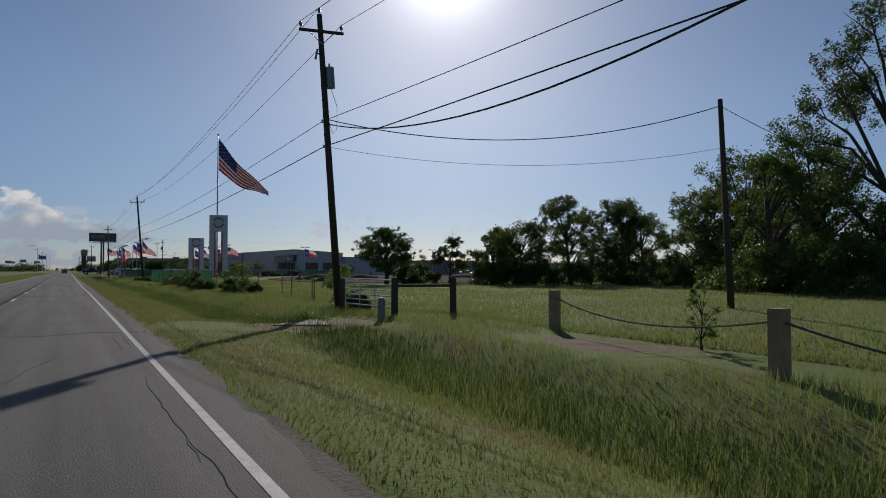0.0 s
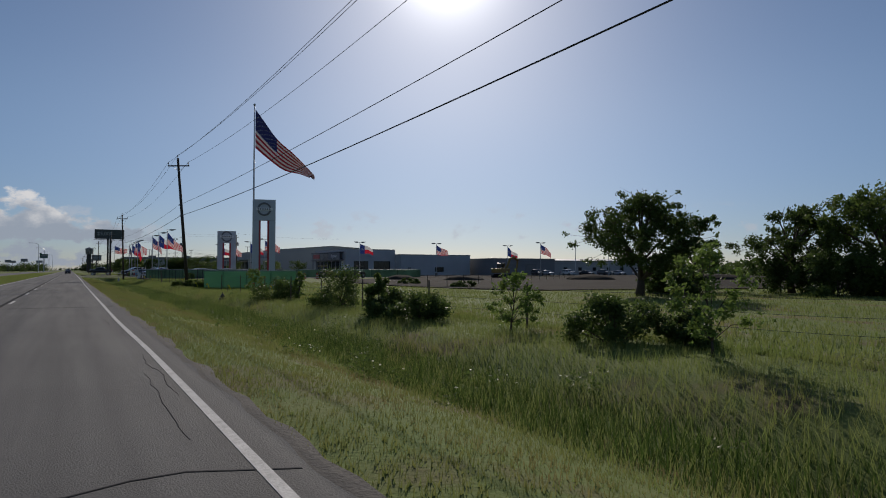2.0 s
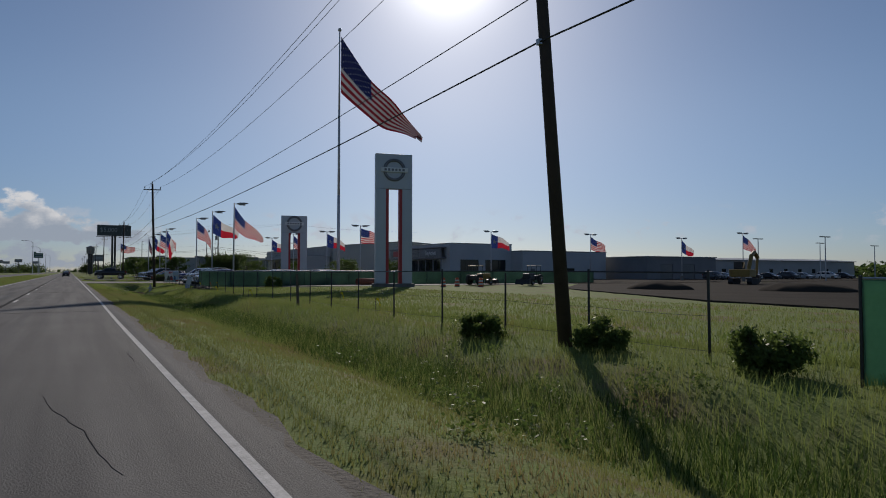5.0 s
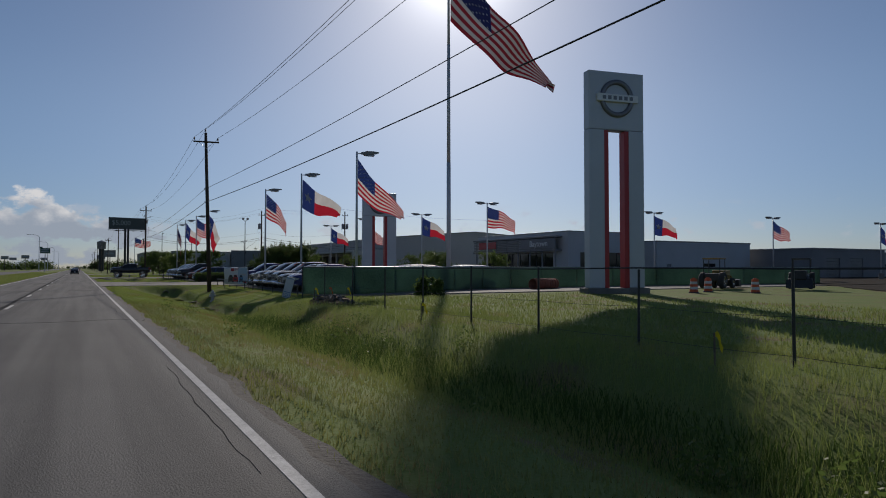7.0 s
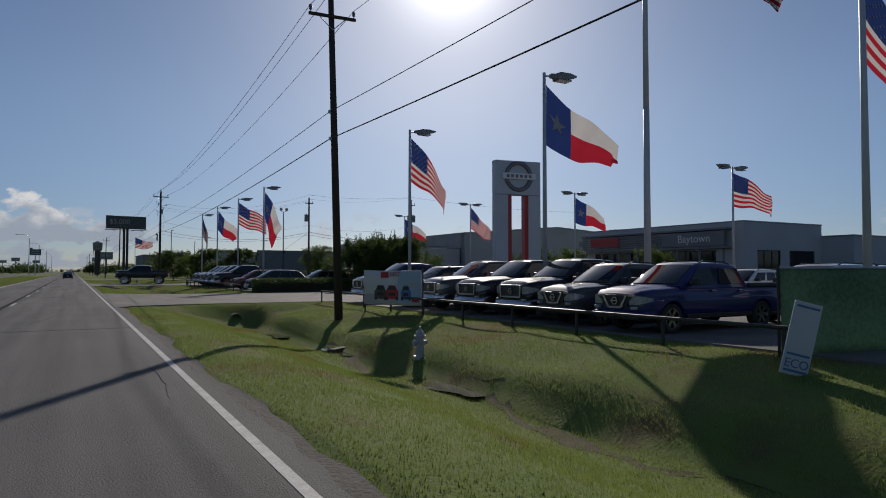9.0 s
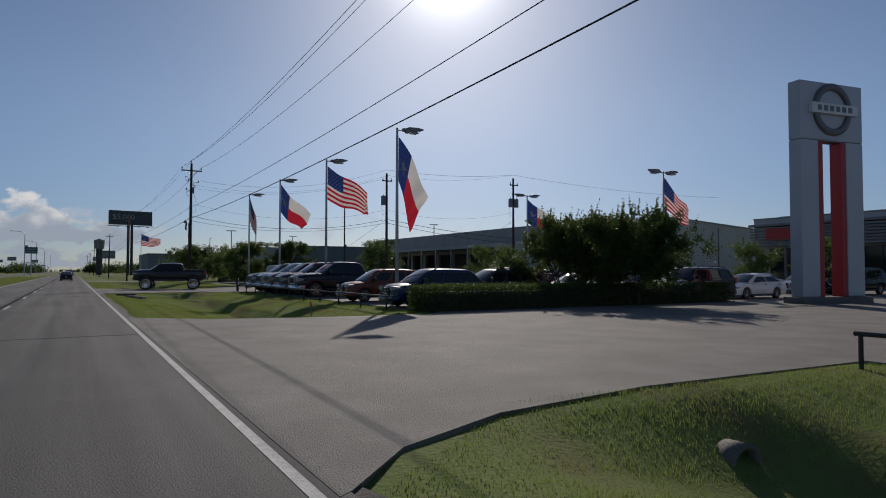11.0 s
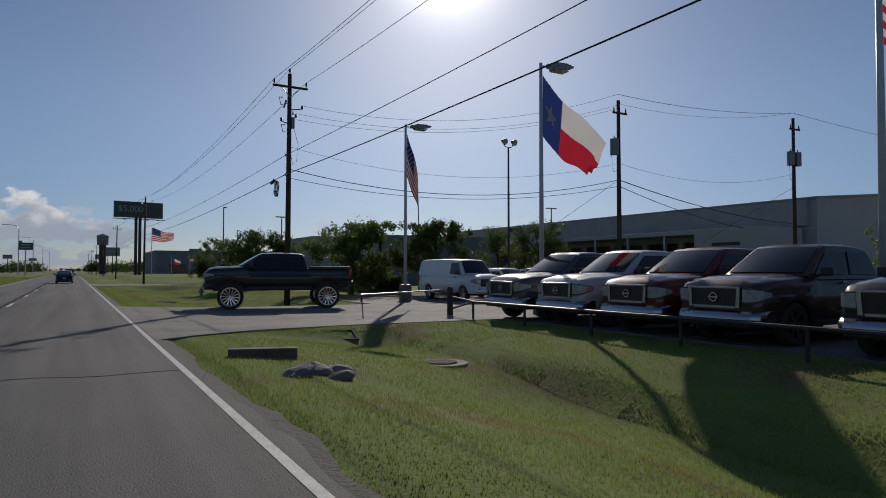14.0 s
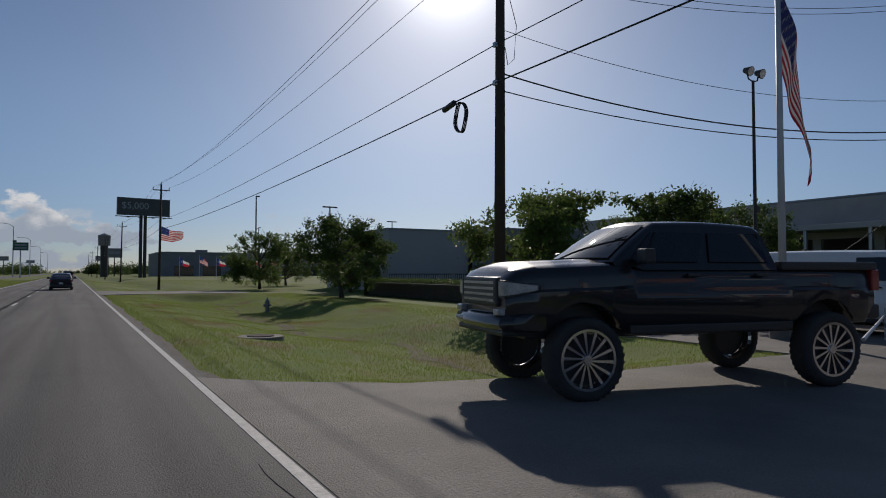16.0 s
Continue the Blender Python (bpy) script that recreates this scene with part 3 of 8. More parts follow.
# showroom
show = thing("showroom_building", (0, 0, 0), "grey flat-roofed car showroom with dark glazing", "building")
x0, x1, y0, y1, top = 66.0, 81.0, 210.8, 236.8, 7.2
bm = bmesh.new()
wall_with_openings(bm, "x", x0, 0.4, y0, y1, -0.1, top, [(214.5, 235.0, 0.0, 4.0)])
part("front_wall", bm, WALL_GREY, show)
bm = bmesh.new()
wall_with_openings(bm, "y", y0 + 0.003, 0.4, x0 + 0.4, x1, -0.1, top, [(68.4, 72.8, 0.2, 4.0), (74.4, 79.5, 0.2, 4.0)])
part("side_wall", bm, WALL_GREY, show)
part("rear_wall", box(bmesh.new(), x0 + 0.4, x1, y1 - 0.4, y1, -0.1, top), WALL_GREY, show)
part("inner_wall", box(bmesh.new(), x1 - 0.4, x1, y0 + 0.41, y1 - 0.4, -0.1, top), WALL_GREY, show)
part("roof", box(bmesh.new(), x0 + 0.4, x1 - 0.4, y0 + 0.4, y1 - 0.4, top - 0.6, top - 0.4), ROOF_METAL, show)
part("parapet_cap", box(bmesh.new(), x0 - 0.08, x1 + 0.05, y0 - 0.08, y1 + 0.05, top, top + 0.14, 0.02), ROOF_METAL, show)
glazing(show, "x", x0 + 0.2, 214.5, 235.0, 0.0, 4.0, 9)
glazing(show, "y", y0 + 0.2, 68.4, 72.8, 0.2, 4.0, 3)
glazing(show, "y", y0 + 0.2, 74.4, 79.5, 0.2, 4.0, 3)
# the entrance band: a slatted fascia in front of the wall
bm = box(bmesh.new(), x0 - 1.3, x0 - 0.02, 212.2, 236.6, 4.2, 4.45, 0.03)
box(bm, x0 - 1.3, x0 - 0.02, 212.2, 236.6, 6.35, 6.6, 0.03)
part("canopy", bm, WALL_DARK, show)
for i in range(6):
    part("fascia_rail", box(bmesh.new(), x0 - 1.22, x0 - 1.1, 212.4, 236.4, 4.52 + i * 0.3, 4.72 + i * 0.3, 0.015), SIGN_GREY, show)
for i in range(8):
    part("fascia_post", box(bmesh.new(), x0 - 1.1, x0 - 0.9, 212.6 + i * 3.3, 212.78 + i * 3.3, -0.1, 6.35), WALL_DARK, show)
part("sign_panel", box(bmesh.new(), x0 - 1.3, x0 - 1.225, 212.4, 221.5, 4.7, 6.2), WALL_DARK, show)
lettering("Baytown", 1.35, Matrix.Translation((x0 - 1.34, 216.6, 5.4)) @ pose(0, 0, 0, 90, 0, -90), LETTER, show)
part("emblem_panel", box(bmesh.new(), x0 - 1.3, x0 - 1.225, 229, 234.5, 4.9, 6.1), PANEL_RED, show)
for i, (px, py) in enumerate(((72, 220), (76, 231), (70, 235))):
    bm = box(bmesh.new(), px, px + 1.8, py, py + 1.4, top - 0.4, top + 0.55, 0.04)
    part("roof_unit", bm, SIGN_GREY, show)
# low wing beyond it
low = thing("showroom_wing", (0, 0, 0), "long low grey wing beside the showroom", "building")
bm = bmesh.new()
wall_with_openings(bm, "y", 207.0, 0.4, 81.05, 104.0, -0.1, 5.75, [(83.2, 84.3, -0.1, 2.2), (92, 95, 0.9, 2.3)])
part("wall", bm, WALL_GREY, low)
part("end_wall", box(bmesh.new(), 103.6, 104.0, 207.4, 232, -0.1, 5.75), WALL_GREY, low)
part("near_wall", box(bmesh.new(), 81.05, 81.4, 207.4, 232, -0.1, 5.75), WALL_GREY, low)
part("rear_wall", box(bmesh.new(), 81.4, 103.6, 231.6, 232, -0.1, 5.75), WALL_GREY, low)
part("roof", box(bmesh.new(), 80.95, 104.1, 206.9, 232.1, 5.75, 5.95, 0.02), ROOF_METAL, low)
part("door", box(bmesh.new(), 83.2, 84.3, 207.12, 207.2, -0.1, 2.2), WALL_DARK, low)
glazing(low, "y", 207.2, 92, 95, 0.9, 2.3, 2)
# dark building further out and a long white one
dark = thing("workshop_building", (0, 0, 0), "dark grey low workshop with a flat roof", "building")
bm = bmesh.new()
wall_with_openings(bm, "y", 197.0, 0.4, 106, 128, -0.1, 4.7, [(110, 114, -0.1, 3.2), (117, 121, -0.1, 3.2)])
part("wall", bm, WALL_DARK, dark)
part("side_wall", box(bmesh.new(), 106, 106.4, 197.4, 214, -0.1, 4.7), WALL_DARK, dark)
part("end_wall", box(bmesh.new(), 127.6, 128, 197.4, 214, -0.1, 4.7), WALL_DARK, dark)
part("rear_wall", box(bmesh.new(), 106.4, 127.6, 213.6, 214, -0.1, 4.7), WALL_DARK, dark)
part("roof", box(bmesh.new(), 105.8, 128.2, 196.8, 214.2, 4.7, 4.9, 0.02), ROOF_METAL, dark)
for a in (110, 117):
    bm = bmesh.new()
    for i in range(6):
        box(bm, a + 0.02, a + 3.98, 197.15, 197.22, -0.08 + i * 0.545, 0.44 + i * 0.545)
    part("roller_door", bm, SIGN_GREY, dark)
longb = thing("warehouse", (0, 0, 0), "long low white warehouse at the back of the yard", "building")
bm = bmesh.new()
wall_with_openings(bm, "y", 200.0, 0.4, 130, 190, -0.1, 4.3, [(v, v + 1.6, 1.2, 2.3) for v in range(134, 188, 6)])
part("wall", bm, WALL_WHITE, longb)
part("side_wall", box(bmesh.new(), 130, 130.4, 200.4, 216, -0.1, 4.3), WALL_WHITE, longb)
part("end_wall", box(bmesh.new(), 189.6, 190, 200.4, 216, -0.1, 4.3), WALL_WHITE, longb)
part("rear_wall", box(bmesh.new(), 130.4, 189.6, 215.6, 216, -0.1, 4.3), WALL_WHITE, longb)
part("roof", prism(bmesh.new(), [(199.6, 4.28), (208, 4.9), (216.4, 4.28), (216.4, 4.45), (208, 5.1), (199.6, 4.45)], "x", 129.6, 190.4), ROOF_METAL, longb)
for v in range(134, 188, 6):
    glazing(longb, "y", 200.2, v, v + 1.6, 1.2, 2.3, 2, 0.06)

# workshop with the open bays beside the last rows
serv = thing("service_building", (0, 0, 0), "big off-white metal service building with open bays", "building")
bm = prism(bmesh.new(), [(60.0, -0.1), (101.0, -0.1), (101.0, 8.6), (80.5, 9.8), (60.0, 8.2)], "y", 261.3, 261.7)
part("gable_wall", bm, WALL_WHITE, serv)
bays = [(272 + 5.4 * i, 276.6 + 5.4 * i, -0.1, 4.6) for i in range(9)]
bm = bmesh.new()
wall_with_openings(bm, "x", 60.0, 0.4, 261.7, 326, -0.1, 8.2, bays)
part("front_wall", bm, WALL_WHITE, serv)
part("rear_wall", box(bmesh.new(), 100.6, 101, 261.7, 326, -0.1, 8.6), WALL_WHITE, serv)
part("end_wall", box(bmesh.new(), 60.4, 100.6, 325.6, 326, -0.1, 8.2), WALL_WHITE, serv)
part("roof", prism(bmesh.new(), [(59.7, 8.2), (80.5, 9.82), (101.3, 8.6), (101.3, 8.75), (80.5, 10.0), (59.7, 8.38)], "y", 261.1, 326.2), ROOF_METAL, serv)
part("fascia", box(bmesh.new(), 59.55, 59.98, 262.0, 326, 5.7, 8.15), FASCIA, serv, "weathered grey fascia over the bays")
part("bay_canopy", box(bmesh.new(), 55.6, 59.9, 269.6, 326, 5.2, 5.65, 0.03), WALL_WHITE, serv)
for i in range(10):
    part("bay_post", box(bmesh.new(), 55.75, 56.0, 270.0 + 5.4 * i, 270.25 + 5.4 * i, -0.14, 5.2), STEEL, serv)
part("bay_floor", box(bmesh.new(), 60.4, 100, 262, 325, -0.14, -0.06), CONCRETE, serv)
part("inner_partition", box(bmesh.new(), 72, 72.3, 262, 325, -0.06, 7.9), WALL_DARK, serv)
part("office_block", box(bmesh.new(), 53.2, 59.5, 262.4, 269.5, -0.14, 5.5, 0.03), WALL_WHITE, serv, "projecting white office block")
part("name_bar", box(bmesh.new(), 53.12, 53.18, 264.4, 267.4, 3.85, 4.15), DARK_STEEL, serv)
part("vent", box(bmesh.new(), 86, 87.6, 261.2, 261.28, 6.2, 7.3), WALL_DARK, serv)
part("downpipe", box(bmesh.new(), 91.5, 91.65, 261.15, 261.28, -0.1, 8.6), SIGN_GREY, serv)

# ================= pylon signs =================


def pylon(m, w, h, label):
    p = thing("pylon_sign", m, label, "sign", "dealer pylons")
    k = w / 4.2
    slot = h * 0.735
    leg, red, dep = 1.16 * k, 0.34 * k, 0.72
    part("base", box(bmesh.new(), -0.25, w + 0.25, -0.25, dep + 0.25, -0.3, 0.35, 0.03), CONCRETE, p)
    for a in (0, w - leg):
        part("leg", box(bmesh.new(), a, a + leg, 0, dep, 0.35, slot, 0.06), PANEL, p)
    part("head", box(bmesh.new(), 0, w, 0, dep, slot + 0.02, h, 0.06), PANEL, p)
    part("head_seam", box(bmesh.new(), 0.05, w - 0.05, 0.05, dep - 0.05, slot - 0.02, slot + 0.04), SIGN_GREY, p)
    for a in (leg - 0.003, w - leg - red + 0.003):
        part("red_jamb", box(bmesh.new(), a, a + red, 0.04, dep - 0.04, 0.35, slot - 0.03, 0.02), PANEL_RED, p)
    cz, r = h - (h - slot) * 0.46, 1.28 * k
    bm = bmesh.new()
    loft(bm, [[((w / 2) + rr * math.cos(a), yy, cz + rr * math.sin(a)) for rr, yy in ((r, 0.0), (r, -0.1), (r * 0.93, -0.16), (r * 0.8, -0.16), (r * 0.74, -0.1), (r * 0.74, 0.0))] for a in [math.tau * i / 40 for i in range(41)]], False)
    part("emblem_ring", bm, SIGN_GREY, p, "dark silver emblem ring", True)
    part("emblem_bar", box(bmesh.new(), w / 2 - r * 1.2, w / 2 + r * 1.2, -0.22, 0.02, cz - r * 0.2, cz + r * 0.2, 0.03), LETTER, p, "pale emblem bar across the ring")
    for i in range(6):
        part("emblem_mark", box(bmesh.new(), w / 2 - r * 0.92 + i * r * 0.32, w / 2 - r * 0.92 + i * r * 0.32 + r * 0.2, -0.235, -0.2, cz - r * 0.1, cz + r * 0.1), SIGN_GREY, p)
    return p


pylon(pose(29.7, 165.1, -0.15, 0, 0, -12), 4.22, 15.0, "tall pale dealer pylon with red-lined slot and ring emblem")
pylon(pose(31.8, 210.05, -0.1, 0, 0, -8.5), 4.43, 11.35, "shorter pale dealer pylon with red-lined slot and ring emblem")

# ================= flags =================


def flag(parent, kind, length, height, droop, heading, seed, limp=0.0, top=0.0, tail=0.55, swing=0.0, tuck=0.0):
    """A flying flag, hoist on the z axis with its top at z = top; droop in degrees, heading in degrees from +x."""
    rnd = random.Random(seed)
    nu, nv = 40, 26
    ph = rnd.uniform(0, 6.28)
    ways = [radians(heading + swing * (1 - smooth(0.15, 0.55, i / 50))) for i in range(51)]
    path = [(0.0, 0.0)]
    for w in ways:
        path.append((path[-1][0] + math.cos(w) / 50, path[-1][1] + math.sin(w) / 50))

    def at(u, v, off=0.0):
        run = length * u
        d = radians(droop + limp * 12 * (u - 0.5) + 6 * math.sin(3.1 * u + ph))
        out, fall = run * math.cos(d) * (1 - 0.12 * limp) * (1 - tuck * v), run * math.sin(d)
        side = length * (0.055 + 0.03 * limp) * u ** 0.7 * math.sin(6.8 * u + 2.2 * v * (0.5 + limp) + ph) + length * 0.02 * u * math.sin(15 * u + 3.5 * v + 2 * ph) + off
        gather = 1 - (1 - tail) * u ** 1.2
        flutter = 0.05 * height * u * math.sin(9 * u + ph) + (0.1 * height * u * v * math.sin(7 * v + ph) if u > 0.93 else 0)
        z = top - fall - height * v * gather + flutter
        k = min(49, int(u * 50))
        f, w, s = u * 50 - k, ways[k], out / max(u, 1e-6)
        return (s * (path[k][0] + math.cos(w) * f / 50) - side * math.sin(w), s * (path[k][1] + math.sin(w) * f / 50) + side * math.cos(w), z)

    bm = bmesh.new()
    grid = [[bm.verts.new(at(i / nu, j / nv)) for j in range(nv + 1)] for i in range(nu + 1)]
    for i in range(nu):
        for j in range(nv):
            f = bm.faces.new((grid[i][j], grid[i + 1][j], grid[i + 1][j + 1], grid[i][j + 1]))
            if kind == "stripes":
                f.material_index = 2 if i < nu * 0.4 and j < 14 else (0 if (j // 2) % 2 == 0 else 1)
            else:
                f.material_index = 2 if i < nu / 3 else (1 if j < nv / 2 else 0)
            f.smooth = True
    cloth = part("cloth", bm, [FLAG_RED_DARK, FLAG_WHITE_DARK, FLAG_NAVY] if length > 10 or limp > 0.5 else [FLAG_RED, FLAG_WHITE, FLAG_BLUE], parent)
    bm = bmesh.new()

    def star(u, v, r):
        for off in (0.012, -0.012):
            ring = []
            for q in range(10):
                rr = r if q % 2 == 0 else r * 0.4
                a = math.pi / 2 + q * math.pi / 5
                ring.append(bm.verts.new(at(min(1, max(0, u + rr * math.cos(a) / length)), min(1, max(0, v - rr * math.sin(a) / height)), off)))
            mid = bm.verts.new(at(u, v, off))
            for q in range(10):
                bm.faces.new((ring[q], ring[(q + 1) % 10], mid))

    if kind == "stripes":
        for r in range(9):
            for c in range(6 if r % 2 == 0 else 5):
                star(0.4 * (c + (0.5 if r % 2 == 0 else 1.0)) / 6, 7 / 13 * (r + 0.5) / 9, height * 0.024)
    else:
        star(1 / 6, 0.5, height * 0.2)
    tagged(part("star", bm, FLAG_WHITE_DARK if length > 10 else FLAG_WHITE, parent), kind="stuff" if kind == "stripes" else "")
    return cloth


def flagged_lamp(x, y, z, kind, double, seed, droop, heading=0.0, limp=0.0, size=1.0, tail=0.55, swing=0.0, tuck=0.0):
    """A car-lot light pole with its shoebox head, and the flag that flies from it as a thing of its own."""
    p = thing("lot_lamp", (x, y, -0.08), "pale grey steel lot lamp on a round concrete pedestal", "street lamp", "lot lamps")
    part("pedestal", rod(bmesh.new(), (0, 0, 0), (0, 0, 0.85), 0.33, 0.33, 20), CONCRETE, p)
    part("base_plate", box(bmesh.new(), -0.2, 0.2, -0.2, 0.2, 0.85, 0.89, 0.01), STEEL, p)
    bm = rod(bmesh.new(), (0, 0, 0.85), (0, 0, z), 0.095, 0.06, 12)
    part("pole", bm, POLE_PAINT, p, smooth=True)
    for s in ((1, -1) if double else (1,)):
        part("arm", rod(bmesh.new(), (0, 0, z - 0.12), (s * 0.42, 0, z - 0.08), 0.035, 0.035, 8), POLE_PAINT, p)
        bm = bmesh.new()
        loft(bm, [[(s * xx, -hw, zt), (s * xx, hw, zt), (s * xx, hw * 0.94, zb), (s * xx, -hw * 0.94, zb)] for xx, hw, zt, zb in ((0.3, 0.09, z + 0.0, z - 0.14), (0.46, 0.1, z + 0.01, z - 0.15), (0.6, 0.25, z + 0.06, z - 0.2), (1.05, 0.27, z + 0.07, z - 0.14), (1.5, 0.12, z + 0.06, z - 0.0))])
        head = part("lamp_head", bm, LAMP_GREY, p)
        part("lens", box(bmesh.new(), min(s * 0.62, s * 1.18), max(s * 0.62, s * 1.18), -0.19, 0.19, z - 0.215, z - 0.165), LAMP_CLEAR, head)
    f = thing("flag", (x + 0.07, y - 0.02, -0.08), ("striped flag with starred blue canton" if kind == "stripes" else "red, white and blue single-star flag") + " on a lamp pole", "flag", "lot flags")
    flag(f, kind, 3.55 * size, 2.3, droop, heading, seed, limp, z - 0.45, tail, swing, tuck)
    return p


flagged_lamp(15.55, 171.1, 9.1, "stripes", False, 3, 50, -14, 0.3, 1.27, 0.3)
flagged_lamp(15.35, 182.4, 9.1, "star", False, 4, 38, -16, 0.2, 1.06, 0.4, 0, 0.05)
flagged_lamp(15.3, 193.6, 9.05, "stripes", False, 5, 50, -10, 0.3, 0.95, 0.45)
flagged_lamp(14.65, 221.1, 9.1, "star", False, 6, 58, -24, 0.1, 1.02, 0.74, 0, 0.62)
flagged_lamp(15.0, 233.0, 9.25, "stripes", False, 7, 34, -12, 0.2, 0.92, 0.72)
flagged_lamp(15.1, 244.8, 9.35, "star", False, 8, 48, -24, 0.2, 0.98, 0.6, 0, 0.25)
flagged_lamp(15.3, 256.6, 9.35, "stripes", False, 9, 78, -18, 0.6, 0.95, 0.72)
flagged_lamp(39.0, 192.0, 8.75, "stripes", True, 10, 22, -8)
flagged_lamp(39.6, 208.8, 8.75, "star", True, 11, 30, -6)
flagged_lamp(61.2, 189.0, 8.4, "star", True, 12, 24, -6)
flagged_lamp(81.5, 187.2, 8.4, "stripes", True, 13, 30, -6)
flagged_lamp(101.5, 184.0, 8.1, "star", True, 14, 34, -6)
flagged_lamp(38.4, 224.8, 9.1, "stripes", True, 15, 40, -6, 0.3)
flagged_lamp(38.8, 242.2, 9.1, "star", True, 16, 36, -6)
flagged_lamp(103.3, 172.2, 8.5, "stripes", True, 17, 36, -6)
for x, y, z in ((125.6, 184.7, 8.6), (124, 169.7, 8.3), (145.7, 167.5, 8.0), (150, 186, 8.3), (168, 170, 8.1), (175, 187, 8.2), (196, 172, 8.2)):
    p = thing("lot_lamp", (x, y, -0.08), "slim twin-headed lamp in the far yard", "street lamp", "far lot lamps")
    part("pole", rod(bmesh.new(), (0, 0, 0), (0, 0, z), 0.12, 0.08, 8), POLE_PAINT, p)
    for s in (1, -1):
        part("lamp_head", box(bmesh.new(), min(s * 0.3, s * 1.4), max(s * 0.3, s * 1.4), -0.25, 0.25, z - 0.12, z + 0.05, 0.03), DARK_STEEL, p)
    part("arm", box(bmesh.new(), -0.4, 0.4, -0.04, 0.04, z - 0.08, z), POLE_PAINT, p)

# the great flagpole
p = thing("flagpole", (37.9, 198.6, -0.1), "very tall pale tapered steel flagpole", "flagpole")
part("footing", rod(bmesh.new(), (0, 0, 0), (0, 0, 0.3), 0.9, 0.85, 24), CONCRETE, p)
for a, b, r0, r1 in ((0.3, 14, 0.27, 0.235), (14, 28, 0.22, 0.18), (28, 41, 0.165, 0.11)):
    part("pole_section", rod(bmesh.new(), (0, 0, a), (0, 0, b), r0, r1, 20), POLE_PAINT, p, smooth=True)
bm = bmesh.new()
bmesh.ops.create_uvsphere(bm, u_segments=14, v_segments=10, radius=0.3, matrix=Matrix.Translation((0, 0, 41.25)))
part("finial", bm, STEEL, p, smooth=True)
f = thing("flag", (38.15, 198.6, -0.1), "huge dark-toned striped flag with a starred blue canton", "flag")
flag(f, "stripes", 21.0, 9.3, 47.5, -8, 21, 0.35, 40.2, 0.15)

# ================= utility poles and wires =================
UTIL = [(14.4, -50.0, 0.0), (10.35, 27.2, -4.3), (10.2, 109.8, -4.6), (9.45, 188.3, -1.8), (10.55, 262.0, 0.3), (9.6, 336.0, 0.5), (9.6, 410.0, 0.8), (9.5, 484.0, -0.6), (9.5, 560.0, 0.5), (9.5, 640.0, 0.0), (9.5, 720.0, 0.0)]
TOP = 12.75
ties = []
for i, (x, y, lean) in enumerate(UTIL):
    zb = land(x, y)
    p = thing("utility_pole", Matrix.Translation((x, y, zb - 0.05)) @ pose(0, 0, 0, 0, lean, 0), "dark creosoted wooden utility pole with one crossarm", "utility pole", "utility poles along the road")
    h = TOP - zb
    part("pole", rod(bmesh.new(), (0, 0, -0.4), (0, 0, h), 0.175, 0.115, 12), WOOD_POLE, p, smooth=True)
    az = h - 0.78
    part("crossarm", box(bmesh.new(), -1.0, 1.0, -0.2, -0.1, az - 0.06, az + 0.06, 0.012), WOOD_POLE, p)
    for s in (-1, 1):
        part("brace", rod(bmesh.new(), (s * 0.55, -0.13, az - 0.05), (0, -0.13, az - 0.55), 0.018, 0.018, 6), STEEL, p)
    pins = []
    for px, pz in ((-0.92, az + 0.06), (0.92, az + 0.06), (0.0, h)):
        bm = rod(bmesh.new(), (px, -0.15 if px else 0, pz), (px, -0.15 if px else 0, pz + 0.12), 0.02, 0.02, 6)
        for q in range(3):
            rod(bm, (px, -0.15 if px else 0, pz + 0.1 + q * 0.07), (px, -0.15 if px else 0, pz + 0.15 + q * 0.07), 0.07, 0.05, 10)
        part("insulator", bm, SIGN_GREY, p)
        pins.append((px, -0.15 if px else 0, pz + 0.3))
    m = p.matrix_basis
    low_ends = [(-0.17, 0, h - 4.65), (-0.17, 0, h - 5.75)]
    ties.append([m @ Vector(q) for q in pins + low_ends])
    for q in low_ends:
        part("clamp", box(bmesh.new(), -0.22, -0.12, -0.06, 0.06, q[2] - 0.07, q[2] + 0.07, 0.01), STEEL, p)
    if i in (1, 4):
        tr = 0.2 if i == 1 else 0.11
        bm = rod(bmesh.new(), (0.08 + tr, -0.05, h - 3.2 + (0.2 - tr)), (0.08 + tr, -0.05, h - 2.3 - (0.2 - tr) * 2), tr, tr, 14)
        rod(bm, (0.08 + tr, -0.05, h - 2.32), (0.08 + tr, -0.05, h - 2.12), 0.05, 0.03, 8)
        part("transformer", bm, SIGN_GREY, p)
        part("fuse_cutout", rod(bmesh.new(), (-0.35, -0.1, h - 2.0), (-0.22, -0.1, h - 1.55), 0.05, 0.05, 8), SIGN_GREY, p)
        part("fuse_bracket", rod(bmesh.new(), (-0.3, -0.1, h - 1.75), (0, 0, h - 1.7), 0.025, 0.025, 6), DARK_STEEL, p)
        part("drop_lead", tube(bmesh.new(), [(0.25, -0.05, h - 3.1), (0.5, -0.1, h - 4.0), (0.42, -0.1, h - 5.0), (0.2, -0.1, h - 5.2), (0.1, -0.1, h - 4.7)], 0.012, 5), WIRE, p)


def sagging(a, b, sag, n=24):
    return [a.lerp(b, k / n) - Vector((0, 0, sag * 4 * (k / n) * (1 - k / n))) for k in range(n + 1)]


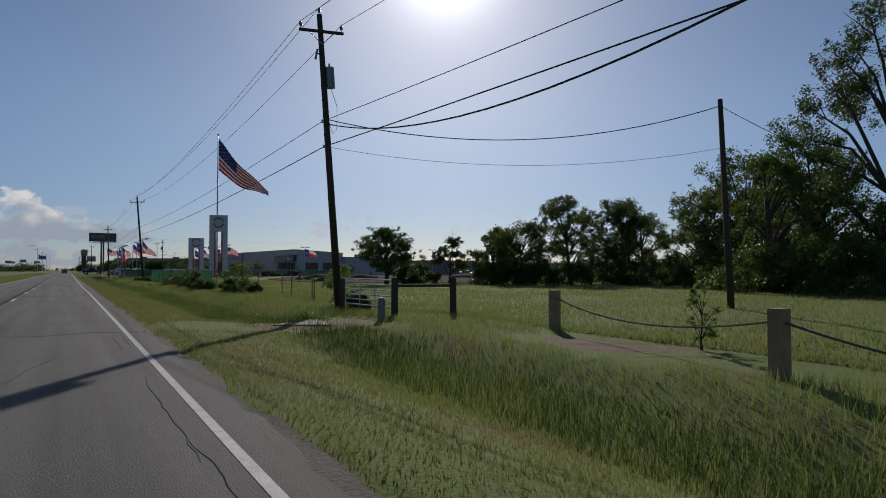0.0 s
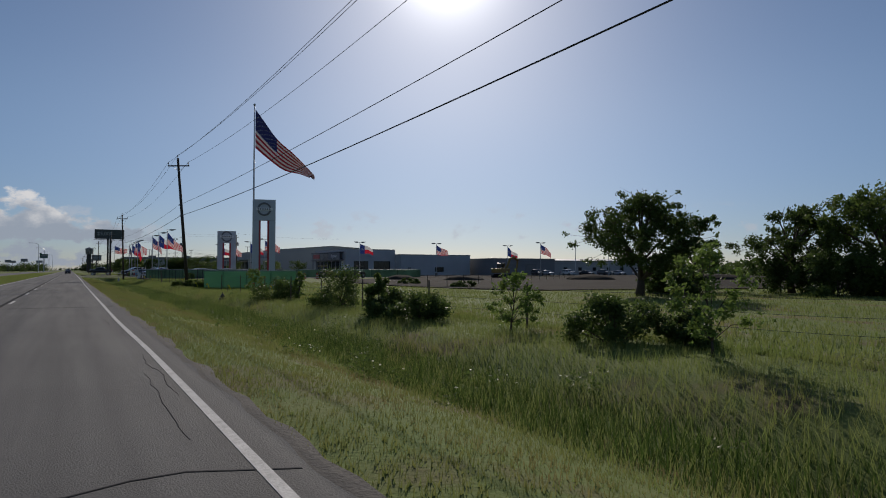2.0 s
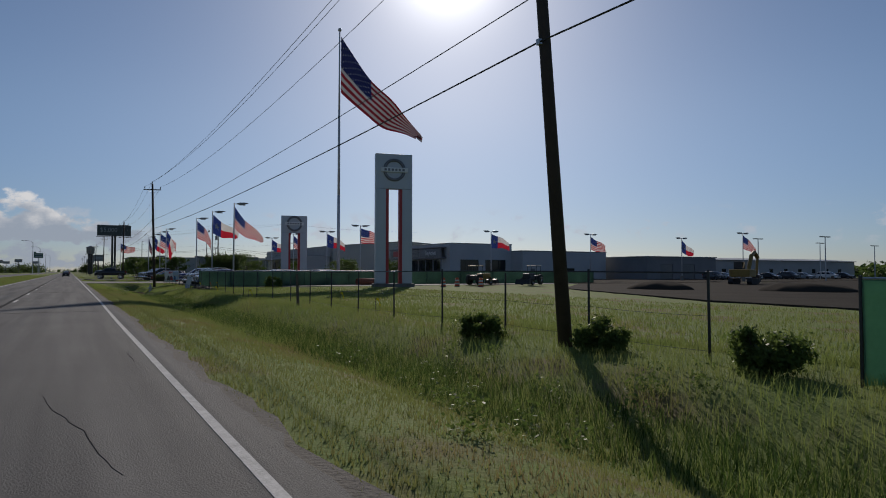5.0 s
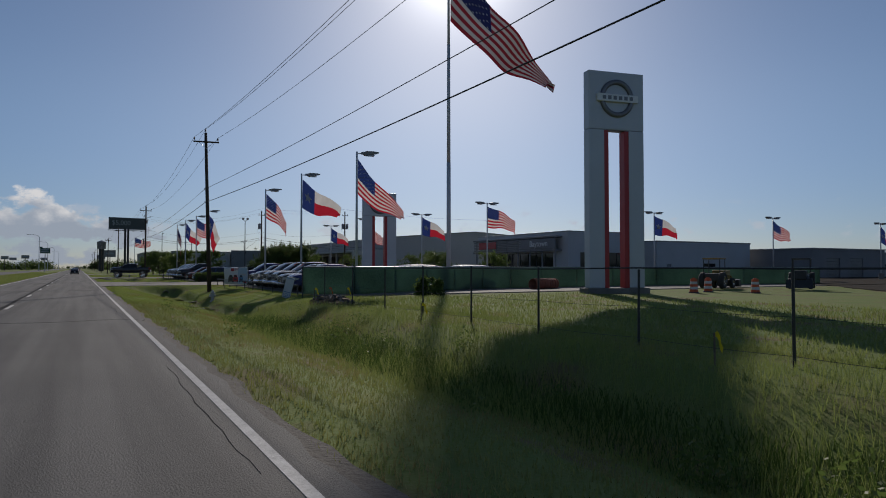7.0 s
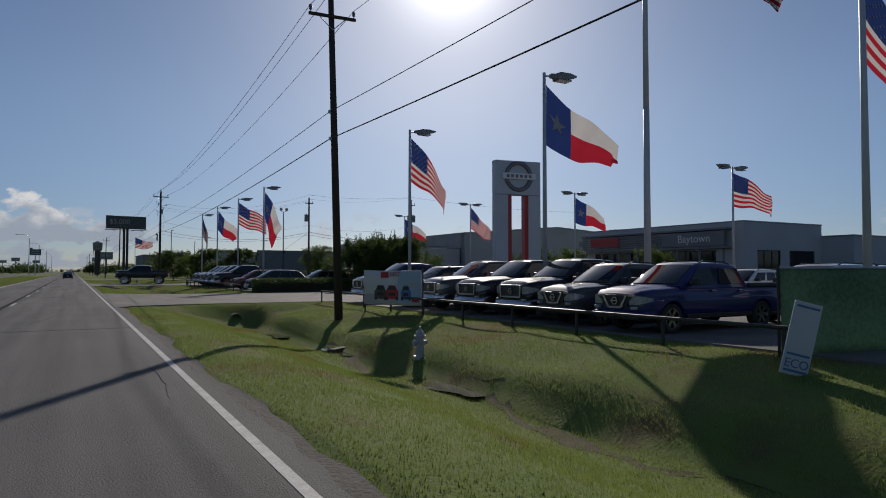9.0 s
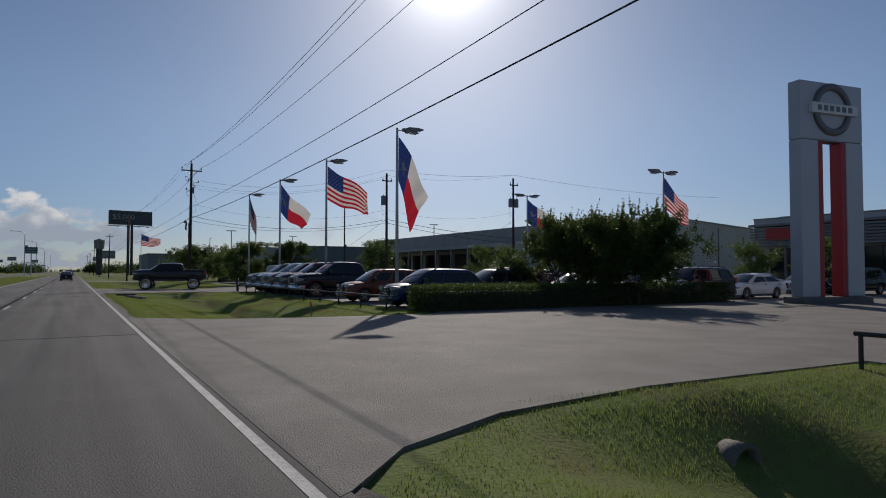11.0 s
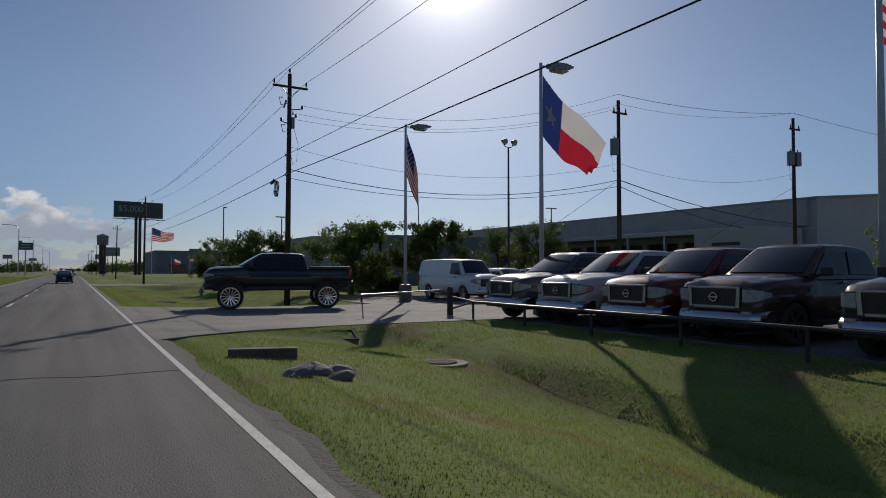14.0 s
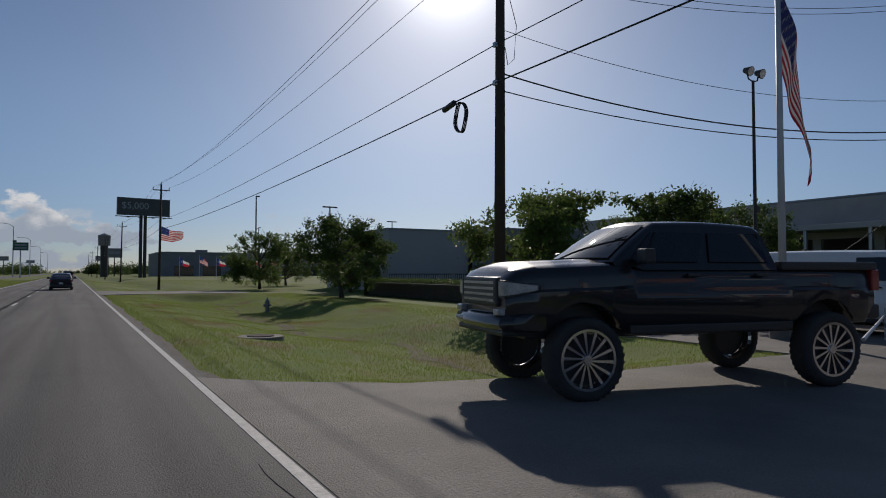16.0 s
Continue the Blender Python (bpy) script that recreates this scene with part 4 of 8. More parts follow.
for w in range(5):
    bm = bmesh.new()
    pts = []
    for a, b in zip(ties, ties[1:]):
        run = sagging(a[w], b[w], 1.25 if w < 3 else 0.5 if a is not ties[0] else (0.75, 0.5)[w - 3])
        pts += run if not pts else run[1:]
    tube(bm, pts, (0.012, 0.012, 0.012, 0.014, 0.021)[w], 6)
    solo("power_line" if w < 4 else "telephone_cable", bm, WIRE, "thin dark overhead conductor strung from pole to pole" if w < 4 else "thicker black cable slung below the power lines", "cable", "overhead lines")
# service drops that cross to side poles
side_pole = thing("utility_pole", Matrix.Translation((25.9, 19.2, land(25.9, 19.2))) @ pose(0, 0, 0, 0, -3.5, 0), "plain dark wooden pole in the field, leaning slightly", "utility pole")
part("pole", rod(bmesh.new(), (0, 0, -0.4), (0, 0, 9.4), 0.16, 0.11, 12), WOOD_POLE, side_pole, smooth=True)
a, b = ties[1], side_pole.matrix_basis @ Vector((0, 0, 9.1))
stub = thing("utility_pole", (10.55, -5.0, land(10.55, -5.0)), "plain dark wooden service pole beside the field", "utility pole")
part("pole", rod(bmesh.new(), (0, 0, -0.4), (0, 0, 9.5), 0.16, 0.11, 12), WOOD_POLE, stub, smooth=True)
for start, sag, r, far in ((Vector((0.2, 0, 0.1)), 1.2, 0.022, b), (Vector((0.2, 0, -1.1)), 0.8, 0.009, b - Vector((0, 0, 1.9))), (Vector((0.2, 0, -0.1)), 2.45, 0.026, Vector((10.5, -5.0, 8.98)))):
    solo("service_drop", tube(bmesh.new(), sagging(a[3] + start, far, sag), r), WIRE, "black service cable slung across the field", "cable", "service drops")
solo("service_drop", tube(bmesh.new(), sagging(b, Vector((36.0, 14.0, 4.6)), 0.5), 0.014), WIRE, "black service cable slung across the field", "cable", "service drops")

TRANS = [(30.0, 256.0, 12.4), (46.0, 254.6, 12.8)]
ends = []
for x, y, h in TRANS:
    p = thing("utility_pole", (x, y, -0.1), "dark wooden pole with a grey transformer in the lot", "utility pole")
    part("pole", rod(bmesh.new(), (0, 0, 0), (0, 0, h), 0.17, 0.11, 12), WOOD_POLE, p, smooth=True)
    part("crossarm", box(bmesh.new(), -0.6, 0.6, -0.18, -0.09, h - 0.9, h - 0.78, 0.01), WOOD_POLE, p)
    for s in ((-1, 1) if x > 40 else (-1,)):
        bm = rod(bmesh.new(), (s * 0.42, -0.05, h - 3.5), (s * 0.42, -0.05, h - 2.5), 0.26, 0.26, 16)
        rod(bm, (s * 0.42, -0.05, h - 2.5), (s * 0.42, -0.05, h - 2.3), 0.05, 0.03, 8)
        part("transformer", bm, SIGN_GREY, p)
    for s in (-0.5, 0.5):
        part("insulator", rod(bmesh.new(), (s, -0.13, h - 0.78), (s, -0.13, h - 0.5), 0.06, 0.03, 8), SIGN_GREY, p)
    part("drop_lead", tube(bmesh.new(), [(-0.35, -0.1, h - 2.4), (-0.75, -0.15, h - 3.6), (-0.55, -0.1, h - 4.6), (0, 0, h - 4.4)], 0.014, 5), WIRE, p)
    ends.append((Vector((x, y, h + 0.3)), Vector((x, y, h - 5.15)), Vector((x, y, h - 5.55))))
e = ties[4]
foot = Vector((UTIL[4][0], UTIL[4][1], 0.0))
up_to = lambda v, z: Vector((v.x, v.y, z))
for a, b, sag, r in ((foot + Vector((0.75, -0.1, 10.95)), ends[0][0], 1.25, 0.01), (foot + Vector((0.4, -0.1, 10.45)), up_to(ends[0][0], 12.02), 1.2, 0.009), (foot + Vector((0.4, -0.1, 10.1)), up_to(ends[0][0], 11.8), 1.1, 0.009),
                     (foot + Vector((0.15, 0, 8.53)), up_to(ends[0][0], 8.3), 1.3, 0.009), (foot + Vector((0.15, 0, 7.25)), ends[0][1], 1.2, 0.022), (foot + Vector((0.15, 0, 6.75)), ends[0][2], 1.0, 0.016),
                     (ends[0][0] - Vector((0, 0, 0.6)), ends[1][0], 0.6, 0.009), (up_to(ends[0][0], 8.3), up_to(ends[1][0], 8.6), 0.9, 0.009),
                     (ends[0][0], ends[1][0], 0.4, 0.014), (ends[0][1], Vector((58, 262, 5.8)), 0.5, 0.028), (ends[0][2], Vector((59, 266, 5.4)), 0.5, 0.022), (ends[1][0], Vector((80, 252, 12.0)), 0.5, 0.014),
                     (ends[0][1], Vector((21.5, 262, 0)), 0.0, 0.014), (ends[1][1], Vector((41, 262, 2)), 0.0, 0.012)):
    solo("service_drop", tube(bmesh.new(), sagging(a, b, sag), r), WIRE, "black service cable slung across the lot", "cable", "service drops")
# side arms with insulators and fuse holders below the crossarm of that pole
arm = thing("pole_side_arm", foot + Vector((0, -0.05, 0)), "short steel side arms with dark insulators on a utility pole", "insulator")
for z, reach in ((10.75, 0.78), (10.25, 0.42), (9.95, -0.42)):
    part("arm", rod(bmesh.new(), (0, 0, z - 0.12), (reach, 0, z), 0.03, 0.03, 6), DARK_STEEL, arm)
    bm = bmesh.new()
    for q in range(4):
        rod(bm, (reach, 0, z + 0.05 * q), (reach, 0, z + 0.05 * q + 0.04), 0.075, 0.05, 10)
    part("insulator", bm, SIGN_GREY, arm)
for x, z in ((-0.45, 11.1), (-0.32, 9.55)):
    part("fuse_holder", tube(bmesh.new(), [(x + 0.12, 0, z + 0.2), (x - 0.1, 0, z + 0.2), (x, 0, z - 0.22), (x + 0.14, 0, z - 0.18)], 0.03, 6), DARK_STEEL, arm)
# coil of spare cable at the pole
p = thing("cable_coil", e[4] + Vector((-0.05, 1.9, -0.3)), "coil of spare black cable hung below the line", "cable")
for k in range(3):
    part("loop", tube(bmesh.new(), [(0.05 * k + 0.02 * math.sin(3 * a), 0.32 * math.cos(a), -0.3 + 0.46 * math.sin(a)) for a in [math.tau * i / 24 for i in range(25)]], 0.022, 6), WIRE, p)
part("closure", rod(bmesh.new(), (0, 0.3, 0.22), (0, 0.95, 0.12), 0.09, 0.09, 10), TRIM, p)
# ================= vehicles =================


def lerp_table(table, x):
    for (a, u), (b, v) in zip(table, table[1:]):
        if x <= b:
            return u + (v - u) * (x - a) / (b - a) if b > a else v
    return table[-1][1]


POLISHED = surf("polished_wheel", (0.8, 0.8, 0.81), (0.6, 0.6, 0.62), 6, 0.16, metal=1.0)


def wheel_parts(parent, x, y, r, width, side, rim_k=0.66, spokes=6, alloy=ALLOY):
    """A wheel of a tyre and a spoked rim. side: -1 where its outer face looks to -y."""
    w = new("wheel")
    w.parent = parent
    w.matrix_basis = pose(x, y, r)
    w.empty_display_size = 0.1
    key = (round(r, 3), round(width, 3), round(rim_k, 3), spokes, side)
    if key not in wheel_parts.kept:
        bm = bmesh.new()
        prof = [(rim_k * r, -0.46), (0.9 * r, -0.5), (0.985 * r, -0.4), (r, -0.2), (r, 0.2), (0.985 * r, 0.4), (0.9 * r, 0.5), (rim_k * r, 0.46)]
        seg = 72 if spokes > 8 else 30
        lug = lambda i, q: q + 0.022 if spokes > 8 and q > 0.95 * r and i % 2 else q
        loft(bm, [[(lug(i, q) * math.cos(a), v * width, lug(i, q) * math.sin(a)) for q, v in prof] for i, a in [(i, math.tau * i / seg) for i in range(seg + 1)]], False)
        tyre = mesh_of("tyre", bm, RUBBER, True)
        bm = bmesh.new()
        rr = rim_k * r
        prof = [(rr * 0.99, -0.4), (rr * 1.02, 0.47), (rr * 0.93, 0.47), (rr * 0.88, 0.2), (rr * 0.88, -0.3)]
        loft(bm, [[(q * math.cos(a), side * v * width, q * math.sin(a)) for q, v in prof] for a in [math.tau * i / 30 for i in range(31)]], False)
        for i in range(spokes):
            m, tw = Matrix.Rotation(math.tau * i / spokes, 4, "Y"), (0.32 * rr if spokes > 8 else 0)
            wd = 0.2 * rr if spokes <= 8 else 0.045 * rr
            pts = [(0.08 * rr, -wd * 0.7), (0.9 * rr, -wd + tw), (0.9 * rr, wd * (1.6 if spokes > 8 else 1) + tw), (0.08 * rr, wd * 0.7)]
            lo = [bm.verts.new(m @ Vector((a, side * width * 0.3, b))) for a, b in pts]
            hi = [bm.verts.new(m @ Vector((a, side * width * (0.42 if a > 0.5 * rr else 0.36), b))) for a, b in pts]
            bm.faces.new(hi)
            for q in range(4):
                bm.faces.new((lo[q], lo[(q + 1) % 4], hi[(q + 1) % 4], hi[q]))
        rod(bm, (0, side * width * 0.28, 0), (0, side * width * 0.42, 0), 0.2 * rr, 0.15 * rr, 14)
        bmesh.ops.recalc_face_normals(bm, faces=bm.faces)
        rim = mesh_of("rim", bm, alloy)
        bm = rod(bmesh.new(), (0, side * width * 0.05, 0), (0, side * width * 0.12, 0), rr * 0.87, rr * 0.87, 20)
        wheel_parts.kept[key] = (tyre, rim, mesh_of("brake_disc", bm, TRIM))
    for n, me in zip(("tyre", "rim", "brake_disc"), wheel_parts.kept[key]):
        part(n, me, None, w)
    return w


wheel_parts.kept = {}


def creased(bm, angle):
    """Marks the edges sharper than an angle, in degrees, so that smooth shading stops at them."""
    bm.normal_update()
    for e in bm.edges:
        e.smooth = len(e.link_faces) != 2 or e.calc_face_angle(0.0) < radians(angle)
    return bm


# the section of a car body from the sill up to the middle of its top: share of the half width, share of the height
SECTION = ((0.93, 0.0), (0.975, 0.1), (0.995, 0.26), (1.0, 0.45), (0.996, 0.6), (0.978, 0.64), (0.972, 0.78), (0.955, 0.88), (0.915, 0.955), (0.85, 0.99), (0.72, 1.0), (0.6, 1.0), (0.52, 1.0), (0.26, 1.0), (0.0, 1.0))


def hull(bm, xs, half, zb, zt, low, hood, arches, flare=0.02):
    """A car body skin along x: half width, underside and top as tables of x; the hood up to x = hood has two raised folds."""
    rings = []
    for x in xs:
        w, b, t = lerp_table(half, x), zb(x), lerp_table(zt, x)
        h = t - low
        swell = max([0.0] + [1 - abs(x - a) / (r * 1.3) for a, r in arches])
        fold = smooth(0.02, 0.3, x) * (1 - smooth(hood - 0.25, hood, x))
        side = []
        for i, (kw, kh) in enumerate(SECTION):
            y = w * kw * (1 + (flare * min(1, swell * 2.2) if 0 < i < 5 else 0))
            z = max(b + 0.004 * i, low + h * kh)
            if i >= 9:
                z += 0.03 * (1 - (kw / 0.9) ** 2) + fold * (0.034 if kw < 0.56 else 0.02 if kw < 0.65 else -0.006 if kw < 0.8 else 0)
            side.append((y, z))
        rings.append([(x, y, z) for y, z in side] + [(x, -y, z) for y, z in side[-2::-1]])
    return creased(loft(bm, rings), 30)


def curved_panel(bm, grid, thick=0.012):
    """A thin curved plate: a grid of points for its outer face, and an inner face below it."""
    k = len(grid[0])
    up = [[Vector(p) for p in row] for row in grid]
    n = (up[1][0] - up[0][0]).cross(up[0][1] - up[0][0]).normalized()
    n = n if n.z > 0 else -n
    outer = [[bm.verts.new(p) for p in row] for row in up]
    inner = [[bm.verts.new(p - n * thick) for p in row] for row in up]
    fs = []
    for i in range(len(up) - 1):
        for j in range(k - 1):
            fs.append(bm.faces.new((outer[i][j], outer[i + 1][j], outer[i + 1][j + 1], outer[i][j + 1])))
            fs.append(bm.faces.new((inner[i][j], inner[i][j + 1], inner[i + 1][j + 1], inner[i + 1][j])))
    rim = [(0, j) for j in range(k)] + [(i, k - 1) for i in range(1, len(up))] + [(len(up) - 1, j) for j in range(k - 2, -1, -1)] + [(i, 0) for i in range(len(up) - 2, 0, -1)]
    for (i, j), (p, q) in zip(rim, rim[1:] + rim[:1]):
        fs.append(bm.faces.new((outer[i][j], outer[p][q], inner[p][q], inner[i][j])))
    bmesh.ops.recalc_face_normals(bm, faces=fs)
    return creased(bm, 40)


def panel(bm, corners, lift, thick=0.012):
    """A thin plate on four or more corners, lifted off them along their normal."""
    vs = [Vector(c) for c in corners]
    n = (vs[1] - vs[0]).cross(vs[2] - vs[1]).normalized()
    outer = [bm.verts.new(v + n * (lift + thick)) for v in vs]
    inner = [bm.verts.new(v + n * lift) for v in vs]
    k = len(vs)
    fs = [bm.faces.new(outer), bm.faces.new(inner)] + [bm.faces.new((outer[i], outer[(i + 1) % k], inner[(i + 1) % k], inner[i])) for i in range(k)]
    bmesh.ops.recalc_face_normals(bm, faces=fs)
    return bm


def vehicle(spec, m, label, category, colour, group="parked vehicles"):
    """A road vehicle with its nose at x = 0 and its tail at x = length."""
    if id(spec) in vehicle.kept:
        c = tagged(copy_thing(vehicle.kept[id(spec)], m), label, category, group)
        for q in c.children_recursive:
            if q.get("painted"):
                q.color = (*colour, 1)
        return c
    c = vehicle.kept[id(spec)] = thing(spec["name"], m, label, category, group)

    def painted(ob):
        ob.color, ob["painted"] = (*colour, 1), 1
        return ob

    L, W, r, clear = spec["length"], spec["width"] / 2, spec["wheel"], spec["clear"]
    lift = spec.get("lift", 0.0)
    fx, bx = spec["axles"]
    arch = r * 1.16

    def under(x):
        z = clear + (0.12 if x < 0.12 or x > L - 0.12 else 0)
        for ax in (fx, bx):
            if abs(x - ax) < arch:
                z = max(z, r + lift * 0.8 + math.sqrt(arch * arch - (x - ax) ** 2) * 0.98 - lift * 0.55)
        return z

    xs = sorted({0.0, 0.06, 0.18, L - 0.18, L - 0.05, L, *[L * i / 30 for i in range(1, 30)], *[a + arch * k for a in (fx, bx) for k in (-1.001, -0.998, -0.9, -0.7, -0.4, 0, 0.4, 0.7, 0.9, 0.998, 1.001)], *[p[0] for p in spec["top"]]})
    half = [(0, W * 0.8), (0.06, W * 0.87), (0.25, W * 0.95), (0.8, W), (L - 0.8, W), (L - 0.2, W * 0.96), (L, W * 0.9)]
    (a0, za), (a1, ra), (a2, rb), (a3, zb) = spec["cabin"]
    painted(part("body", hull(bmesh.new(), [x for x in xs if 0 <= x <= L], half, under, spec["top"], clear, a0 + 0.1, [(q, arch) for q in (fx, bx)], spec.get("flare", 0.015)), PAINT, c, smooth=True))
    part("chassis", box(bmesh.new(), 0.3, L - 0.3, -W * 0.7, W * 0.7, clear * 0.75 + lift * 0.2, max(clear + 0.35, r * 1.2), 0.03), TRIM, c)
    # cabin: a raked, bowed windscreen, an arched roof and sloping sides
    wb, wr = W * 0.945, W * spec.get("tumble", 0.76)
    belt = lerp_table(spec["top"], (a1 + a2) / 2) + 0.05
    roofz = ra - 0.13
    wside = lambda z: wb + (wr + 0.04 - wb) * (z - (belt - 0.08)) / (roofz + 0.03 - (belt - 0.08))
    rake = lambda k: (a0 + (a1 - a0) * k, za + (ra - za) * (k + 0.1 * k * (1 - k)))
    stations = [(*rake(k), 0.17 * (1 - k) + 0.05, 0.0) for k in (0, 0.08, 0.2, 0.35, 0.5, 0.65, 0.8, 0.92)]
    stations += [(a1 + (a2 - a1) * k, ra + (rb - ra) * k + 0.045 * math.sin(math.pi * min(1, 0.1 + 0.85 * k)), 0.045 * max(0, 1 - 3 * k), 1.0) for k in (0.02, 0.1, 0.25, 0.45, 0.65, 0.85, 0.96)]
    stations += [(a2 + (a3 - a2) * k, rb + (zb - rb) * (k * k * 0.35 + k * 0.65), -0.05 * k, 0.0) for k in (0.12, 0.35, 0.6, 0.85, 1.0)]
    rings = []
    for x, z, bow, roof in stations:
        foot_z = min(lerp_table(spec["top"], min(max(x, 0), L)), z) - 0.05
        z = max(z, foot_z + 0.02)
        rad = min(0.1, (z - foot_z) * 0.45)
        edge = wside(z - rad)
        half_ring = [(wside(foot_z + (z - rad - foot_z) * q), foot_z + (z - rad - foot_z) * q) for q in (0, 0.4, 0.75, 1.0)]
        half_ring += [(edge - rad * 1.1 * (1 - math.cos(q)), z - rad + rad * math.sin(q)) for q in (0.5, 1.0, 1.57)]
        inner_y = half_ring[-1][0]
        half_ring += [(inner_y * q, z + (0.03 * roof + 0.012) * (1 - q * q)) for q in (0.85, 0.6, 0.3, 0.0)]
        row = [(x - bow * (1 - (y / edge) ** 2), y, zz) for y, zz in half_ring]
        rings.append(row + [(px, -y, zz) for px, y, zz in row[-2::-1]])
    painted(part("cabin", creased(loft(bmesh.new(), rings), 32), PAINT, c, smooth=True))
    # glass
    lean = Vector((za - ra, 0, a1 - a0)).normalized() * 0.022
    grid = []
    for i in range(9):
        x, z = rake(0.07 + 0.86 * i / 8)
        w = wside(z - 0.05) - 0.12
        grid.append([(x - (0.17 * (1 - (0.07 + 0.86 * i / 8)) + 0.05) * (1 - (w * v / wside(z - 0.05)) ** 2) + lean.x, w * v, z + 0.012 * (1 - v * v) + lean.z) for v in [j / 6 - 1 for j in range(13)]])
    part("windscreen", curved_panel(bmesh.new(), grid), CAR_GLASS, c, smooth=True)
    rsl = lambda k: (a3 + (a2 - a3) * k, zb + (rb - zb) * k, wb * 0.93 + (wr - 0.06 - wb * 0.93) * k)
    q0, q1 = rsl(0.18), rsl(0.9)
    part("rear_window", panel(bmesh.new(), [(q0[0], q0[2] * 0.92, q0[1]), (q1[0], q1[2] * 0.92, q1[1]), (q1[0], -q1[2] * 0.92, q1[1]), (q0[0], -q0[2] * 0.92, q0[1])], 0.03), CAR_GLASS, c)
    slope_f = (a1 - a0) / (ra - za)
    slope_b = (a3 - a2) / max(0.05, rb - zb)
    cols = spec["windows"]
    keep = spec.get("glazed", 1.0)
    x_lo, x_hi = a0 + slope_f * max(0, belt - za) + 0.22, a3 - slope_b * max(0, belt - zb) - 0.14
    x_lo2, x_hi2 = a1 - slope_f * (ra - roofz) + 0.1, a2 + slope_b * (rb - roofz) - 0.08
    x_hi, x_hi2 = x_lo + (x_hi - x_lo) * keep, x_lo + (x_hi - x_lo) * keep if keep < 1 else x_hi2
    for s in (1, -1):
        for i in range(cols):
            f0, f1 = i / cols + (0.02 if i else 0), (i + 1) / cols - (0.02 if i < cols - 1 else 0)
            bot = [(x_lo + (x_hi - x_lo) * f, s * wside(belt), belt) for f in (f0, f1)]
            topp = [(x_lo2 + (x_hi2 - x_lo2) * f, s * wside(roofz), roofz) for f in (f1, f0)]
            if cols > 1 and 0 < i:
                bot[0] = (max(bot[0][0], topp[1][0] * 0.5 + bot[0][0] * 0.5), *bot[0][1:])
            ring = bot + topp
            part("side_window", panel(bmesh.new(), ring if s < 0 else ring[::-1], 0.012), CAR_GLASS, c)
        # mirror and handles
        bm = box(bmesh.new(), x_lo + 0.05, x_lo + 0.2, min(s * (W + 0.02), s * (W + 0.24)), max(s * (W + 0.02), s * (W + 0.24)), belt - 0.02, belt + 0.17 * spec.get("mirror", 1), 0.03)
        rod(bm, (x_lo + 0.14, s * (W - 0.08), belt - 0.02), (x_lo + 0.14, s * (W + 0.08), belt + 0.03), 0.025, 0.025, 6)
        part("mirror", bm, TRIM, c)
        for i in range(min(cols, 2)):
            hx = x_lo + (x_hi - x_lo) * (i + 0.75) / max(2, cols)
            part("door_handle", box(bmesh.new(), hx, hx + 0.2, min(s * (W - 0.02), s * (W + 0.035)), max(s * (W - 0.02), s * (W + 0.035)), belt - 0.19, belt - 0.145, 0.012), CHROME if spec.get("chrome") else TRIM, c)
        part("sill", box(bmesh.new(), fx + arch + 0.05, bx - arch - 0.05, min(s * (W - 0.1), s * (W + 0.03)), max(s * (W - 0.1), s * (W + 0.03)), clear - 0.06, clear + 0.06, 0.02), TRIM, c)
    # face
    gz0, gz1, gw = spec["grille"]
    g = part("grille", box(bmesh.new(), -0.045, 0.12, -gw, gw, gz0, gz1, 0.03), TRIM, c)
    kb = 0.55 if spec.get("rails") else 1
    tk, er = (0.04, 0.105) if spec.get("bed") else (0.018, 0.075)
    if spec.get("chrome"):
        bm = bmesh.new()
        for s in (1, -1):
            prism(bm, [(s * (gw - tk), gz1), (s * (gw + tk), gz1 + 0.02), (s * (gw * kb + tk * 0.5), gz0 - 0.015), (s * (gw * kb - tk * 1.8), gz0 - 0.015)], "x", -0.08, 0.02)
        if kb == 1:
            box(bm, -0.07, 0.02, -gw, gw, gz1 - 0.02, gz1 + 0.025, 0.012)
        box(bm, -0.075, 0.02, -gw * 0.85 * kb, gw * 0.85 * kb, gz0 - 0.04, gz0 + 0.025, 0.012)
        part("grille_surround", bm, CHROME, g)
        bm = bmesh.new()
        loft(bm, [[(-0.085 + xx, q * math.cos(a), (gz0 + gz1) / 2 + q * math.sin(a)) for q, xx in ((er, 0), (er, 0.045), (er * 0.74, 0.045), (er * 0.74, 0))] for a in [math.tau * i / 24 for i in range(25)]], False)
        box(bm, -0.092, -0.05, -er * 1.2, er * 1.2, (gz0 + gz1) / 2 - 0.016, (gz0 + gz1) / 2 + 0.016)
        part("emblem", bm, CHROME, g)
    for i in range(4):
        z = gz0 + (gz1 - gz0) * (i + 0.8) / 5
        part("grille_bar", box(bmesh.new(), -0.06, 0.0, -gw * 0.9, gw * 0.9, z, z + (0.035 if spec.get("bars") else 0.02)), CHROME if spec.get("bars") else DARK_STEEL, g)
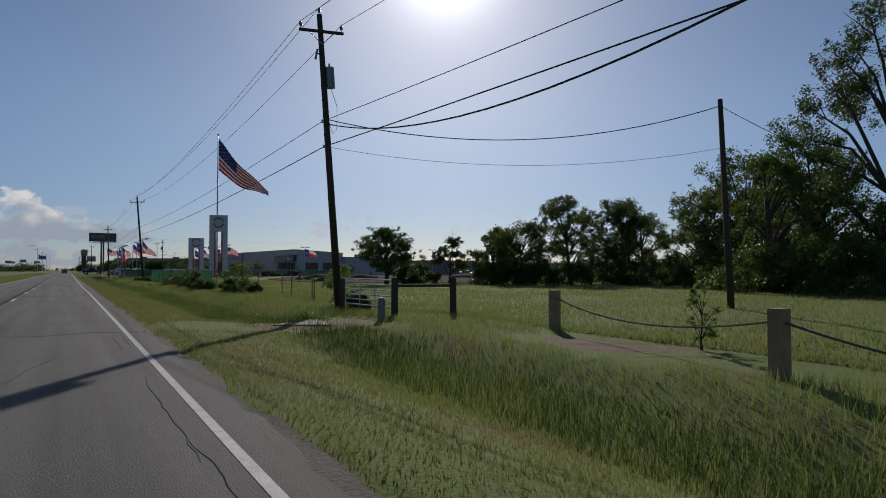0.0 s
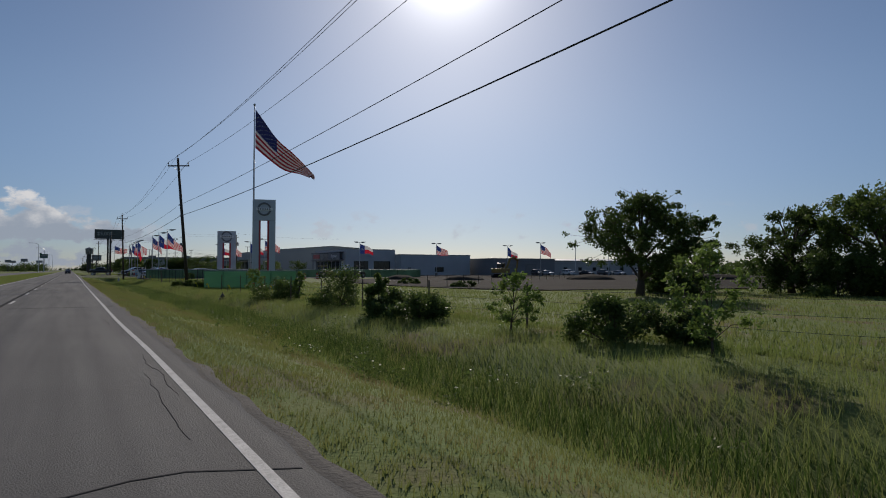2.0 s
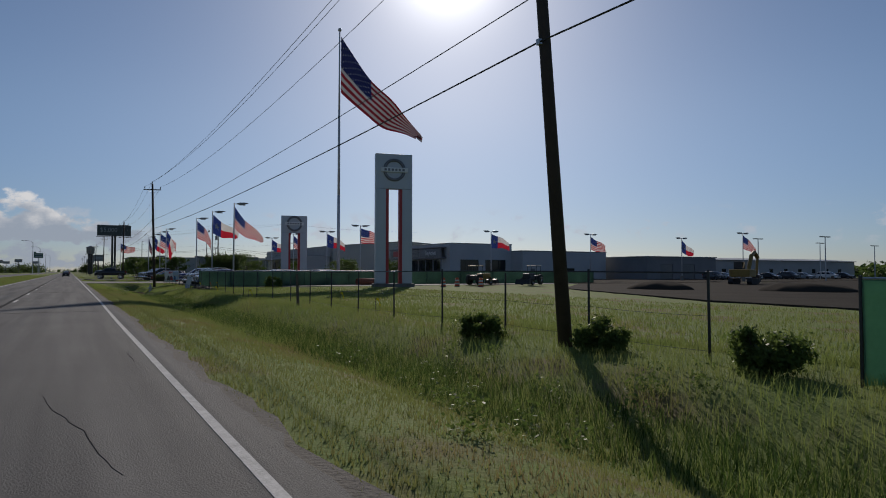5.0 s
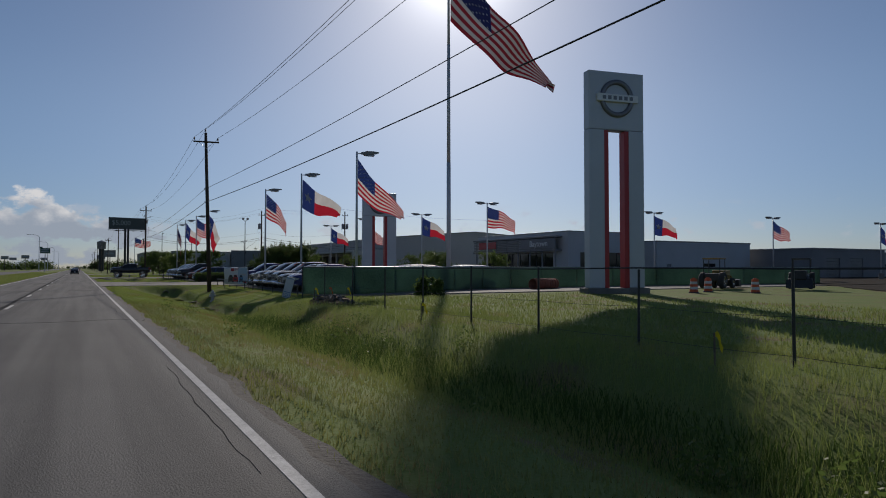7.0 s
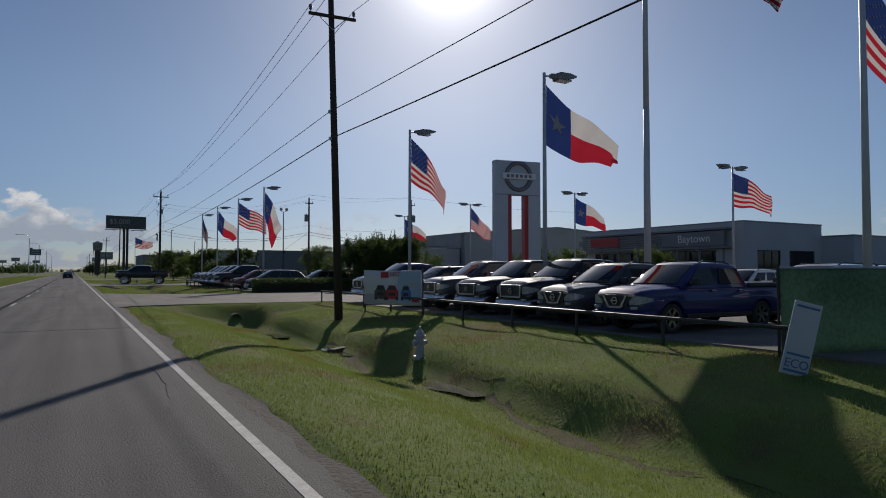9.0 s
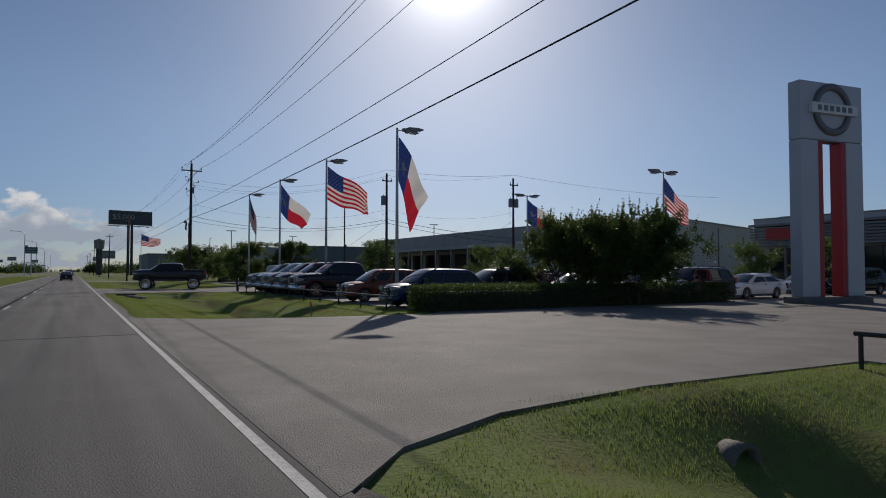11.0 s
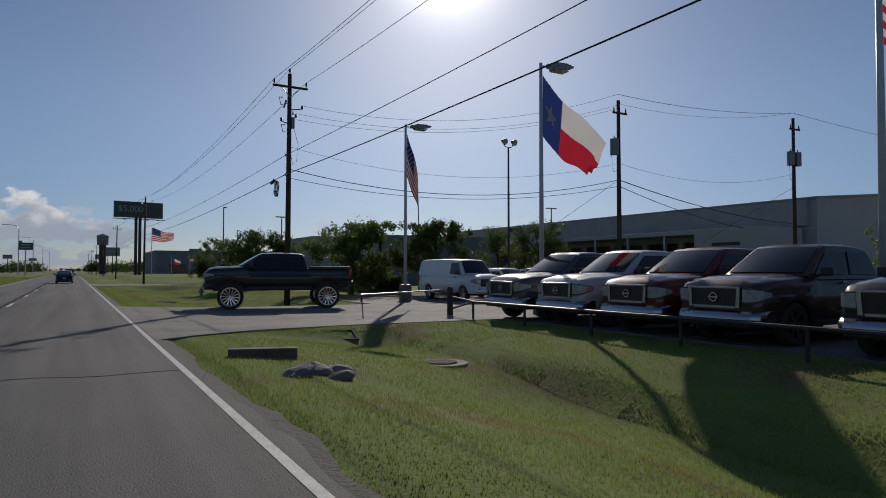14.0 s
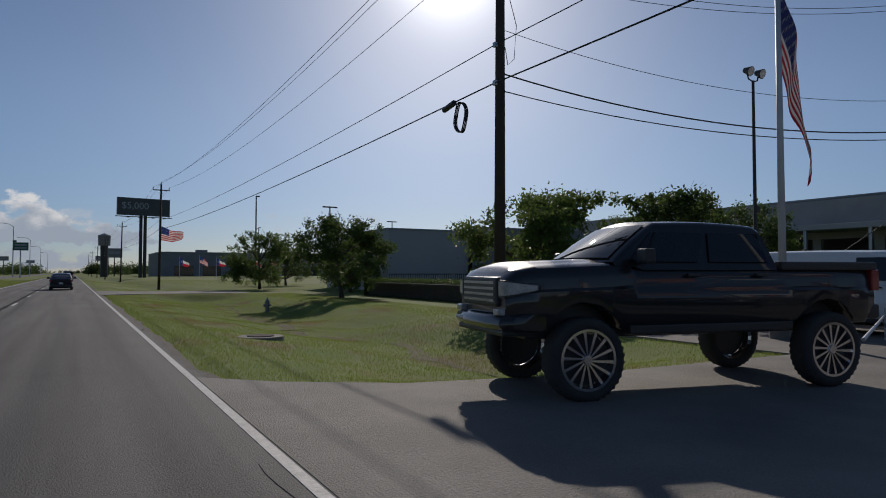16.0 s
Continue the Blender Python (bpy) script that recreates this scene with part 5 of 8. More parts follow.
    if spec.get("vee"):
        for s in (1, -1):
            bm = prism(bmesh.new(), [(s * (gw + 0.02), gz1 - 0.04), (s * (gw * 0.62), gz0 + 0.06), (s * (gw * 0.98), gz0 + 0.1), (s * (gw + 0.2), gz1 - 0.05)], "x", -0.05, 0.03)
            part("side_opening", bm, TRIM, g)
            bm = prism(bmesh.new(), [(s * (gw + 0.02), gz1 + 0.01), (s * (gw + 0.02), gz1 - 0.035), (s * (gw + 0.24), gz1 - 0.05), (s * (gw + 0.27), gz1 - 0.0)], "x", -0.06, 0.03)
            part("side_bar", bm, CHROME, g)
    hz0, hz1 = spec["lamps"]
    for s in (1, -1):
        plan = ((gw + 0.06, -0.03, 1.0), (W * 0.79, -0.022, 0.95), (W * 0.87, 0.045, 0.85), (W * 0.935, 0.17, 0.62), (W * 0.975, 0.36, 0.3))
        for inset, n, mat, kz in ((0.0, "lamp_housing", TRIM, 1.0), (0.014, "headlight", LAMP_CLEAR, 0.8)):
            bm = bmesh.new()
            mz = hz0 + (hz1 - hz0) * 0.62
            loft(bm, [[(x - inset, s * (y + inset * 0.6), mz - (mz - hz0) * k * kz), (x - inset, s * (y + inset * 0.6), mz + (hz1 - mz) * k * kz), (x + 0.1, s * (y - 0.06), mz + (hz1 - mz) * k * kz), (x + 0.1, s * (y - 0.06), mz - (mz - hz0) * k * kz)] for y, x, k in plan])
            part(n, bm, mat, c)
        part("tail_light", box(bmesh.new(), L - 0.12, L + 0.02, min(s * (W - 0.2), s * (W - 0.03)), max(s * (W - 0.2), s * (W - 0.03)), spec["tail"][0], spec["tail"][1], 0.02), LAMP_RED, c)
        part("fog_lamp", box(bmesh.new(), -0.09, 0.1, min(s * W * 0.6, s * W * 0.78), max(s * W * 0.6, s * W * 0.78), clear + 0.2, clear + 0.28, 0.015), LAMP_CLEAR, c)
    bm, tz = bmesh.new(), gz0 - 0.07
    bz = clear + (0.03 if spec.get("chrome_bumper") else 0.02)
    loft(bm, [[(x + 0.01, y, bz), (x - 0.045, y, bz + (tz - bz) * 0.3), (x - 0.04, y, bz + (tz - bz) * 0.5), (x - 0.01, y, bz + (tz - bz) * 0.74), (x + 0.06, y, bz + (tz - bz) * 0.94), (x + 0.12, y, tz), (x + 0.25, y, tz), (x + 0.25, y, bz)] for y, x in ((-W * 0.97, 0.22), (-W * 0.93, 0.08), (-W * 0.8, -0.05), (-W * 0.4, -0.1), (0, -0.115), (W * 0.4, -0.1), (W * 0.8, -0.05), (W * 0.93, 0.08), (W * 0.97, 0.22))])
    bump = painted(part("front_bumper", creased(bm, 30), CHROME if spec.get("chrome_bumper") else PAINT, c, smooth=True))
    part("valance", box(bmesh.new(), -0.05, 0.4, -W * 0.82, W * 0.82, clear - 0.06, bz - 0.004, 0.03), TRIM, c)
    if spec.get("chrome_bumper"):
        part("air_intake", box(bmesh.new(), -0.135, 0.0, -W * 0.42, W * 0.42, bz + 0.02, bz + (tz - bz) * 0.42, 0.015), TRIM, bump)
    part("rear_bumper", box(bmesh.new(), L - 0.25, L + 0.09, -W * 0.92, W * 0.92, clear + 0.05, clear + 0.27, 0.05), CHROME if spec.get("chrome_bumper") else TRIM, c)
    part("plate", box(bmesh.new(), L + 0.02, L + 0.1, -0.16, 0.16, clear + 0.3, clear + 0.46, 0.01), PLASTIC_WHITE, c)
    for ax in (fx, bx):
        for s in (1, -1):
            wheel_parts(c, ax, s * (W - spec["tyre"] * 0.52 + spec.get("stance", 0)), r, spec["tyre"], s, spec.get("rim", 0.66), spec.get("spokes", 6), POLISHED if spec.get("bars") else ALLOY)
    if spec.get("bed"):
        b0, b1 = spec["bed"]
        zt = lerp_table(spec["top"], (b0 + b1) / 2)
        for s in (1, -1):
            part("bed_rail", box(bmesh.new(), b0, b1, min(s * (W - 0.16), s * (W - 0.02)), max(s * (W - 0.16), s * (W - 0.02)), zt - 0.05, zt + 0.07, 0.025), TRIM, c)
        painted(part("tailgate", box(bmesh.new(), b1 - 0.04, b1 + 0.03, -W * 0.88, W * 0.88, clear + 0.3, zt + 0.05, 0.02), PAINT, c))
        part("bed_liner", box(bmesh.new(), b0 + 0.02, b1 - 0.06, -W + 0.18, W - 0.18, zt - 0.02, zt + 0.055), TRIM, c)
    if spec.get("rails"):
        for s in (1, -1):
            part("roof_rail", tube(bmesh.new(), [(a1 + 0.15, s * (wr - 0.1), ra + 0.02), (a1 + 0.35, s * (wr - 0.1), ra + 0.09), (a2 - 0.3, s * (wr - 0.1), rb + 0.09), (a2 - 0.1, s * (wr - 0.1), rb + 0.02)], 0.022, 6), TRIM, c)
    return c


vehicle.kept = {}
PICKUP = dict(name="pickup_truck", length=5.75, width=2.0, wheel=0.41, clear=0.42, tyre=0.28, axles=(1.02, 4.6), top=[(0, 1.08), (0.15, 1.2), (0.5, 1.27), (1.75, 1.34), (1.8, 1.3), (5.75, 1.31)],
              cabin=((1.5, 1.33), (2.35, 1.93), (3.75, 1.9), (4.02, 1.32)), windows=2, grille=(0.74, 1.1, 0.55), lamps=(0.8, 1.1), tail=(0.95, 1.28), bed=(4.1, 5.72), chrome=True, chrome_bumper=True)


def grown(spec, k):
    """The same vehicle, k times as big."""
    def big(v):
        return tuple(big(q) for q in v) if isinstance(v, tuple) else [big(q) for q in v] if isinstance(v, list) else v * k
    return {a: big(v) if a in ("length", "width", "wheel", "clear", "axles", "top", "cabin", "grille", "lamps", "tail", "bed") else v for a, v in spec.items()}


TRUCK = dict(PICKUP, length=5.7, wheel=0.38, top=[(0, 0.98), (0.15, 1.08), (0.5, 1.13), (1.65, 1.2), (1.7, 1.18), (5.7, 1.2)], cabin=((1.35, 1.19), (2.2, 1.77), (3.7, 1.74), (4.0, 1.2)), grille=(0.66, 0.98, 0.42), lamps=(0.7, 0.98), chrome_bumper=False, width=1.88, rails=True, vee=True)
LIFTED = dict(PICKUP, length=5.9, width=2.04, wheel=0.51, clear=0.86, lift=0.5, tyre=0.32, axles=(0.98, 4.88), top=[(0, 1.5), (0.12, 1.62), (0.4, 1.68), (1.7, 1.74), (1.75, 1.68), (5.9, 1.68)],
              cabin=((1.45, 1.73), (2.2, 2.26), (3.92, 2.25), (4.05, 1.7)), grille=(1.16, 1.54, 0.62), lamps=(1.27, 1.5), tail=(1.33, 1.64), bed=(4.1, 5.87), chrome=False, chrome_bumper=False, stance=0.12, rim=0.74, spokes=14, tumble=0.7, bars=True)
PICKUP = grown(PICKUP, 1.04)
PICKUP_TALL = grown(PICKUP, 1.085)
TRUCK = grown(TRUCK, 1.03)
SUV = dict(name="suv", length=4.7, width=1.86, wheel=0.36, clear=0.3, tyre=0.24, axles=(0.92, 3.63), top=[(0, 0.78), (0.12, 0.92), (0.4, 0.99), (1.3, 1.08), (1.4, 1.06), (4.4, 1.1), (4.7, 1.02)],
           cabin=((1.0, 1.06), (1.95, 1.68), (4.05, 1.66), (4.62, 1.1)), windows=3, grille=(0.62, 0.88, 0.36), lamps=(0.76, 0.95), tail=(0.9, 1.15), chrome=True, rails=True)
BIG_SUV = dict(SUV, length=5.1, width=1.96, wheel=0.39, clear=0.34, axles=(0.98, 3.95), top=[(0, 0.9), (0.12, 1.04), (0.4, 1.12), (1.5, 1.2), (1.6, 1.18), (4.9, 1.2), (5.1, 1.1)], cabin=((1.25, 1.18), (2.05, 1.8), (4.6, 1.78), (5.02, 1.2)), grille=(0.7, 1.02, 0.42), lamps=(0.86, 1.06), tail=(0.95, 1.3))
SEDAN = dict(name="sedan", length=4.85, width=1.83, wheel=0.33, clear=0.22, tyre=0.23, axles=(0.95, 3.75), top=[(0, 0.6), (0.12, 0.74), (0.5, 0.82), (1.4, 0.93), (1.5, 0.92), (4.1, 0.98), (4.7, 0.97), (4.85, 0.86)],
             cabin=((1.25, 0.92), (2.15, 1.43), (3.3, 1.42), (4.3, 0.99)), windows=2, grille=(0.4, 0.62, 0.4), lamps=(0.58, 0.74), tail=(0.74, 0.92), chrome=True)
VAN = dict(name="cargo_van", length=6.1, width=2.03, wheel=0.4, clear=0.4, tyre=0.26, axles=(1.1, 4.75), top=[(0, 1.14), (0.08, 1.27), (0.3, 1.33), (1.3, 1.41), (1.5, 1.36), (6.1, 1.36)],
           cabin=((1.15, 1.4), (1.78, 2.14), (5.95, 2.2), (6.06, 1.36)), windows=1, grille=(0.78, 1.16, 0.6), lamps=(0.9, 1.18), tail=(0.9, 1.4), chrome=False, glazed=0.24)
DARK_BLUE, BLACK, SILVER, WHITE, GREY, RED, COPPER, NAVY = (0.018, 0.024, 0.12), (0.008, 0.008, 0.011), (0.4, 0.41, 0.42), (0.7, 0.7, 0.69), (0.06, 0.062, 0.066), (0.16, 0.012, 0.012), (0.2, 0.045, 0.018), (0.015, 0.03, 0.075)
LOT = -0.072

# first row: pickups with their noses to the road
for y, spec, colour, label, x in ((175.9, TRUCK, DARK_BLUE, "dark blue pickup truck with chrome grille", 12.6), (178.6, TRUCK, GREY, "dark grey pickup truck with chrome grille", 12.7), (181.1, PICKUP, BLACK, "black full-size pickup truck with chrome grille", 12.9),
                                  (184.1, PICKUP, BLACK, "black pickup truck with wide grille", 13.0), (187.1, PICKUP, GREY, "dark grey pickup truck with chrome grille", 13.0), (190.4, BIG_SUV, BLACK, "black large sport utility vehicle", 13.2), (195.4, PICKUP, DARK_BLUE, "dark blue full-size pickup truck", 13.2)):
    vehicle(spec, pose(x, y, LOT), label + ", facing the road", "pickup truck" if "pickup" in spec["name"] else "car", colour, "vehicles parked along the lot's edge")
# second row, past the drive
for y, spec, colour, label, x in ((217.45, SUV, NAVY, "dark blue sport utility vehicle", 12.4), (223.3, SUV, COPPER, "copper-orange sport utility vehicle", 12.5), (231.4, PICKUP_TALL, (0.006, 0.007, 0.014), "blue-black crew-cab pickup with chrome bumper", 12.25), (235.1, PICKUP_TALL, (0.05, 0.03, 0.02), "dark brown pickup truck with mesh grille", 12.3),
                                  (237.7, PICKUP_TALL, (0.11, 0.01, 0.012), "dark red pickup truck with chrome grille", 12.3), (240.55, PICKUP_TALL, (0.42, 0.43, 0.45), "silver-white pickup truck with dark grille", 12.35), (243.3, PICKUP_TALL, (0.07, 0.072, 0.078), "dark grey pickup truck with mesh grille", 12.3)):
    vehicle(spec, pose(x, y, LOT), label + ", facing the road", "pickup truck" if "pickup" in spec["name"] else "car", colour, "vehicles parked along the lot's edge")
# the lifted truck that waits on the drive
lifted = vehicle(LIFTED, pose(4.85, 254.1, -0.045, 0, 0, -12), "black lifted crew-cab pickup truck on huge chrome wheels", "pickup truck", (0.018, 0.018, 0.019))
# white van parked along the drive, and white cars beside it
vehicle(VAN, pose(18.8, 253.8, LOT, 0, 0, 91), "white high-roofed cargo van", "van", WHITE)
for i, (x, y) in enumerate(((22.2, 255.0), (25.4, 255.2), (28.7, 255.2), (32.0, 255.4), (35.4, 255.4))):
    vehicle(SUV if i < 2 else SEDAN, pose(x, y, LOT, 0, 0, 91), "white sport utility vehicle parked beside the van" if i < 2 else "white sedan parked beside the van", "car", WHITE, "white cars beside the van")
vehicle(SUV, pose(17.2, 219.3, LOT), "dark grey sport utility vehicle facing the road", "car", (0.05, 0.055, 0.065), "vehicles parked along the lot's edge")
for x, y in ((19.0, 175.6), (24.6, 177.4)):
    vehicle(BIG_SUV, pose(x, y, LOT), "silver large sport utility vehicle behind the green screen", "car", SILVER)
vehicle(BIG_SUV, pose(19.4, 221.6, LOT, 0, 0, 2), "black large sport utility vehicle in the lot", "car", BLACK)
# inner rows
rnd = random.Random(5)
for row, (x, ys) in enumerate(((26.5, (214.5, 217.4, 220.6, 223.9, 227.2, 230.4, 233.8)), (33.5, (216, 219.2, 222.6, 226, 229.4, 232.8, 236.2, 239.5)), (45.5, (212, 216.4, 220, 224, 228, 232)), (22.5, (184.0, 187.1, 190.3, 194.0)), (29.5, (182.6, 185.6, 188.6)))):
    for y in ys:
        kind, colour, name = rnd.choice(((SUV, BLACK, "black sport utility vehicle"), (SUV, SILVER, "silver sport utility vehicle"), (SEDAN, GREY, "dark grey sedan"), (SEDAN, WHITE, "white sedan"), (BIG_SUV, BLACK, "large black sport utility vehicle"), (SUV, WHITE, "white sport utility vehicle"), (SEDAN, NAVY, "dark blue sedan"), (SEDAN, RED, "dark red sedan")))
        vehicle(kind, pose(x, y, LOT, 0, 0, rnd.uniform(-3, 3)), name + " in an inner row of the lot", "car", colour)
# far yard
for i, (x, y, rz) in enumerate(((112, 183, 80), (117, 184, 95), (123, 182.5, 88), (131, 183.5, 92), (137, 183, 85), (144, 184, 90), (152, 183, 94), (160, 184, 90))):
    vehicle((SUV, SEDAN)[i % 2], pose(x, y, LOT, 0, 0, rz), ("dark grey car", "silver car", "white car", "black car")[i % 4] + " parked in the far yard", "car", (GREY, SILVER, WHITE, BLACK)[i % 4], "cars in the far yard")
# on the road
vehicle(SEDAN, pose(-0.75, 318.0, 0.002, 0, 0, -90) @ pose(0, 0, 0), "dark sedan ahead on the road", "car", (0.01, 0.011, 0.018), "traffic")
vehicle(BIG_SUV, pose(-0.6, 402.0, 0.002, 0, 0, -90), "black sport utility vehicle far ahead on the road", "car", BLACK, "traffic")
# ================= plants =================


def leaf_cloud(rs, lumps, count, size, flat=0.75):
    """Leaves as small folded quads in and round lumps (x, y, z, radius)."""
    lumps = np.asarray(lumps, float)
    wts = lumps[:, 3] ** 2
    pick = rs.choice(len(lumps), count, p=wts / wts.sum())
    d = rs.normal(size=(count, 3))
    d /= np.linalg.norm(d, axis=1)[:, None]
    rad = lumps[pick, 3] * (0.2 + 0.85 * rs.random(count) ** 0.6) * (1 + 0.22 * rs.normal(size=count))
    c = lumps[pick, :3] + d * rad[:, None] * np.array([1, 1, flat])
    n = rs.normal(size=(count, 3)) + np.array([0, 0, 0.5])
    n /= np.linalg.norm(n, axis=1)[:, None]
    a = np.cross(n, rs.normal(size=(count, 3)))
    a /= np.linalg.norm(a, axis=1)[:, None] + 1e-9
    b = np.cross(n, a)
    s = (size * (0.6 + 0.8 * rs.random(count)))[:, None]
    v = np.stack([c - a * s, c + b * s * 0.5, c + a * s, c - b * s * 0.5], 1).reshape(-1, 3)
    return v


def leaves_mesh(name, v, mat):
    return fast_mesh(name, v, np.arange(len(v)), 4, mat)


def tree(x, y, h, w, seed, label, mat, count=9000, leaf=0.13, trunk=0.2, bare=0.3, lumps=12, stems=1, category="tree", group="", name="tree", z=None, flat=0.75, tips=None, shoots=0):
    rs, rnd = np.random.RandomState(seed), random.Random(seed)
    zb = land(x, y) if z is None else z
    t = thing(name, (x, y, zb - 0.05), label, category, group)
    bm = bmesh.new()
    lump = []
    for st in range(stems):
        ang = math.tau * st / stems + rnd.random()
        sx, sy = (0.0, 0.0) if stems == 1 else (0.25 * math.cos(ang), 0.25 * math.sin(ang))
        base = Vector((sx, sy, 0))
        lean = Vector((rnd.uniform(-0.06, 0.06), rnd.uniform(-0.06, 0.06), 1)) if stems == 1 else Vector((sx * 1.3, sy * 1.3, 1))
        pts = [base]
        nseg = 5
        for i in range(nseg):
            pts.append(pts[-1] + (lean + Vector((rnd.uniform(-0.12, 0.12), rnd.uniform(-0.12, 0.12), 0))) * (h * 0.8 / nseg))
        for i in range(nseg):
            r0, r1 = trunk * (1 - 0.17 * i), trunk * (1 - 0.17 * (i + 1))
            rod(bm, pts[i], pts[i + 1], r0 * (1.35 if i == 0 else 1), r1, 8, i == 0)
        k = max(2, lumps // stems)
        for j in range(k):
            f = bare + (1 - bare) * (j + 0.5 * rnd.random()) / k
            hz = f * h * 0.93
            p0 = pts[min(nseg, max(1, int(f * nseg * 0.8)))]
            spread = w / 2 * (0.95 if 0.25 < f < 0.75 else 0.6) * math.sqrt(rnd.uniform(0.25, 1))
            a = rnd.uniform(0, math.tau)
            q = Vector((pts[-1].x * f * 0.6 + sx + spread * math.cos(a), pts[-1].y * f * 0.6 + sy + spread * math.sin(a), hz))
            mid = p0.lerp(q, 0.5) + Vector((0, 0, 0.06 * h * rnd.random()))
            rod(bm, p0, mid, trunk * 0.4, trunk * 0.26, 6, False)
            rod(bm, mid, q, trunk * 0.26, trunk * 0.08, 6, False)
            for _ in range(2):
                e = q + Vector((rnd.uniform(-1, 1), rnd.uniform(-1, 1), rnd.uniform(-0.3, 0.8))) * w * 0.12
                rod(bm, mid.lerp(q, 0.6), e, trunk * 0.12, trunk * 0.04, 5, False)
            r = w * rnd.uniform(0.07, 0.13)
            lump.append((q.x, q.y, min(q.z, h - r * flat), r))
            for _ in range(9):
                rr = r * rnd.uniform(0.25, 0.7)
                c = q + Vector((max(-1.6, min(1.6, rnd.gauss(0, 0.9))), max(-1.6, min(1.6, rnd.gauss(0, 0.9))), max(-1.0, min(1.1, rnd.gauss(0.05, 0.6))))) * r * 1.2
                lump.append((c.x, c.y, min(h - rr * flat, c.z), rr))
                rod(bm, q, c, trunk * 0.07, trunk * 0.02, 4, False)
    lump.append((pts[-1].x, pts[-1].y, h - w * 0.15 * flat, w * 0.15))
    outer = [q for q in lump if q[2] > 0.55 * h]
    for _ in range(shoots):
        q = rnd.choice(outer)
        way = Vector((q[0] * 0.45 / w + rnd.uniform(-0.3, 0.3), q[1] * 0.45 / w + rnd.uniform(-0.3, 0.3), 1)).normalized()
        run = rnd.uniform(0.4, 0.9)
        lump += [(*(Vector(q[:3]) + way * (q[3] * 0.6 + run * k / 6)), 0.075 - 0.008 * k) for k in range(7)]
    part("trunk", bm, BARK, t, smooth=True)
    part("crown", leaves_mesh("crown", leaf_cloud(rs, lump, count, leaf, flat), mat), None, t)
    if tips:
        top = [(q[0], q[1], q[2] + q[3] * 0.6, q[3] * 0.4) for q in lump if q[2] > 0.6 * h]
        part("blossom", leaves_mesh("blossom", leaf_cloud(rs, top, 260, 0.05), tips), None, t)
    return t


def shrub(x, y, h, w, seed, label, mat, count=4000, leaf=0.07, group="shrubs", z=None, name="shrub"):
    rs, rnd = np.random.RandomState(seed), random.Random(seed)
    zb = land(x, y) if z is None else z
    t = thing(name, (x, y, zb - 0.03), label, "bush", group)
    bm = bmesh.new()
    lump = []
    for i in range(26):
        a, d = rnd.uniform(0, math.tau), w / 2 * math.sqrt(rnd.random()) * 0.9
        q = Vector((d * math.cos(a), d * math.sin(a), h * (0.1 + 0.8 * rnd.random()) * (1.08 - 0.75 * (d / (w / 2)) ** 2)))
        if i % 2:
            rod(bm, (q.x * 0.15, q.y * 0.15, 0), q, 0.025, 0.006, 5, False)
        r = min(w, h * 1.3) * 0.15 * rnd.uniform(0.6, 1.5)
        lump.append((q.x, q.y, max(q.z, r * 0.5), r))
    part("branchwork", bm, BARK, t)
    part("foliage", leaves_mesh("foliage", leaf_cloud(rs, lump, count, leaf, 0.85), mat), None, t)
    return t


# field: the lone oak, the small trees, the wood by the field
tree(33.5, 72.2, 6.9, 7.4, 31, "spreading dark-leaved oak standing in the field", LEAF_DARK, 22000, 0.1, 0.26, 0.32, 22)
tree(45.6, 77.8, 6.4, 5.0, 32, "small airy tree at the field's far side", LEAF_DARK, 9000, 0.1, 0.16, 0.3, 13)
for i, (x, y, h, w, n) in enumerate(((47.7, 70.5, 6.6, 6.5, 8000), (47, 63.5, 7.6, 7.5, 11000), (53.5, 62, 10.8, 8, 11000), (60, 60, 10.8, 8.5, 11000), (67, 63, 9.5, 8, 9000), (61.5, 49.5, 10.8, 9, 12000), (68.5, 46.5, 12.2, 10, 12000), (60, 43, 13.8, 10.5, 15000), (48.5, 31.5, 11.5, 7, 7500), (55.5, 27.5, 24, 12.5, 18000), (57, 34, 15, 9, 9000), (64, 37, 14, 9, 8000))):
    tree(x, y, h, w, 40 + i, "tall broad-leaved tree at the wood's edge", LEAF if i % 3 else LEAF_DARK, int(n * 2.0), 0.12, 0.17 + h * 0.011, 0.06, 28, group="trees of the wood", flat=0.95)
for i, (x, y, h, w) in enumerate(((44, 65, 3.2, 6), (49, 61, 3.4, 7), (55, 57, 3.6, 8), (60, 53, 3.6, 8), (57, 47, 3.8, 8), (55, 41, 3.8, 8), (52, 36, 4, 8), (47, 31, 4, 8), (45.5, 25.5, 4.2, 8), (50, 21, 4.5, 9), (40, 75.5, 2.4, 5), (37, 73, 2.2, 4), (62, 66, 3, 8), (72, 62, 4, 9), (80, 66, 4, 10))):
    shrub(x, y, h, w, 70 + i, "dense dark undergrowth below the wood's trees", LEAF_DARK, 5200, 0.13, "undergrowth")
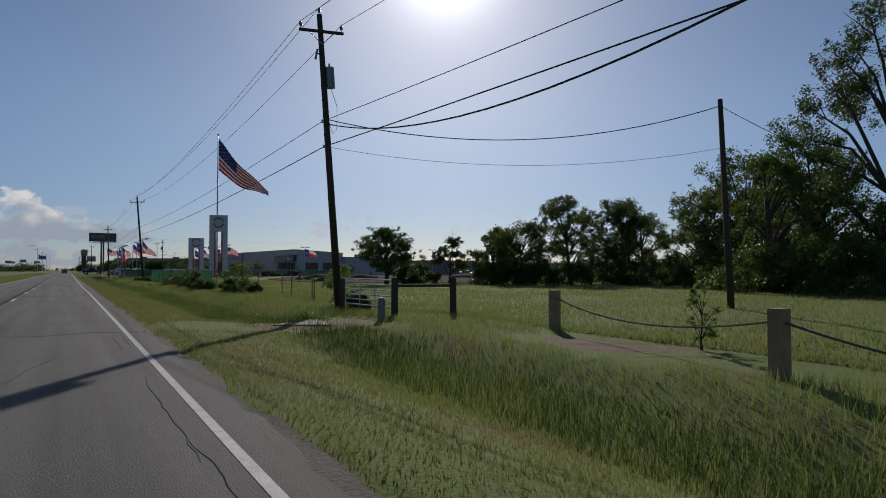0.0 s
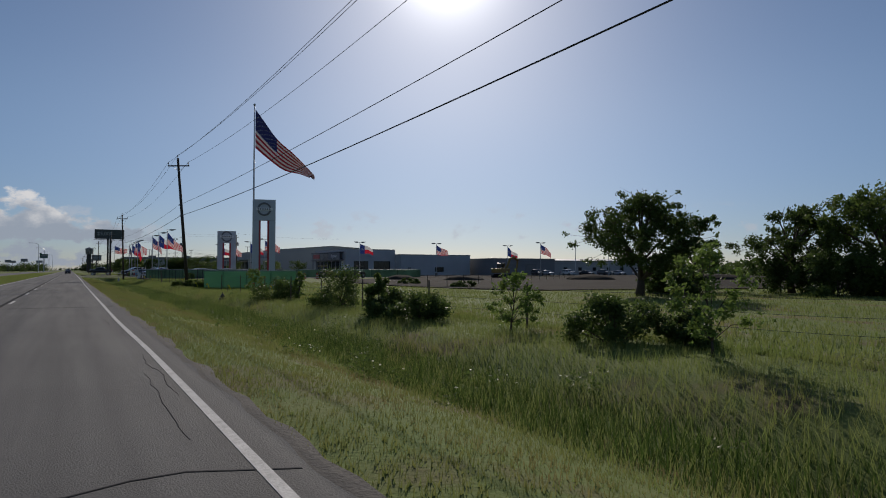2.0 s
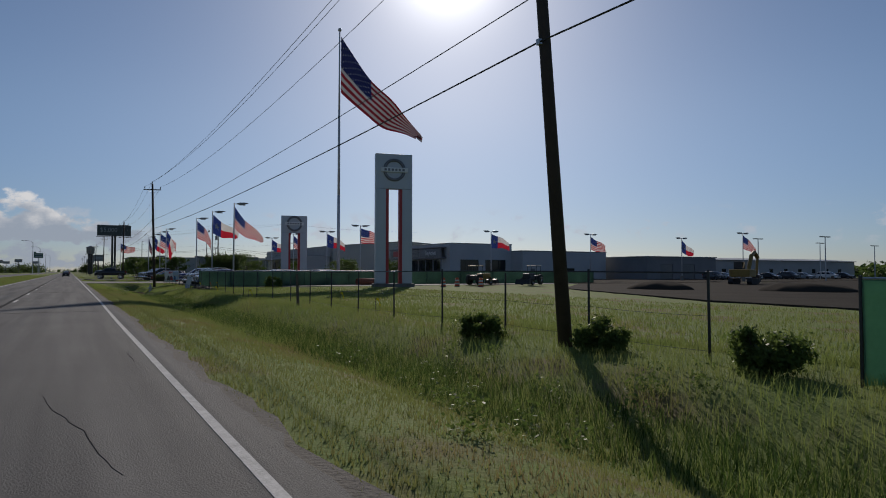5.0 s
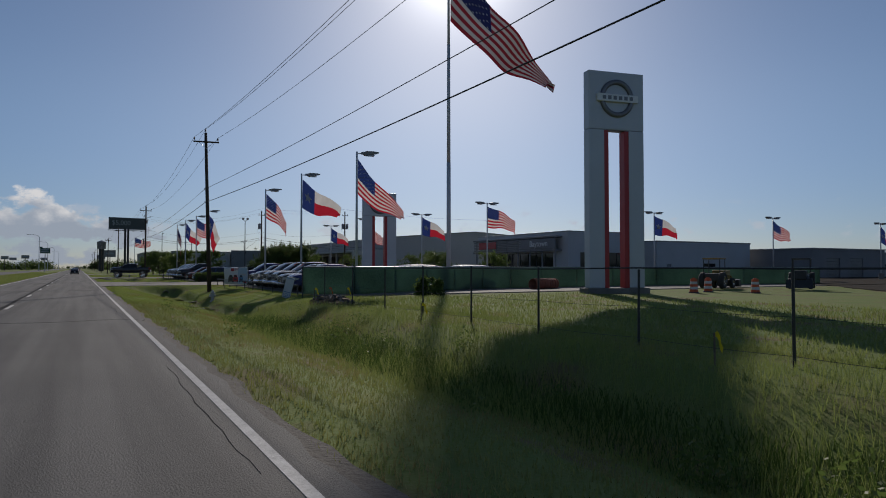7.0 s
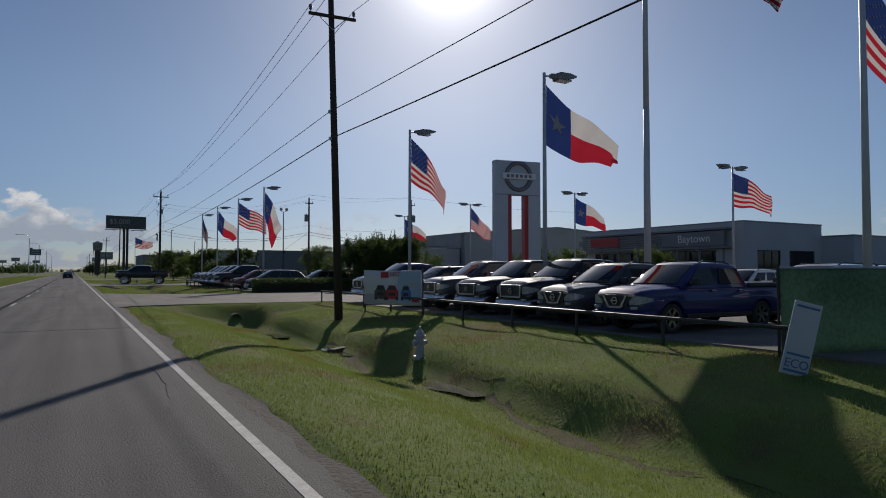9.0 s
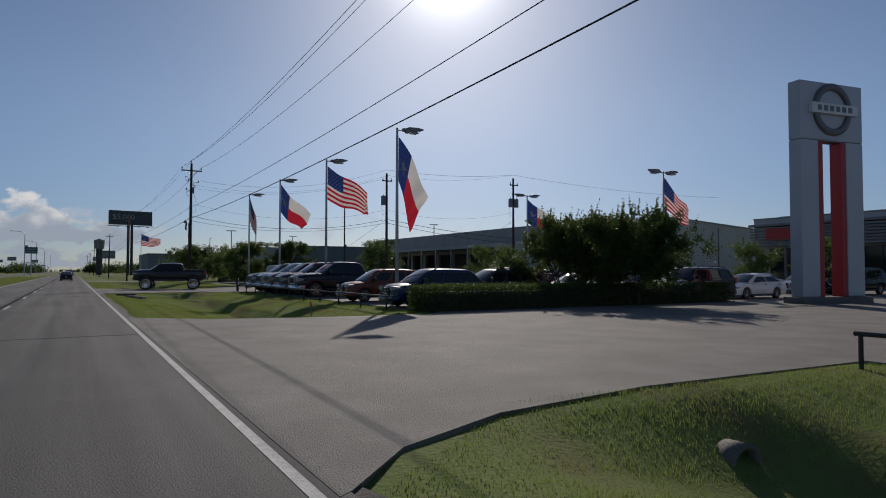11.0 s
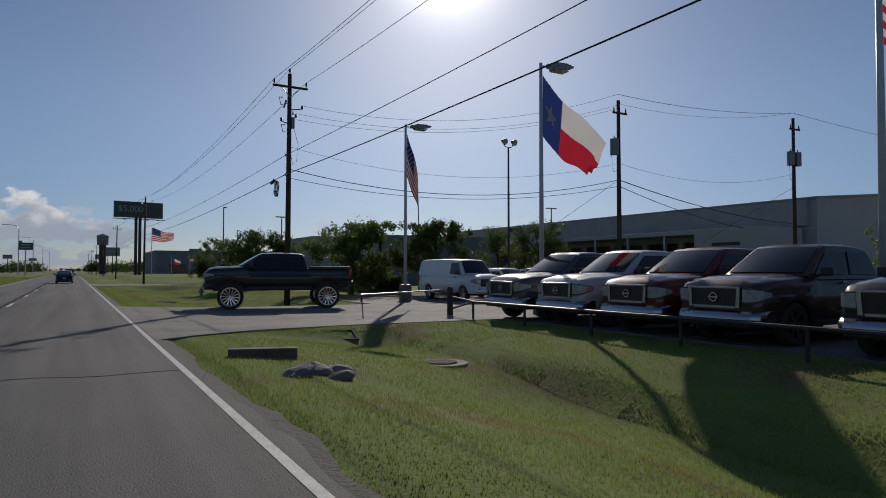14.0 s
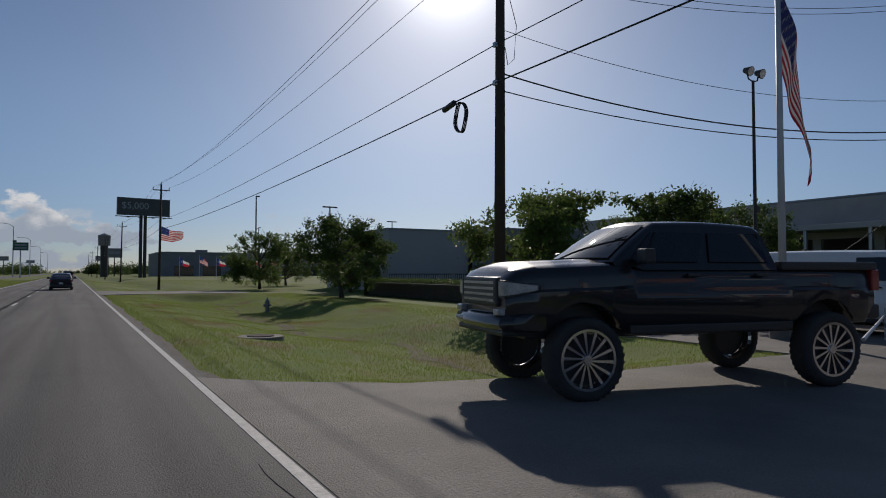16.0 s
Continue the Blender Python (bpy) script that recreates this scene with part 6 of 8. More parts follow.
# bushes along the fence line
for i, (x, y, h, w, mat) in enumerate(((10.7, 79.0, 1.65, 3.5, LEAF_DARK), (10.8, 69.1, 1.85, 2.7, LEAF_DARK), (10.5, 60.2, 1.65, 2.0, LEAF_DARK), (10.1, 61.9, 1.2, 1.5, LEAF_DARK), (10.35, 63.4, 1.75, 1.1, LEAF), (11.25, 51.7, 1.2, 2.6, LEAF_DARK), (12.4, 50.6, 0.9, 1.6, LEAF_DARK), (10.5, 104.9, 1.0, 1.2, LEAF), (10.9, 26.6, 0.9, 1.2, LEAF_DARK), (10.2, 108.6, 0.8, 1.2, LEAF), (9.6, 112.5, 0.7, 1.2, LEAF))):
    shrub(x, y, h, w, 100 + i, "dark overgrown bush in the tall grass" if mat is not LEAF_LIGHT else "light green sapling bush in the grass", mat, 6500, 0.05, "bushes along the fence")
for i, (x, y, h, w) in enumerate(((11.3, 49.0, 2.4, 1.7), (11.25, 55.9, 1.8, 1.5), (10.9, 85.3, 1.9, 1.3), (11.4, 76.9, 1.75, 0.9), (12.2, 9.8, 1.6, 0.8), (11.5, 29.8, 2.1, 1.7))):
    tree(x, y, h, w, 130 + i, "young light green sapling in the tall grass", LEAF_LIGHT, 420 if i == 4 else 2300, 0.05, 0.03, 0.2, 17, group="saplings", name="sapling")
# the dealership's and the neighbour's planting
for i, (x, y, h, w, n) in enumerate(((16.7, 314.0, 5.9, 6.6, 8000), (15.7, 288.0, 5.5, 6.4, 9000), (17.0, 268.6, 5.2, 6.4, 11000), (22.3, 266.4, 5.2, 5.4, 9500), (21, 300, 5.0, 5.5, 6000), (36.7, 272.6, 6.2, 6.5, 6000), (44, 290, 7.0, 7.0, 5000), (24, 330, 5.6, 6, 5000))):
    tree(x, y, h, w, 140 + i, "rounded dark green ornamental tree beside the lot", LEAF_DARK if i % 2 else LEAF, int(n * 2.2), 0.085, 0.14, 0.2, 22, group="ornamental trees", flat=0.95)
for i, (x, y) in enumerate(((22.6, 217.0), (23.6, 213.4))):
    tree(x, y, 4.6, 4.7, 150 + i, "multi-stemmed flowering shrub tree with pink tips", LEAF_DARK, 46000, 0.065, 0.05, 0.36, 48, 6, tips=BLOSSOM, group="shrub trees", flat=1.0, shoots=170)
for i, (x, y) in enumerate(((34.3, 241.3), (42.9, 242.2), (52, 236), (50, 226), (47, 218), (53, 212))):
    tree(x, y, 4.2, 3.9, 160 + i, "small round clipped tree in the lot", LEAF, 14000, 0.06, 0.06, 0.3, 26, 2, group="clipped trees", flat=0.9, shoots=60)
# clipped hedges
for k, (x0, x1, y0, y1, h) in enumerate(((12.3, 31, 213.4, 214.9, 0.98), (19.0, 20.6, 268, 292, 1.1))):
    rs = np.random.RandomState(170 + k)
    n = 34000
    p = rs.random((n, 3))
    side = rs.choice(3, n, p=(0.5, 0.46, 0.04))
    p[side == 0, 2] = 1
    p[side == 1, 1] = rs.randint(0, 2, (side == 1).sum())
    p[side == 2, 0] = rs.randint(0, 2, (side == 2).sum()) * (1.0 if k else 0.0)
    c = np.array([x0, y0, -0.1]) + p * np.array([x1 - x0, y1 - y0, h]) + rs.normal(size=(n, 3)) * 0.07
    a, b = rs.normal(size=(n, 3)), rs.normal(size=(n, 3))
    a /= np.linalg.norm(a, axis=1)[:, None]
    b /= np.linalg.norm(b, axis=1)[:, None]
    v = np.stack([c - a * 0.05, c + b * 0.03, c + a * 0.05, c - b * 0.03], 1).reshape(-1, 3)
    t = thing("hedge", (0, 0, 0), "dark green clipped hedge along the lot", "hedge", "hedges")
    part("foliage", leaves_mesh("foliage", v, LEAF_DARK), None, t)
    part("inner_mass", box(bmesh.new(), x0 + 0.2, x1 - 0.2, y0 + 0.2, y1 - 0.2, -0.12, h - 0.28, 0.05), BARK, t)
# distant woods, low on the horizon, and one unseen row added for reflections
rs = np.random.RandomState(9)
lumps = []
# the row from (-95, -140) is out of view, added to darken the cars' chrome
for (xa, ya), (xb, yb), n, hh in (((170, 160), (520, 330), 260, 5), ((172, 70), (260, 160), 160, 4.5), ((190, 172), (420, 400), 300, 5), ((230, 60), (600, 140), 120, 5.5), ((60, 640), (420, 420), 60, 8), ((14, 760), (60, 640), 20, 5), ((-200, 900), (-30, 900), 110, 9), ((-330, 1000), (-34, 1050), 160, 14), ((8, 980), (160, 960), 110, 12), ((-60, 1900), (60, 1900), 40, 8), ((-60, 560), (-28, 760), 22, 4), ((-140, 430), (-60, 560), 25, 5), ((-95, -140), (-85, 420), 150, 9), ((20, 1100), (300, 900), 50, 9)):
    for i in range(n):
        k = rs.random()
        r = hh * (0.3 + 0.35 * rs.random())
        lumps.append((xa + (xb - xa) * k + rs.normal() * 3, ya + (yb - ya) * k + rs.normal() * 3, r * 0.6, r))
solo("far_woods", leaves_mesh("far_woods", leaf_cloud(rs, lumps, 150000, 0.75, 0.9), LEAF_DARK), None, "dark distant tree line on the horizon, plus an unseen row that darkens reflections", "woods", kind="stuff")

# ================= grass =================


def sampled(fun, x, y, step):
    """fun(x, y) at many places, read from a grid of that step."""
    x0, y0 = x.min(), y.min()
    nx, ny = int((x.max() - x0) / step) + 2, int((y.max() - y0) / step) + 2
    grid = np.array([[fun(x0 + i * step, y0 + j * step) for j in range(ny)] for i in range(nx)])
    u, v = (x - x0) / step, (y - y0) / step
    i, j = u.astype(int), v.astype(int)
    u, v = u - i, v - j
    return grid[i, j] * (1 - u) * (1 - v) + grid[i + 1, j] * u * (1 - v) + grid[i, j + 1] * (1 - u) * v + grid[i + 1, j + 1] * u * v


def blades(name, n, xr, yr, hfun, width, seed, mat, label, power=1.0):
    rs = np.random.RandomState(seed)
    x = xr[0] + (xr[1] - xr[0]) * rs.random(n) ** power
    y = yr[0] + (yr[1] - yr[0]) * rs.random(n)
    flare = np.where(x < 7, 2.3 * np.clip((4.6 - x) / 2.8, 0, 1) + 0.1, 0.1)
    keep = (x < 30) | (y < 84) | (y > 168)
    for a, b in DRIVES:
        keep &= (y < a - flare) | (y > b + flare) | (x < 0)
    keep &= (((x - 5.4) / 3.5) ** 2 + ((y - 20.2) / 2.1) ** 2 > 1) | (rs.random(n) > 0.85)
    x, y = x[keep], y[keep]
    step = 0.4 if xr[1] - xr[0] < 20 and yr[1] - yr[0] < 200 else 1.5
    z = sampled(land, x, y, step)
    h = sampled(hfun, x, y, step) * (0.55 + 0.7 * rs.random(len(x)))
    ok = h > 0.01
    x, y, z, h = x[ok], y[ok], z[ok], h[ok]
    a = rs.random(len(x)) * math.tau
    lean = rs.normal(size=(len(x), 2)) * 0.28 * h[:, None]
    w = width * (0.6 + 0.8 * rs.random(len(x)))
    p0 = np.stack([x - np.cos(a) * w, y - np.sin(a) * w, z - 0.02], 1)
    p1 = np.stack([x + np.cos(a) * w, y + np.sin(a) * w, z - 0.02], 1)
    p2 = np.stack([x + lean[:, 0], y + lean[:, 1], z + h], 1)
    v = np.stack([p0, p1, p2], 1).reshape(-1, 3)
    return solo(name, fast_mesh(name, v, np.arange(len(v)), 3, mat), None, label, "grass", kind="stuff")


def tall(x, y):
    k = 0.5 + 0.5 * noise.noise(Vector((x * 0.28, y * 0.22, 0)))
    edge = smooth(4.2, 6.4, x) * (1 - 0.45 * smooth(8.5, 10.5, x))
    bald = smooth(0.56, 0.72, 0.5 + 0.5 * noise.noise(Vector((x * 0.7, y * 0.35, 4)))) if x < 5.5 else 0
    if ((x - 11.2) / 2.1) ** 2 + ((y - 10.2) / 4.6) ** 2 < 1 + 0.8 * noise.noise(Vector((x * 1.1, y * 0.9, 2))):
        return 0.05 * smooth(-0.1, 0.3, noise.noise(Vector((x * 2.1, y * 1.7, 6))))
    return (0.05 + 0.34 * edge * (0.3 + 0.95 * k)) * (1 - 0.6 * bald) * (0.35 if 17 < y < 23 and x < 9 else 1)


def mown(x, y):
    k = 0.5 + 0.5 * noise.noise(Vector((x * 0.5, y * 0.4, 0)))
    bald = smooth(0.58, 0.72, 0.5 + 0.5 * noise.noise(Vector((x * 0.8, y * 0.5, 4)))) if x < 4.5 else 0
    return (0.032 + 0.035 * k) * (1 - 0.5 * bald)


blades("tall_grass", 270000, (2.15, 13), (-3, 166), tall, 0.0075, 1, BLADE, "tall uncut green grass along the ditch")
blades("ditch_grass", 60000, (5.0, 8.3), (-3, 162), lambda x, y: 0.34 * (1 - smooth(0.5, 1.7, abs(x - 6.6 - 0.5 * noise.noise(Vector((y * 0.06, 3.1, 0)))))), 0.012, 15, LAWN_DARK, "dark grass blades growing along the ditch")
blades("verge_grass", 170000, (1.85, 6.5), (-3, 166), lambda x, y: 0.085 * smooth(0.2, 0.5, 0.62 + 0.6 * noise.noise(Vector((x * 0.8, y * 0.45, 3)))), 0.008, 8, VERGE, "short green grass on the road verge")
blades("field_grass", 230000, (12.5, 60), (-3, 166), lambda x, y: 0.15 + 0.1 * noise.noise(Vector((x * 0.2, y * 0.15, 1))), 0.018, 2, BLADE, "rough green field grass", 1.7)
blades("lawn_grass", 230000, (1.95, 12.5), (164, 198), mown, 0.007, 3, LAWN, "short mown green verge grass")
blades("lawn_grass", 220000, (1.88, 12.5), (212, 244), mown, 0.007, 4, LAWN, "short mown green verge grass")
blades("lawn_grass", 230000, (1.88, 16), (254, 301), mown, 0.008, 5, LAWN, "short mown green verge grass")
blades("lawn_grass", 40000, (2.2, 30), (306, 400), mown, 0.02, 6, LAWN, "short mown green verge grass")
blades("median_grass", 60000, (-14.5, -6.4), (20, 420), lambda x, y: 0.16, 0.03, 7, BLADE, "green grass on the median")
for i, (x, y, h, w) in enumerate(((19.0, 167.5, 1.3, 1.7), (36, 112, 0.9, 3), (34, 96, 0.8, 3))):
    shrub(x, y, h, w, 300 + i, "dark scrub at the edge of the works yard", LEAF_DARK, 3000, 0.09, "scrub at the yard")
for i, (x, y, w, h) in enumerate(((56, 132, 6, 0.8), (78, 126, 7, 0.9), (100, 118, 8, 1.0), (50, 143, 5, 0.8))):
    bm = bmesh.new()
    bmesh.ops.create_icosphere(bm, subdivisions=4, radius=1.0, matrix=Matrix.Diagonal((w / 2, w * 0.7, h, 1)))
    for v in bm.verts:
        v.co += v.co.normalized() * 0.35 * noise.noise(v.co * 0.7 + Vector((i * 9, 0, 0)))
    solo("soil_mound", bm, YARD, "low mound of dark dug soil in the works yard", "soil", "soil mounds", m=pose(x, y, -0.2), smooth=True)
# seed heads and weeds in the ditch
rs = np.random.RandomState(12)
lumps = [(6.6 + rs.normal() * 1.2, 20 + 140 * rs.random(), 0, 0.3) for _ in range(170)]
lumps = [(x, y, land(x, y) + 0.15, 0.22 + 0.2 * rs.random()) for x, y, _, _ in lumps]
solo("ditch_weeds", leaves_mesh("ditch_weeds", leaf_cloud(rs, lumps, 26000, 0.035, 1.1), LEAF), None, "broad-leaved weeds growing in the ditch", "weeds", kind="stuff")
# bare patches by the fence and the road edge
for k, (x, y, w, l) in enumerate(((11.2, 10.2, 2.2, 4.8), (5.4, 20.2, 3.5, 2.1))):
    bm = bmesh.new()
    mid = bm.verts.new((x, y, land(x, y) + 0.02))
    ring = []
    for i in range(22):
        a = math.tau * i / 22
        k2 = 1 + 0.35 * noise.noise(Vector((math.cos(a) * 2, math.sin(a) * 2, k)))
        px, py = x + w * k2 * math.cos(a), y + l * k2 * math.sin(a)
        ring.append(bm.verts.new((px, py, land(px, py) - 0.03)))
    for i in range(22):
        bm.faces.new((mid, ring[i], ring[(i + 1) % 22]))
    solo("bare_patch", bm, DIRT, "bare brown soil patch worn in the verge", "soil", "bare patches", "structure")
# standing water in the ditch
for k, (x, y, l) in enumerate(((6.75, 175.6, 2.2), (6.9, 183.0, 2.6), (6.8, 189.6, 2.0))):
    bm = bmesh.new()
    x = min((land(5.5 + 0.1 * q, y), 5.5 + 0.1 * q) for q in range(45))[1]
    zz = land(x, y) + 0.07
    ring = [bm.verts.new((x + 0.42 * (1 + 0.4 * math.sin(3 * a + k)) * math.cos(a), y + 0.5 * l * math.sin(a), zz)) for a in [math.tau * i / 26 for i in range(26)]]
    bm.faces.new(ring)
    solo("puddle", bm, WATER, "shallow standing water in the ditch", "water", "puddles", "structure")

# ================= fences, gate, posts =================


def post_row(name, pts, h, r, mat, label, category="fence", wires=(), wire_mat=DARK_STEEL, top_rail=None):
    t = thing(name, (0, 0, 0), label, category)
    tops = []
    for i, (x, y) in enumerate(pts):
        zb = land(x, y)
        part("post", rod(bmesh.new(), (x, y, zb - 0.2), (x + random.uniform(-0.03, 0.03), y, zb + h * random.uniform(0.96, 1.04)), r, r * 0.9, 7), mat, t)
        tops.append(Vector((x, y, zb)))
    for z in wires:
        run = []
        for a, b in zip(tops, tops[1:]):
            seg = sagging(a + Vector((0, 0, z)), b + Vector((0, 0, z)), 0.03, 6)
            run += seg if not run else seg[1:]
        part("wire", tube(bmesh.new(), run, 0.0045, 4), wire_mat, t)
    if top_rail:
        part("top_rail", tube(bmesh.new(), [a + Vector((0, 0, h - 0.02)) for a in tops], top_rail, 6), mat, t)
    return t


post_row("wire_fence", [(12.2, 36.0), (13.0, 38.7), (12.9, 42.6), (13.4, 46.5), (12.8, 51), (12.2, 56.4), (11.8, 62), (11.6, 68), (11.4, 73), (10.9, 76.8), (11.0, 83), (11.0, 90), (11.0, 97)], 1.35, 0.035, WOOD_GREY, "old barbed-wire fence on thin dark posts", wires=(0.5, 0.85, 1.2))
post_row("chain_link_fence", [(11.1 + 0.12 * math.sin(i), 106.5 + 3.6 * i) for i in range(18)], 1.78, 0.032, DARK_STEEL, "bare steel posts and top rail of a fence", wires=(0.2, 0.9), top_rail=0.02)
post_row("wire_fence", [(30 + 4 * i, 96 + 3.2 * i) for i in range(14)], 1.2, 0.04, WOOD_GREY, "old wire fence across the field", wires=(0.6, 1.1))
# chain between stout wooden posts
# a stout leaning post in the bare fence
t = thing("wooden_post", (10.1, 130.25, land(10.1, 130.25) - 0.1), "stout leaning dark timber fence post", "post", "fence corner posts")
part("shaft", rod(bmesh.new(), (0, 0, 0), (-0.08, 0.02, 1.75), 0.075, 0.065, 10), WOOD_GREY, t)
for k, (x, y) in enumerate(((12.5, 15.2), (10.1, 6.6), (8.6, -1.0))):
    zb = land(x, y)
    t = thing("wooden_post", (x, y, zb - 0.1), "stout square tan wooden post", "post", "stout posts")
    part("shaft", box(bmesh.new(), -0.13, 0.13, -0.13, 0.13, 0, 1.25, 0.025), WOOD_TAN, t)
    part("bolt", rod(bmesh.new(), (0, -0.15, 1.0), (0, 0.15, 1.0), 0.02, 0.02, 8), DARK_STEEL, t)
for a, b in (((12.5, 15.2), (10.1, 6.6)), ((10.1, 6.6), (8.6, -1.0))):
    pa, pb = Vector((*a, land(*a) + 0.95)), Vector((*b, land(*b) + 0.95))
    solo("chain", tube(bmesh.new(), sagging(pa, pb, 0.4, 40), 0.022, 6), WOOD_GREY, "heavy rusty chain slung between posts", "chain", "chains")
# farm gate with timber posts
GATE = ((9.9, 25.6), (10.4, 21.7), (12.7, 21.4))
for x, y in GATE:
    zb = land(x, y)
    t = thing("wooden_post", (x, y, zb - 0.1), "round dark timber gate post", "post", "gate posts")
    part("shaft", rod(bmesh.new(), (0, 0, 0), (0, 0, 1.5), 0.13, 0.12, 12), WOOD_POLE, t)
ga, gb = Vector((*GATE[0], land(*GATE[0]))), Vector((*GATE[1], land(*GATE[1])))
t = thing("farm_gate", (0, 0, 0), "galvanised tubular farm gate hung between timber posts", "gate")
ga, gb = ga.lerp(gb, 0.06), ga.lerp(gb, 0.95)
for i in range(6):
    z = 0.3 + i * 0.2
    part("rail", tube(bmesh.new(), [ga + Vector((0, 0, z + 0.1)), gb + Vector((0, 0, z))], 0.024, 8), STEEL, t)
for k in (0.0, 0.33, 0.66, 1.0):
    q = ga.lerp(gb, k)
    part("stile", rod(bmesh.new(), q + Vector((0, 0, 0.28)), q + Vector((0, 0, 1.4 - 0.1 * k)), 0.024, 0.024, 8), STEEL, t)
qa, qb = Vector((*GATE[1], land(*GATE[1]) + 1.1)), Vector((*GATE[2], land(*GATE[2]) + 1.1))
solo("fence_rail", rod(bmesh.new(), qa, qb, 0.06, 0.055, 10), WOOD_POLE, "round timber rail between the gate posts", "fence")
t = thing("bollard", (9.1, 20.0, land(9.1, 20.0) - 0.1), "short round grey utility marker post", "bollard")
part("shaft", rod(bmesh.new(), (0, 0, 0), (0, 0, 0.75), 0.13, 0.13, 14), SIGN_GREY, t)
part("cap", rod(bmesh.new(), (0, 0, 0.75), (0, 0, 0.86), 0.14, 0.06, 14), SIGN_GREY, t)
# concrete pad and manhole by the pole
solo("concrete_pad", prism(bmesh.new(), [(5.6, 20.4), (7.2, 19.6), (7.6, 22.2)], "z", land(6.6, 20.8) - 0.1, land(6.6, 20.8) + 0.1), CONCRETE, "pale sloping concrete pad in the grass", "pavement", kind="structure")
for x, y in ((6.1, 23.4), (4.45, 264.4), (7.2, 238.3)):
    z = land(x, y)
    t = thing("manhole", (x, y, z - 0.06 if 230 < y < 250 else z), "round pale concrete manhole with iron cover", "manhole", "manholes")
    part("ring", rod(bmesh.new(), (0, 0, -0.1), (0, 0, 0.09), 0.62, 0.6, 28), CONCRETE, t)
    part("cover", rod(bmesh.new(), (0, 0, 0.09), (0, 0, 0.115), 0.36, 0.35, 24), RUSTY, t)

# green-screened fence panels
def screened(pts, top, label, mat):
    t = thing("screen_fence", (0, 0, 0), label, "fence", "green screens")
    for i, (x, y) in enumerate(pts):
        part("post", rod(bmesh.new(), (x, y, land(x, y) - 0.1), (x, y, top + 0.05), 0.03, 0.03, 8), DARK_STEEL, t)
    for (xa, ya), (xb, yb) in zip(pts, pts[1:]):
        part("top_rail", rod(bmesh.new(), (xa, ya, top), (xb, yb, top), 0.022, 0.022, 8), STEEL, t)
        n, m = 14, 8
        za, zb2 = land(xa, ya) + 0.04, land(xb, yb) + 0.04
        d = Vector((xb - xa, yb - ya, 0)).normalized()
        side = Vector((d.y, -d.x, 0))
        bm = bmesh.new()
        g = []
        for i in range(n + 1):
            k = i / n
            lo = za + (zb2 - za) * k
            g.append([])
            for j in range(m + 1):
                q = j / m
                off = 0.05 + 0.05 * math.sin(math.pi * k) * math.sin(math.pi * q) + 0.012 * math.sin(9 * k + 5 * q)
                g[-1].append(bm.verts.new(Vector((xa + (xb - xa) * k, ya + (yb - ya) * k, lo + (top - 0.02 - lo) * q)) + side * off))
        for i in range(n):
            for j in range(m):
                bm.faces.new((g[i][j], g[i + 1][j], g[i + 1][j + 1], g[i][j + 1])).smooth = True
        ob = part("screen", bm, mat, t)
        ob.modifiers.new("thick", "SOLIDIFY").thickness = 0.006
    return t


screened([(10.7, 103.4), (12.2, 102.4), (14.1, 101.4), (16.2, 101.0), (18.5, 100.6)], 1.45, "steel fence panels with green mesh, standing in grass", FABRIC_GREEN)
screened([(12.0, 170.9), (15.1, 170.3), (18.2, 171.0), (21.2, 172.3), (24.2, 173.6), (27.4, 174.8), (30.6, 175.6), (34, 176), (38, 176.2), (42, 176), (47, 175.5), (52, 175), (58, 174.5), (64, 174), (70, 174)], 1.62, "long dark green mesh screen on steel posts", FABRIC_DARK)

# pipe rail along the lot's edge
for y0, y1 in ((170.5, 196.5), (215.6, 243.9)):
    t = thing("pipe_rail", (0, 0, 0), "low dark steel pipe rail in front of the cars", "railing", "pipe rails")
    n = round((y1 - y0) / 2.9)
    for i in range(n + 1):
        y = y0 + (y1 - y0) * i / n
        part("post", rod(bmesh.new(), (11.55, y, land(11.55, y) - 0.15), (11.55, y, 0.48), 0.04, 0.04, 8), DARK_STEEL, t)
    part("rail", rod(bmesh.new(), (11.55, y0 - 0.1, 0.5), (11.55, y1 + 0.1, 0.5), 0.042, 0.042, 10), DARK_STEEL, t)
t = thing("gate_post", (12.0, 246.2, -0.15), "stout dark pipe gate post at the drive", "post")
part("shaft", rod(bmesh.new(), (0, 0, 0), (0, 0, 1.05), 0.11, 0.11, 12), DARK_STEEL, t)
part("cap", rod(bmesh.new(), (0, 0, 1.05), (0, 0, 1.1), 0.115, 0.06, 12), DARK_STEEL, t)
for z0, z1 in ((0.3, 0.66), (0.74, 0.66)):
    part("brace", rod(bmesh.new(), (0, -0.08, z0), (-0.42, -2.3, z1), 0.035, 0.035, 8), DARK_STEEL, t)
t = thing("swing_gate", (17.2, 255.2, -0.08), "open galvanised pipe swing gate beside the drive", "gate")
part("hinge_post", rod(bmesh.new(), (0, 0, 0), (0, 0, 0.78), 0.05, 0.05, 10), STEEL, t)
part("bar", rod(bmesh.new(), (0, 0, 0.62), (-6.1, -2.7, 0.55), 0.03, 0.03, 8), STEEL, t)
part("strut", rod(bmesh.new(), (0, 0, 0.3), (-1.6, -0.71, 0.58), 0.02, 0.02, 8), STEEL, t)
t = thing("marker_rod", (8.3, 245.35, -0.4), "thin leaning steel rod with a red ribbon at its top", "stake")
part("shaft", rod(bmesh.new(), (0, 0, -0.15), (0.32, 1.05, 1.08), 0.02, 0.018, 8), DARK_STEEL, t)
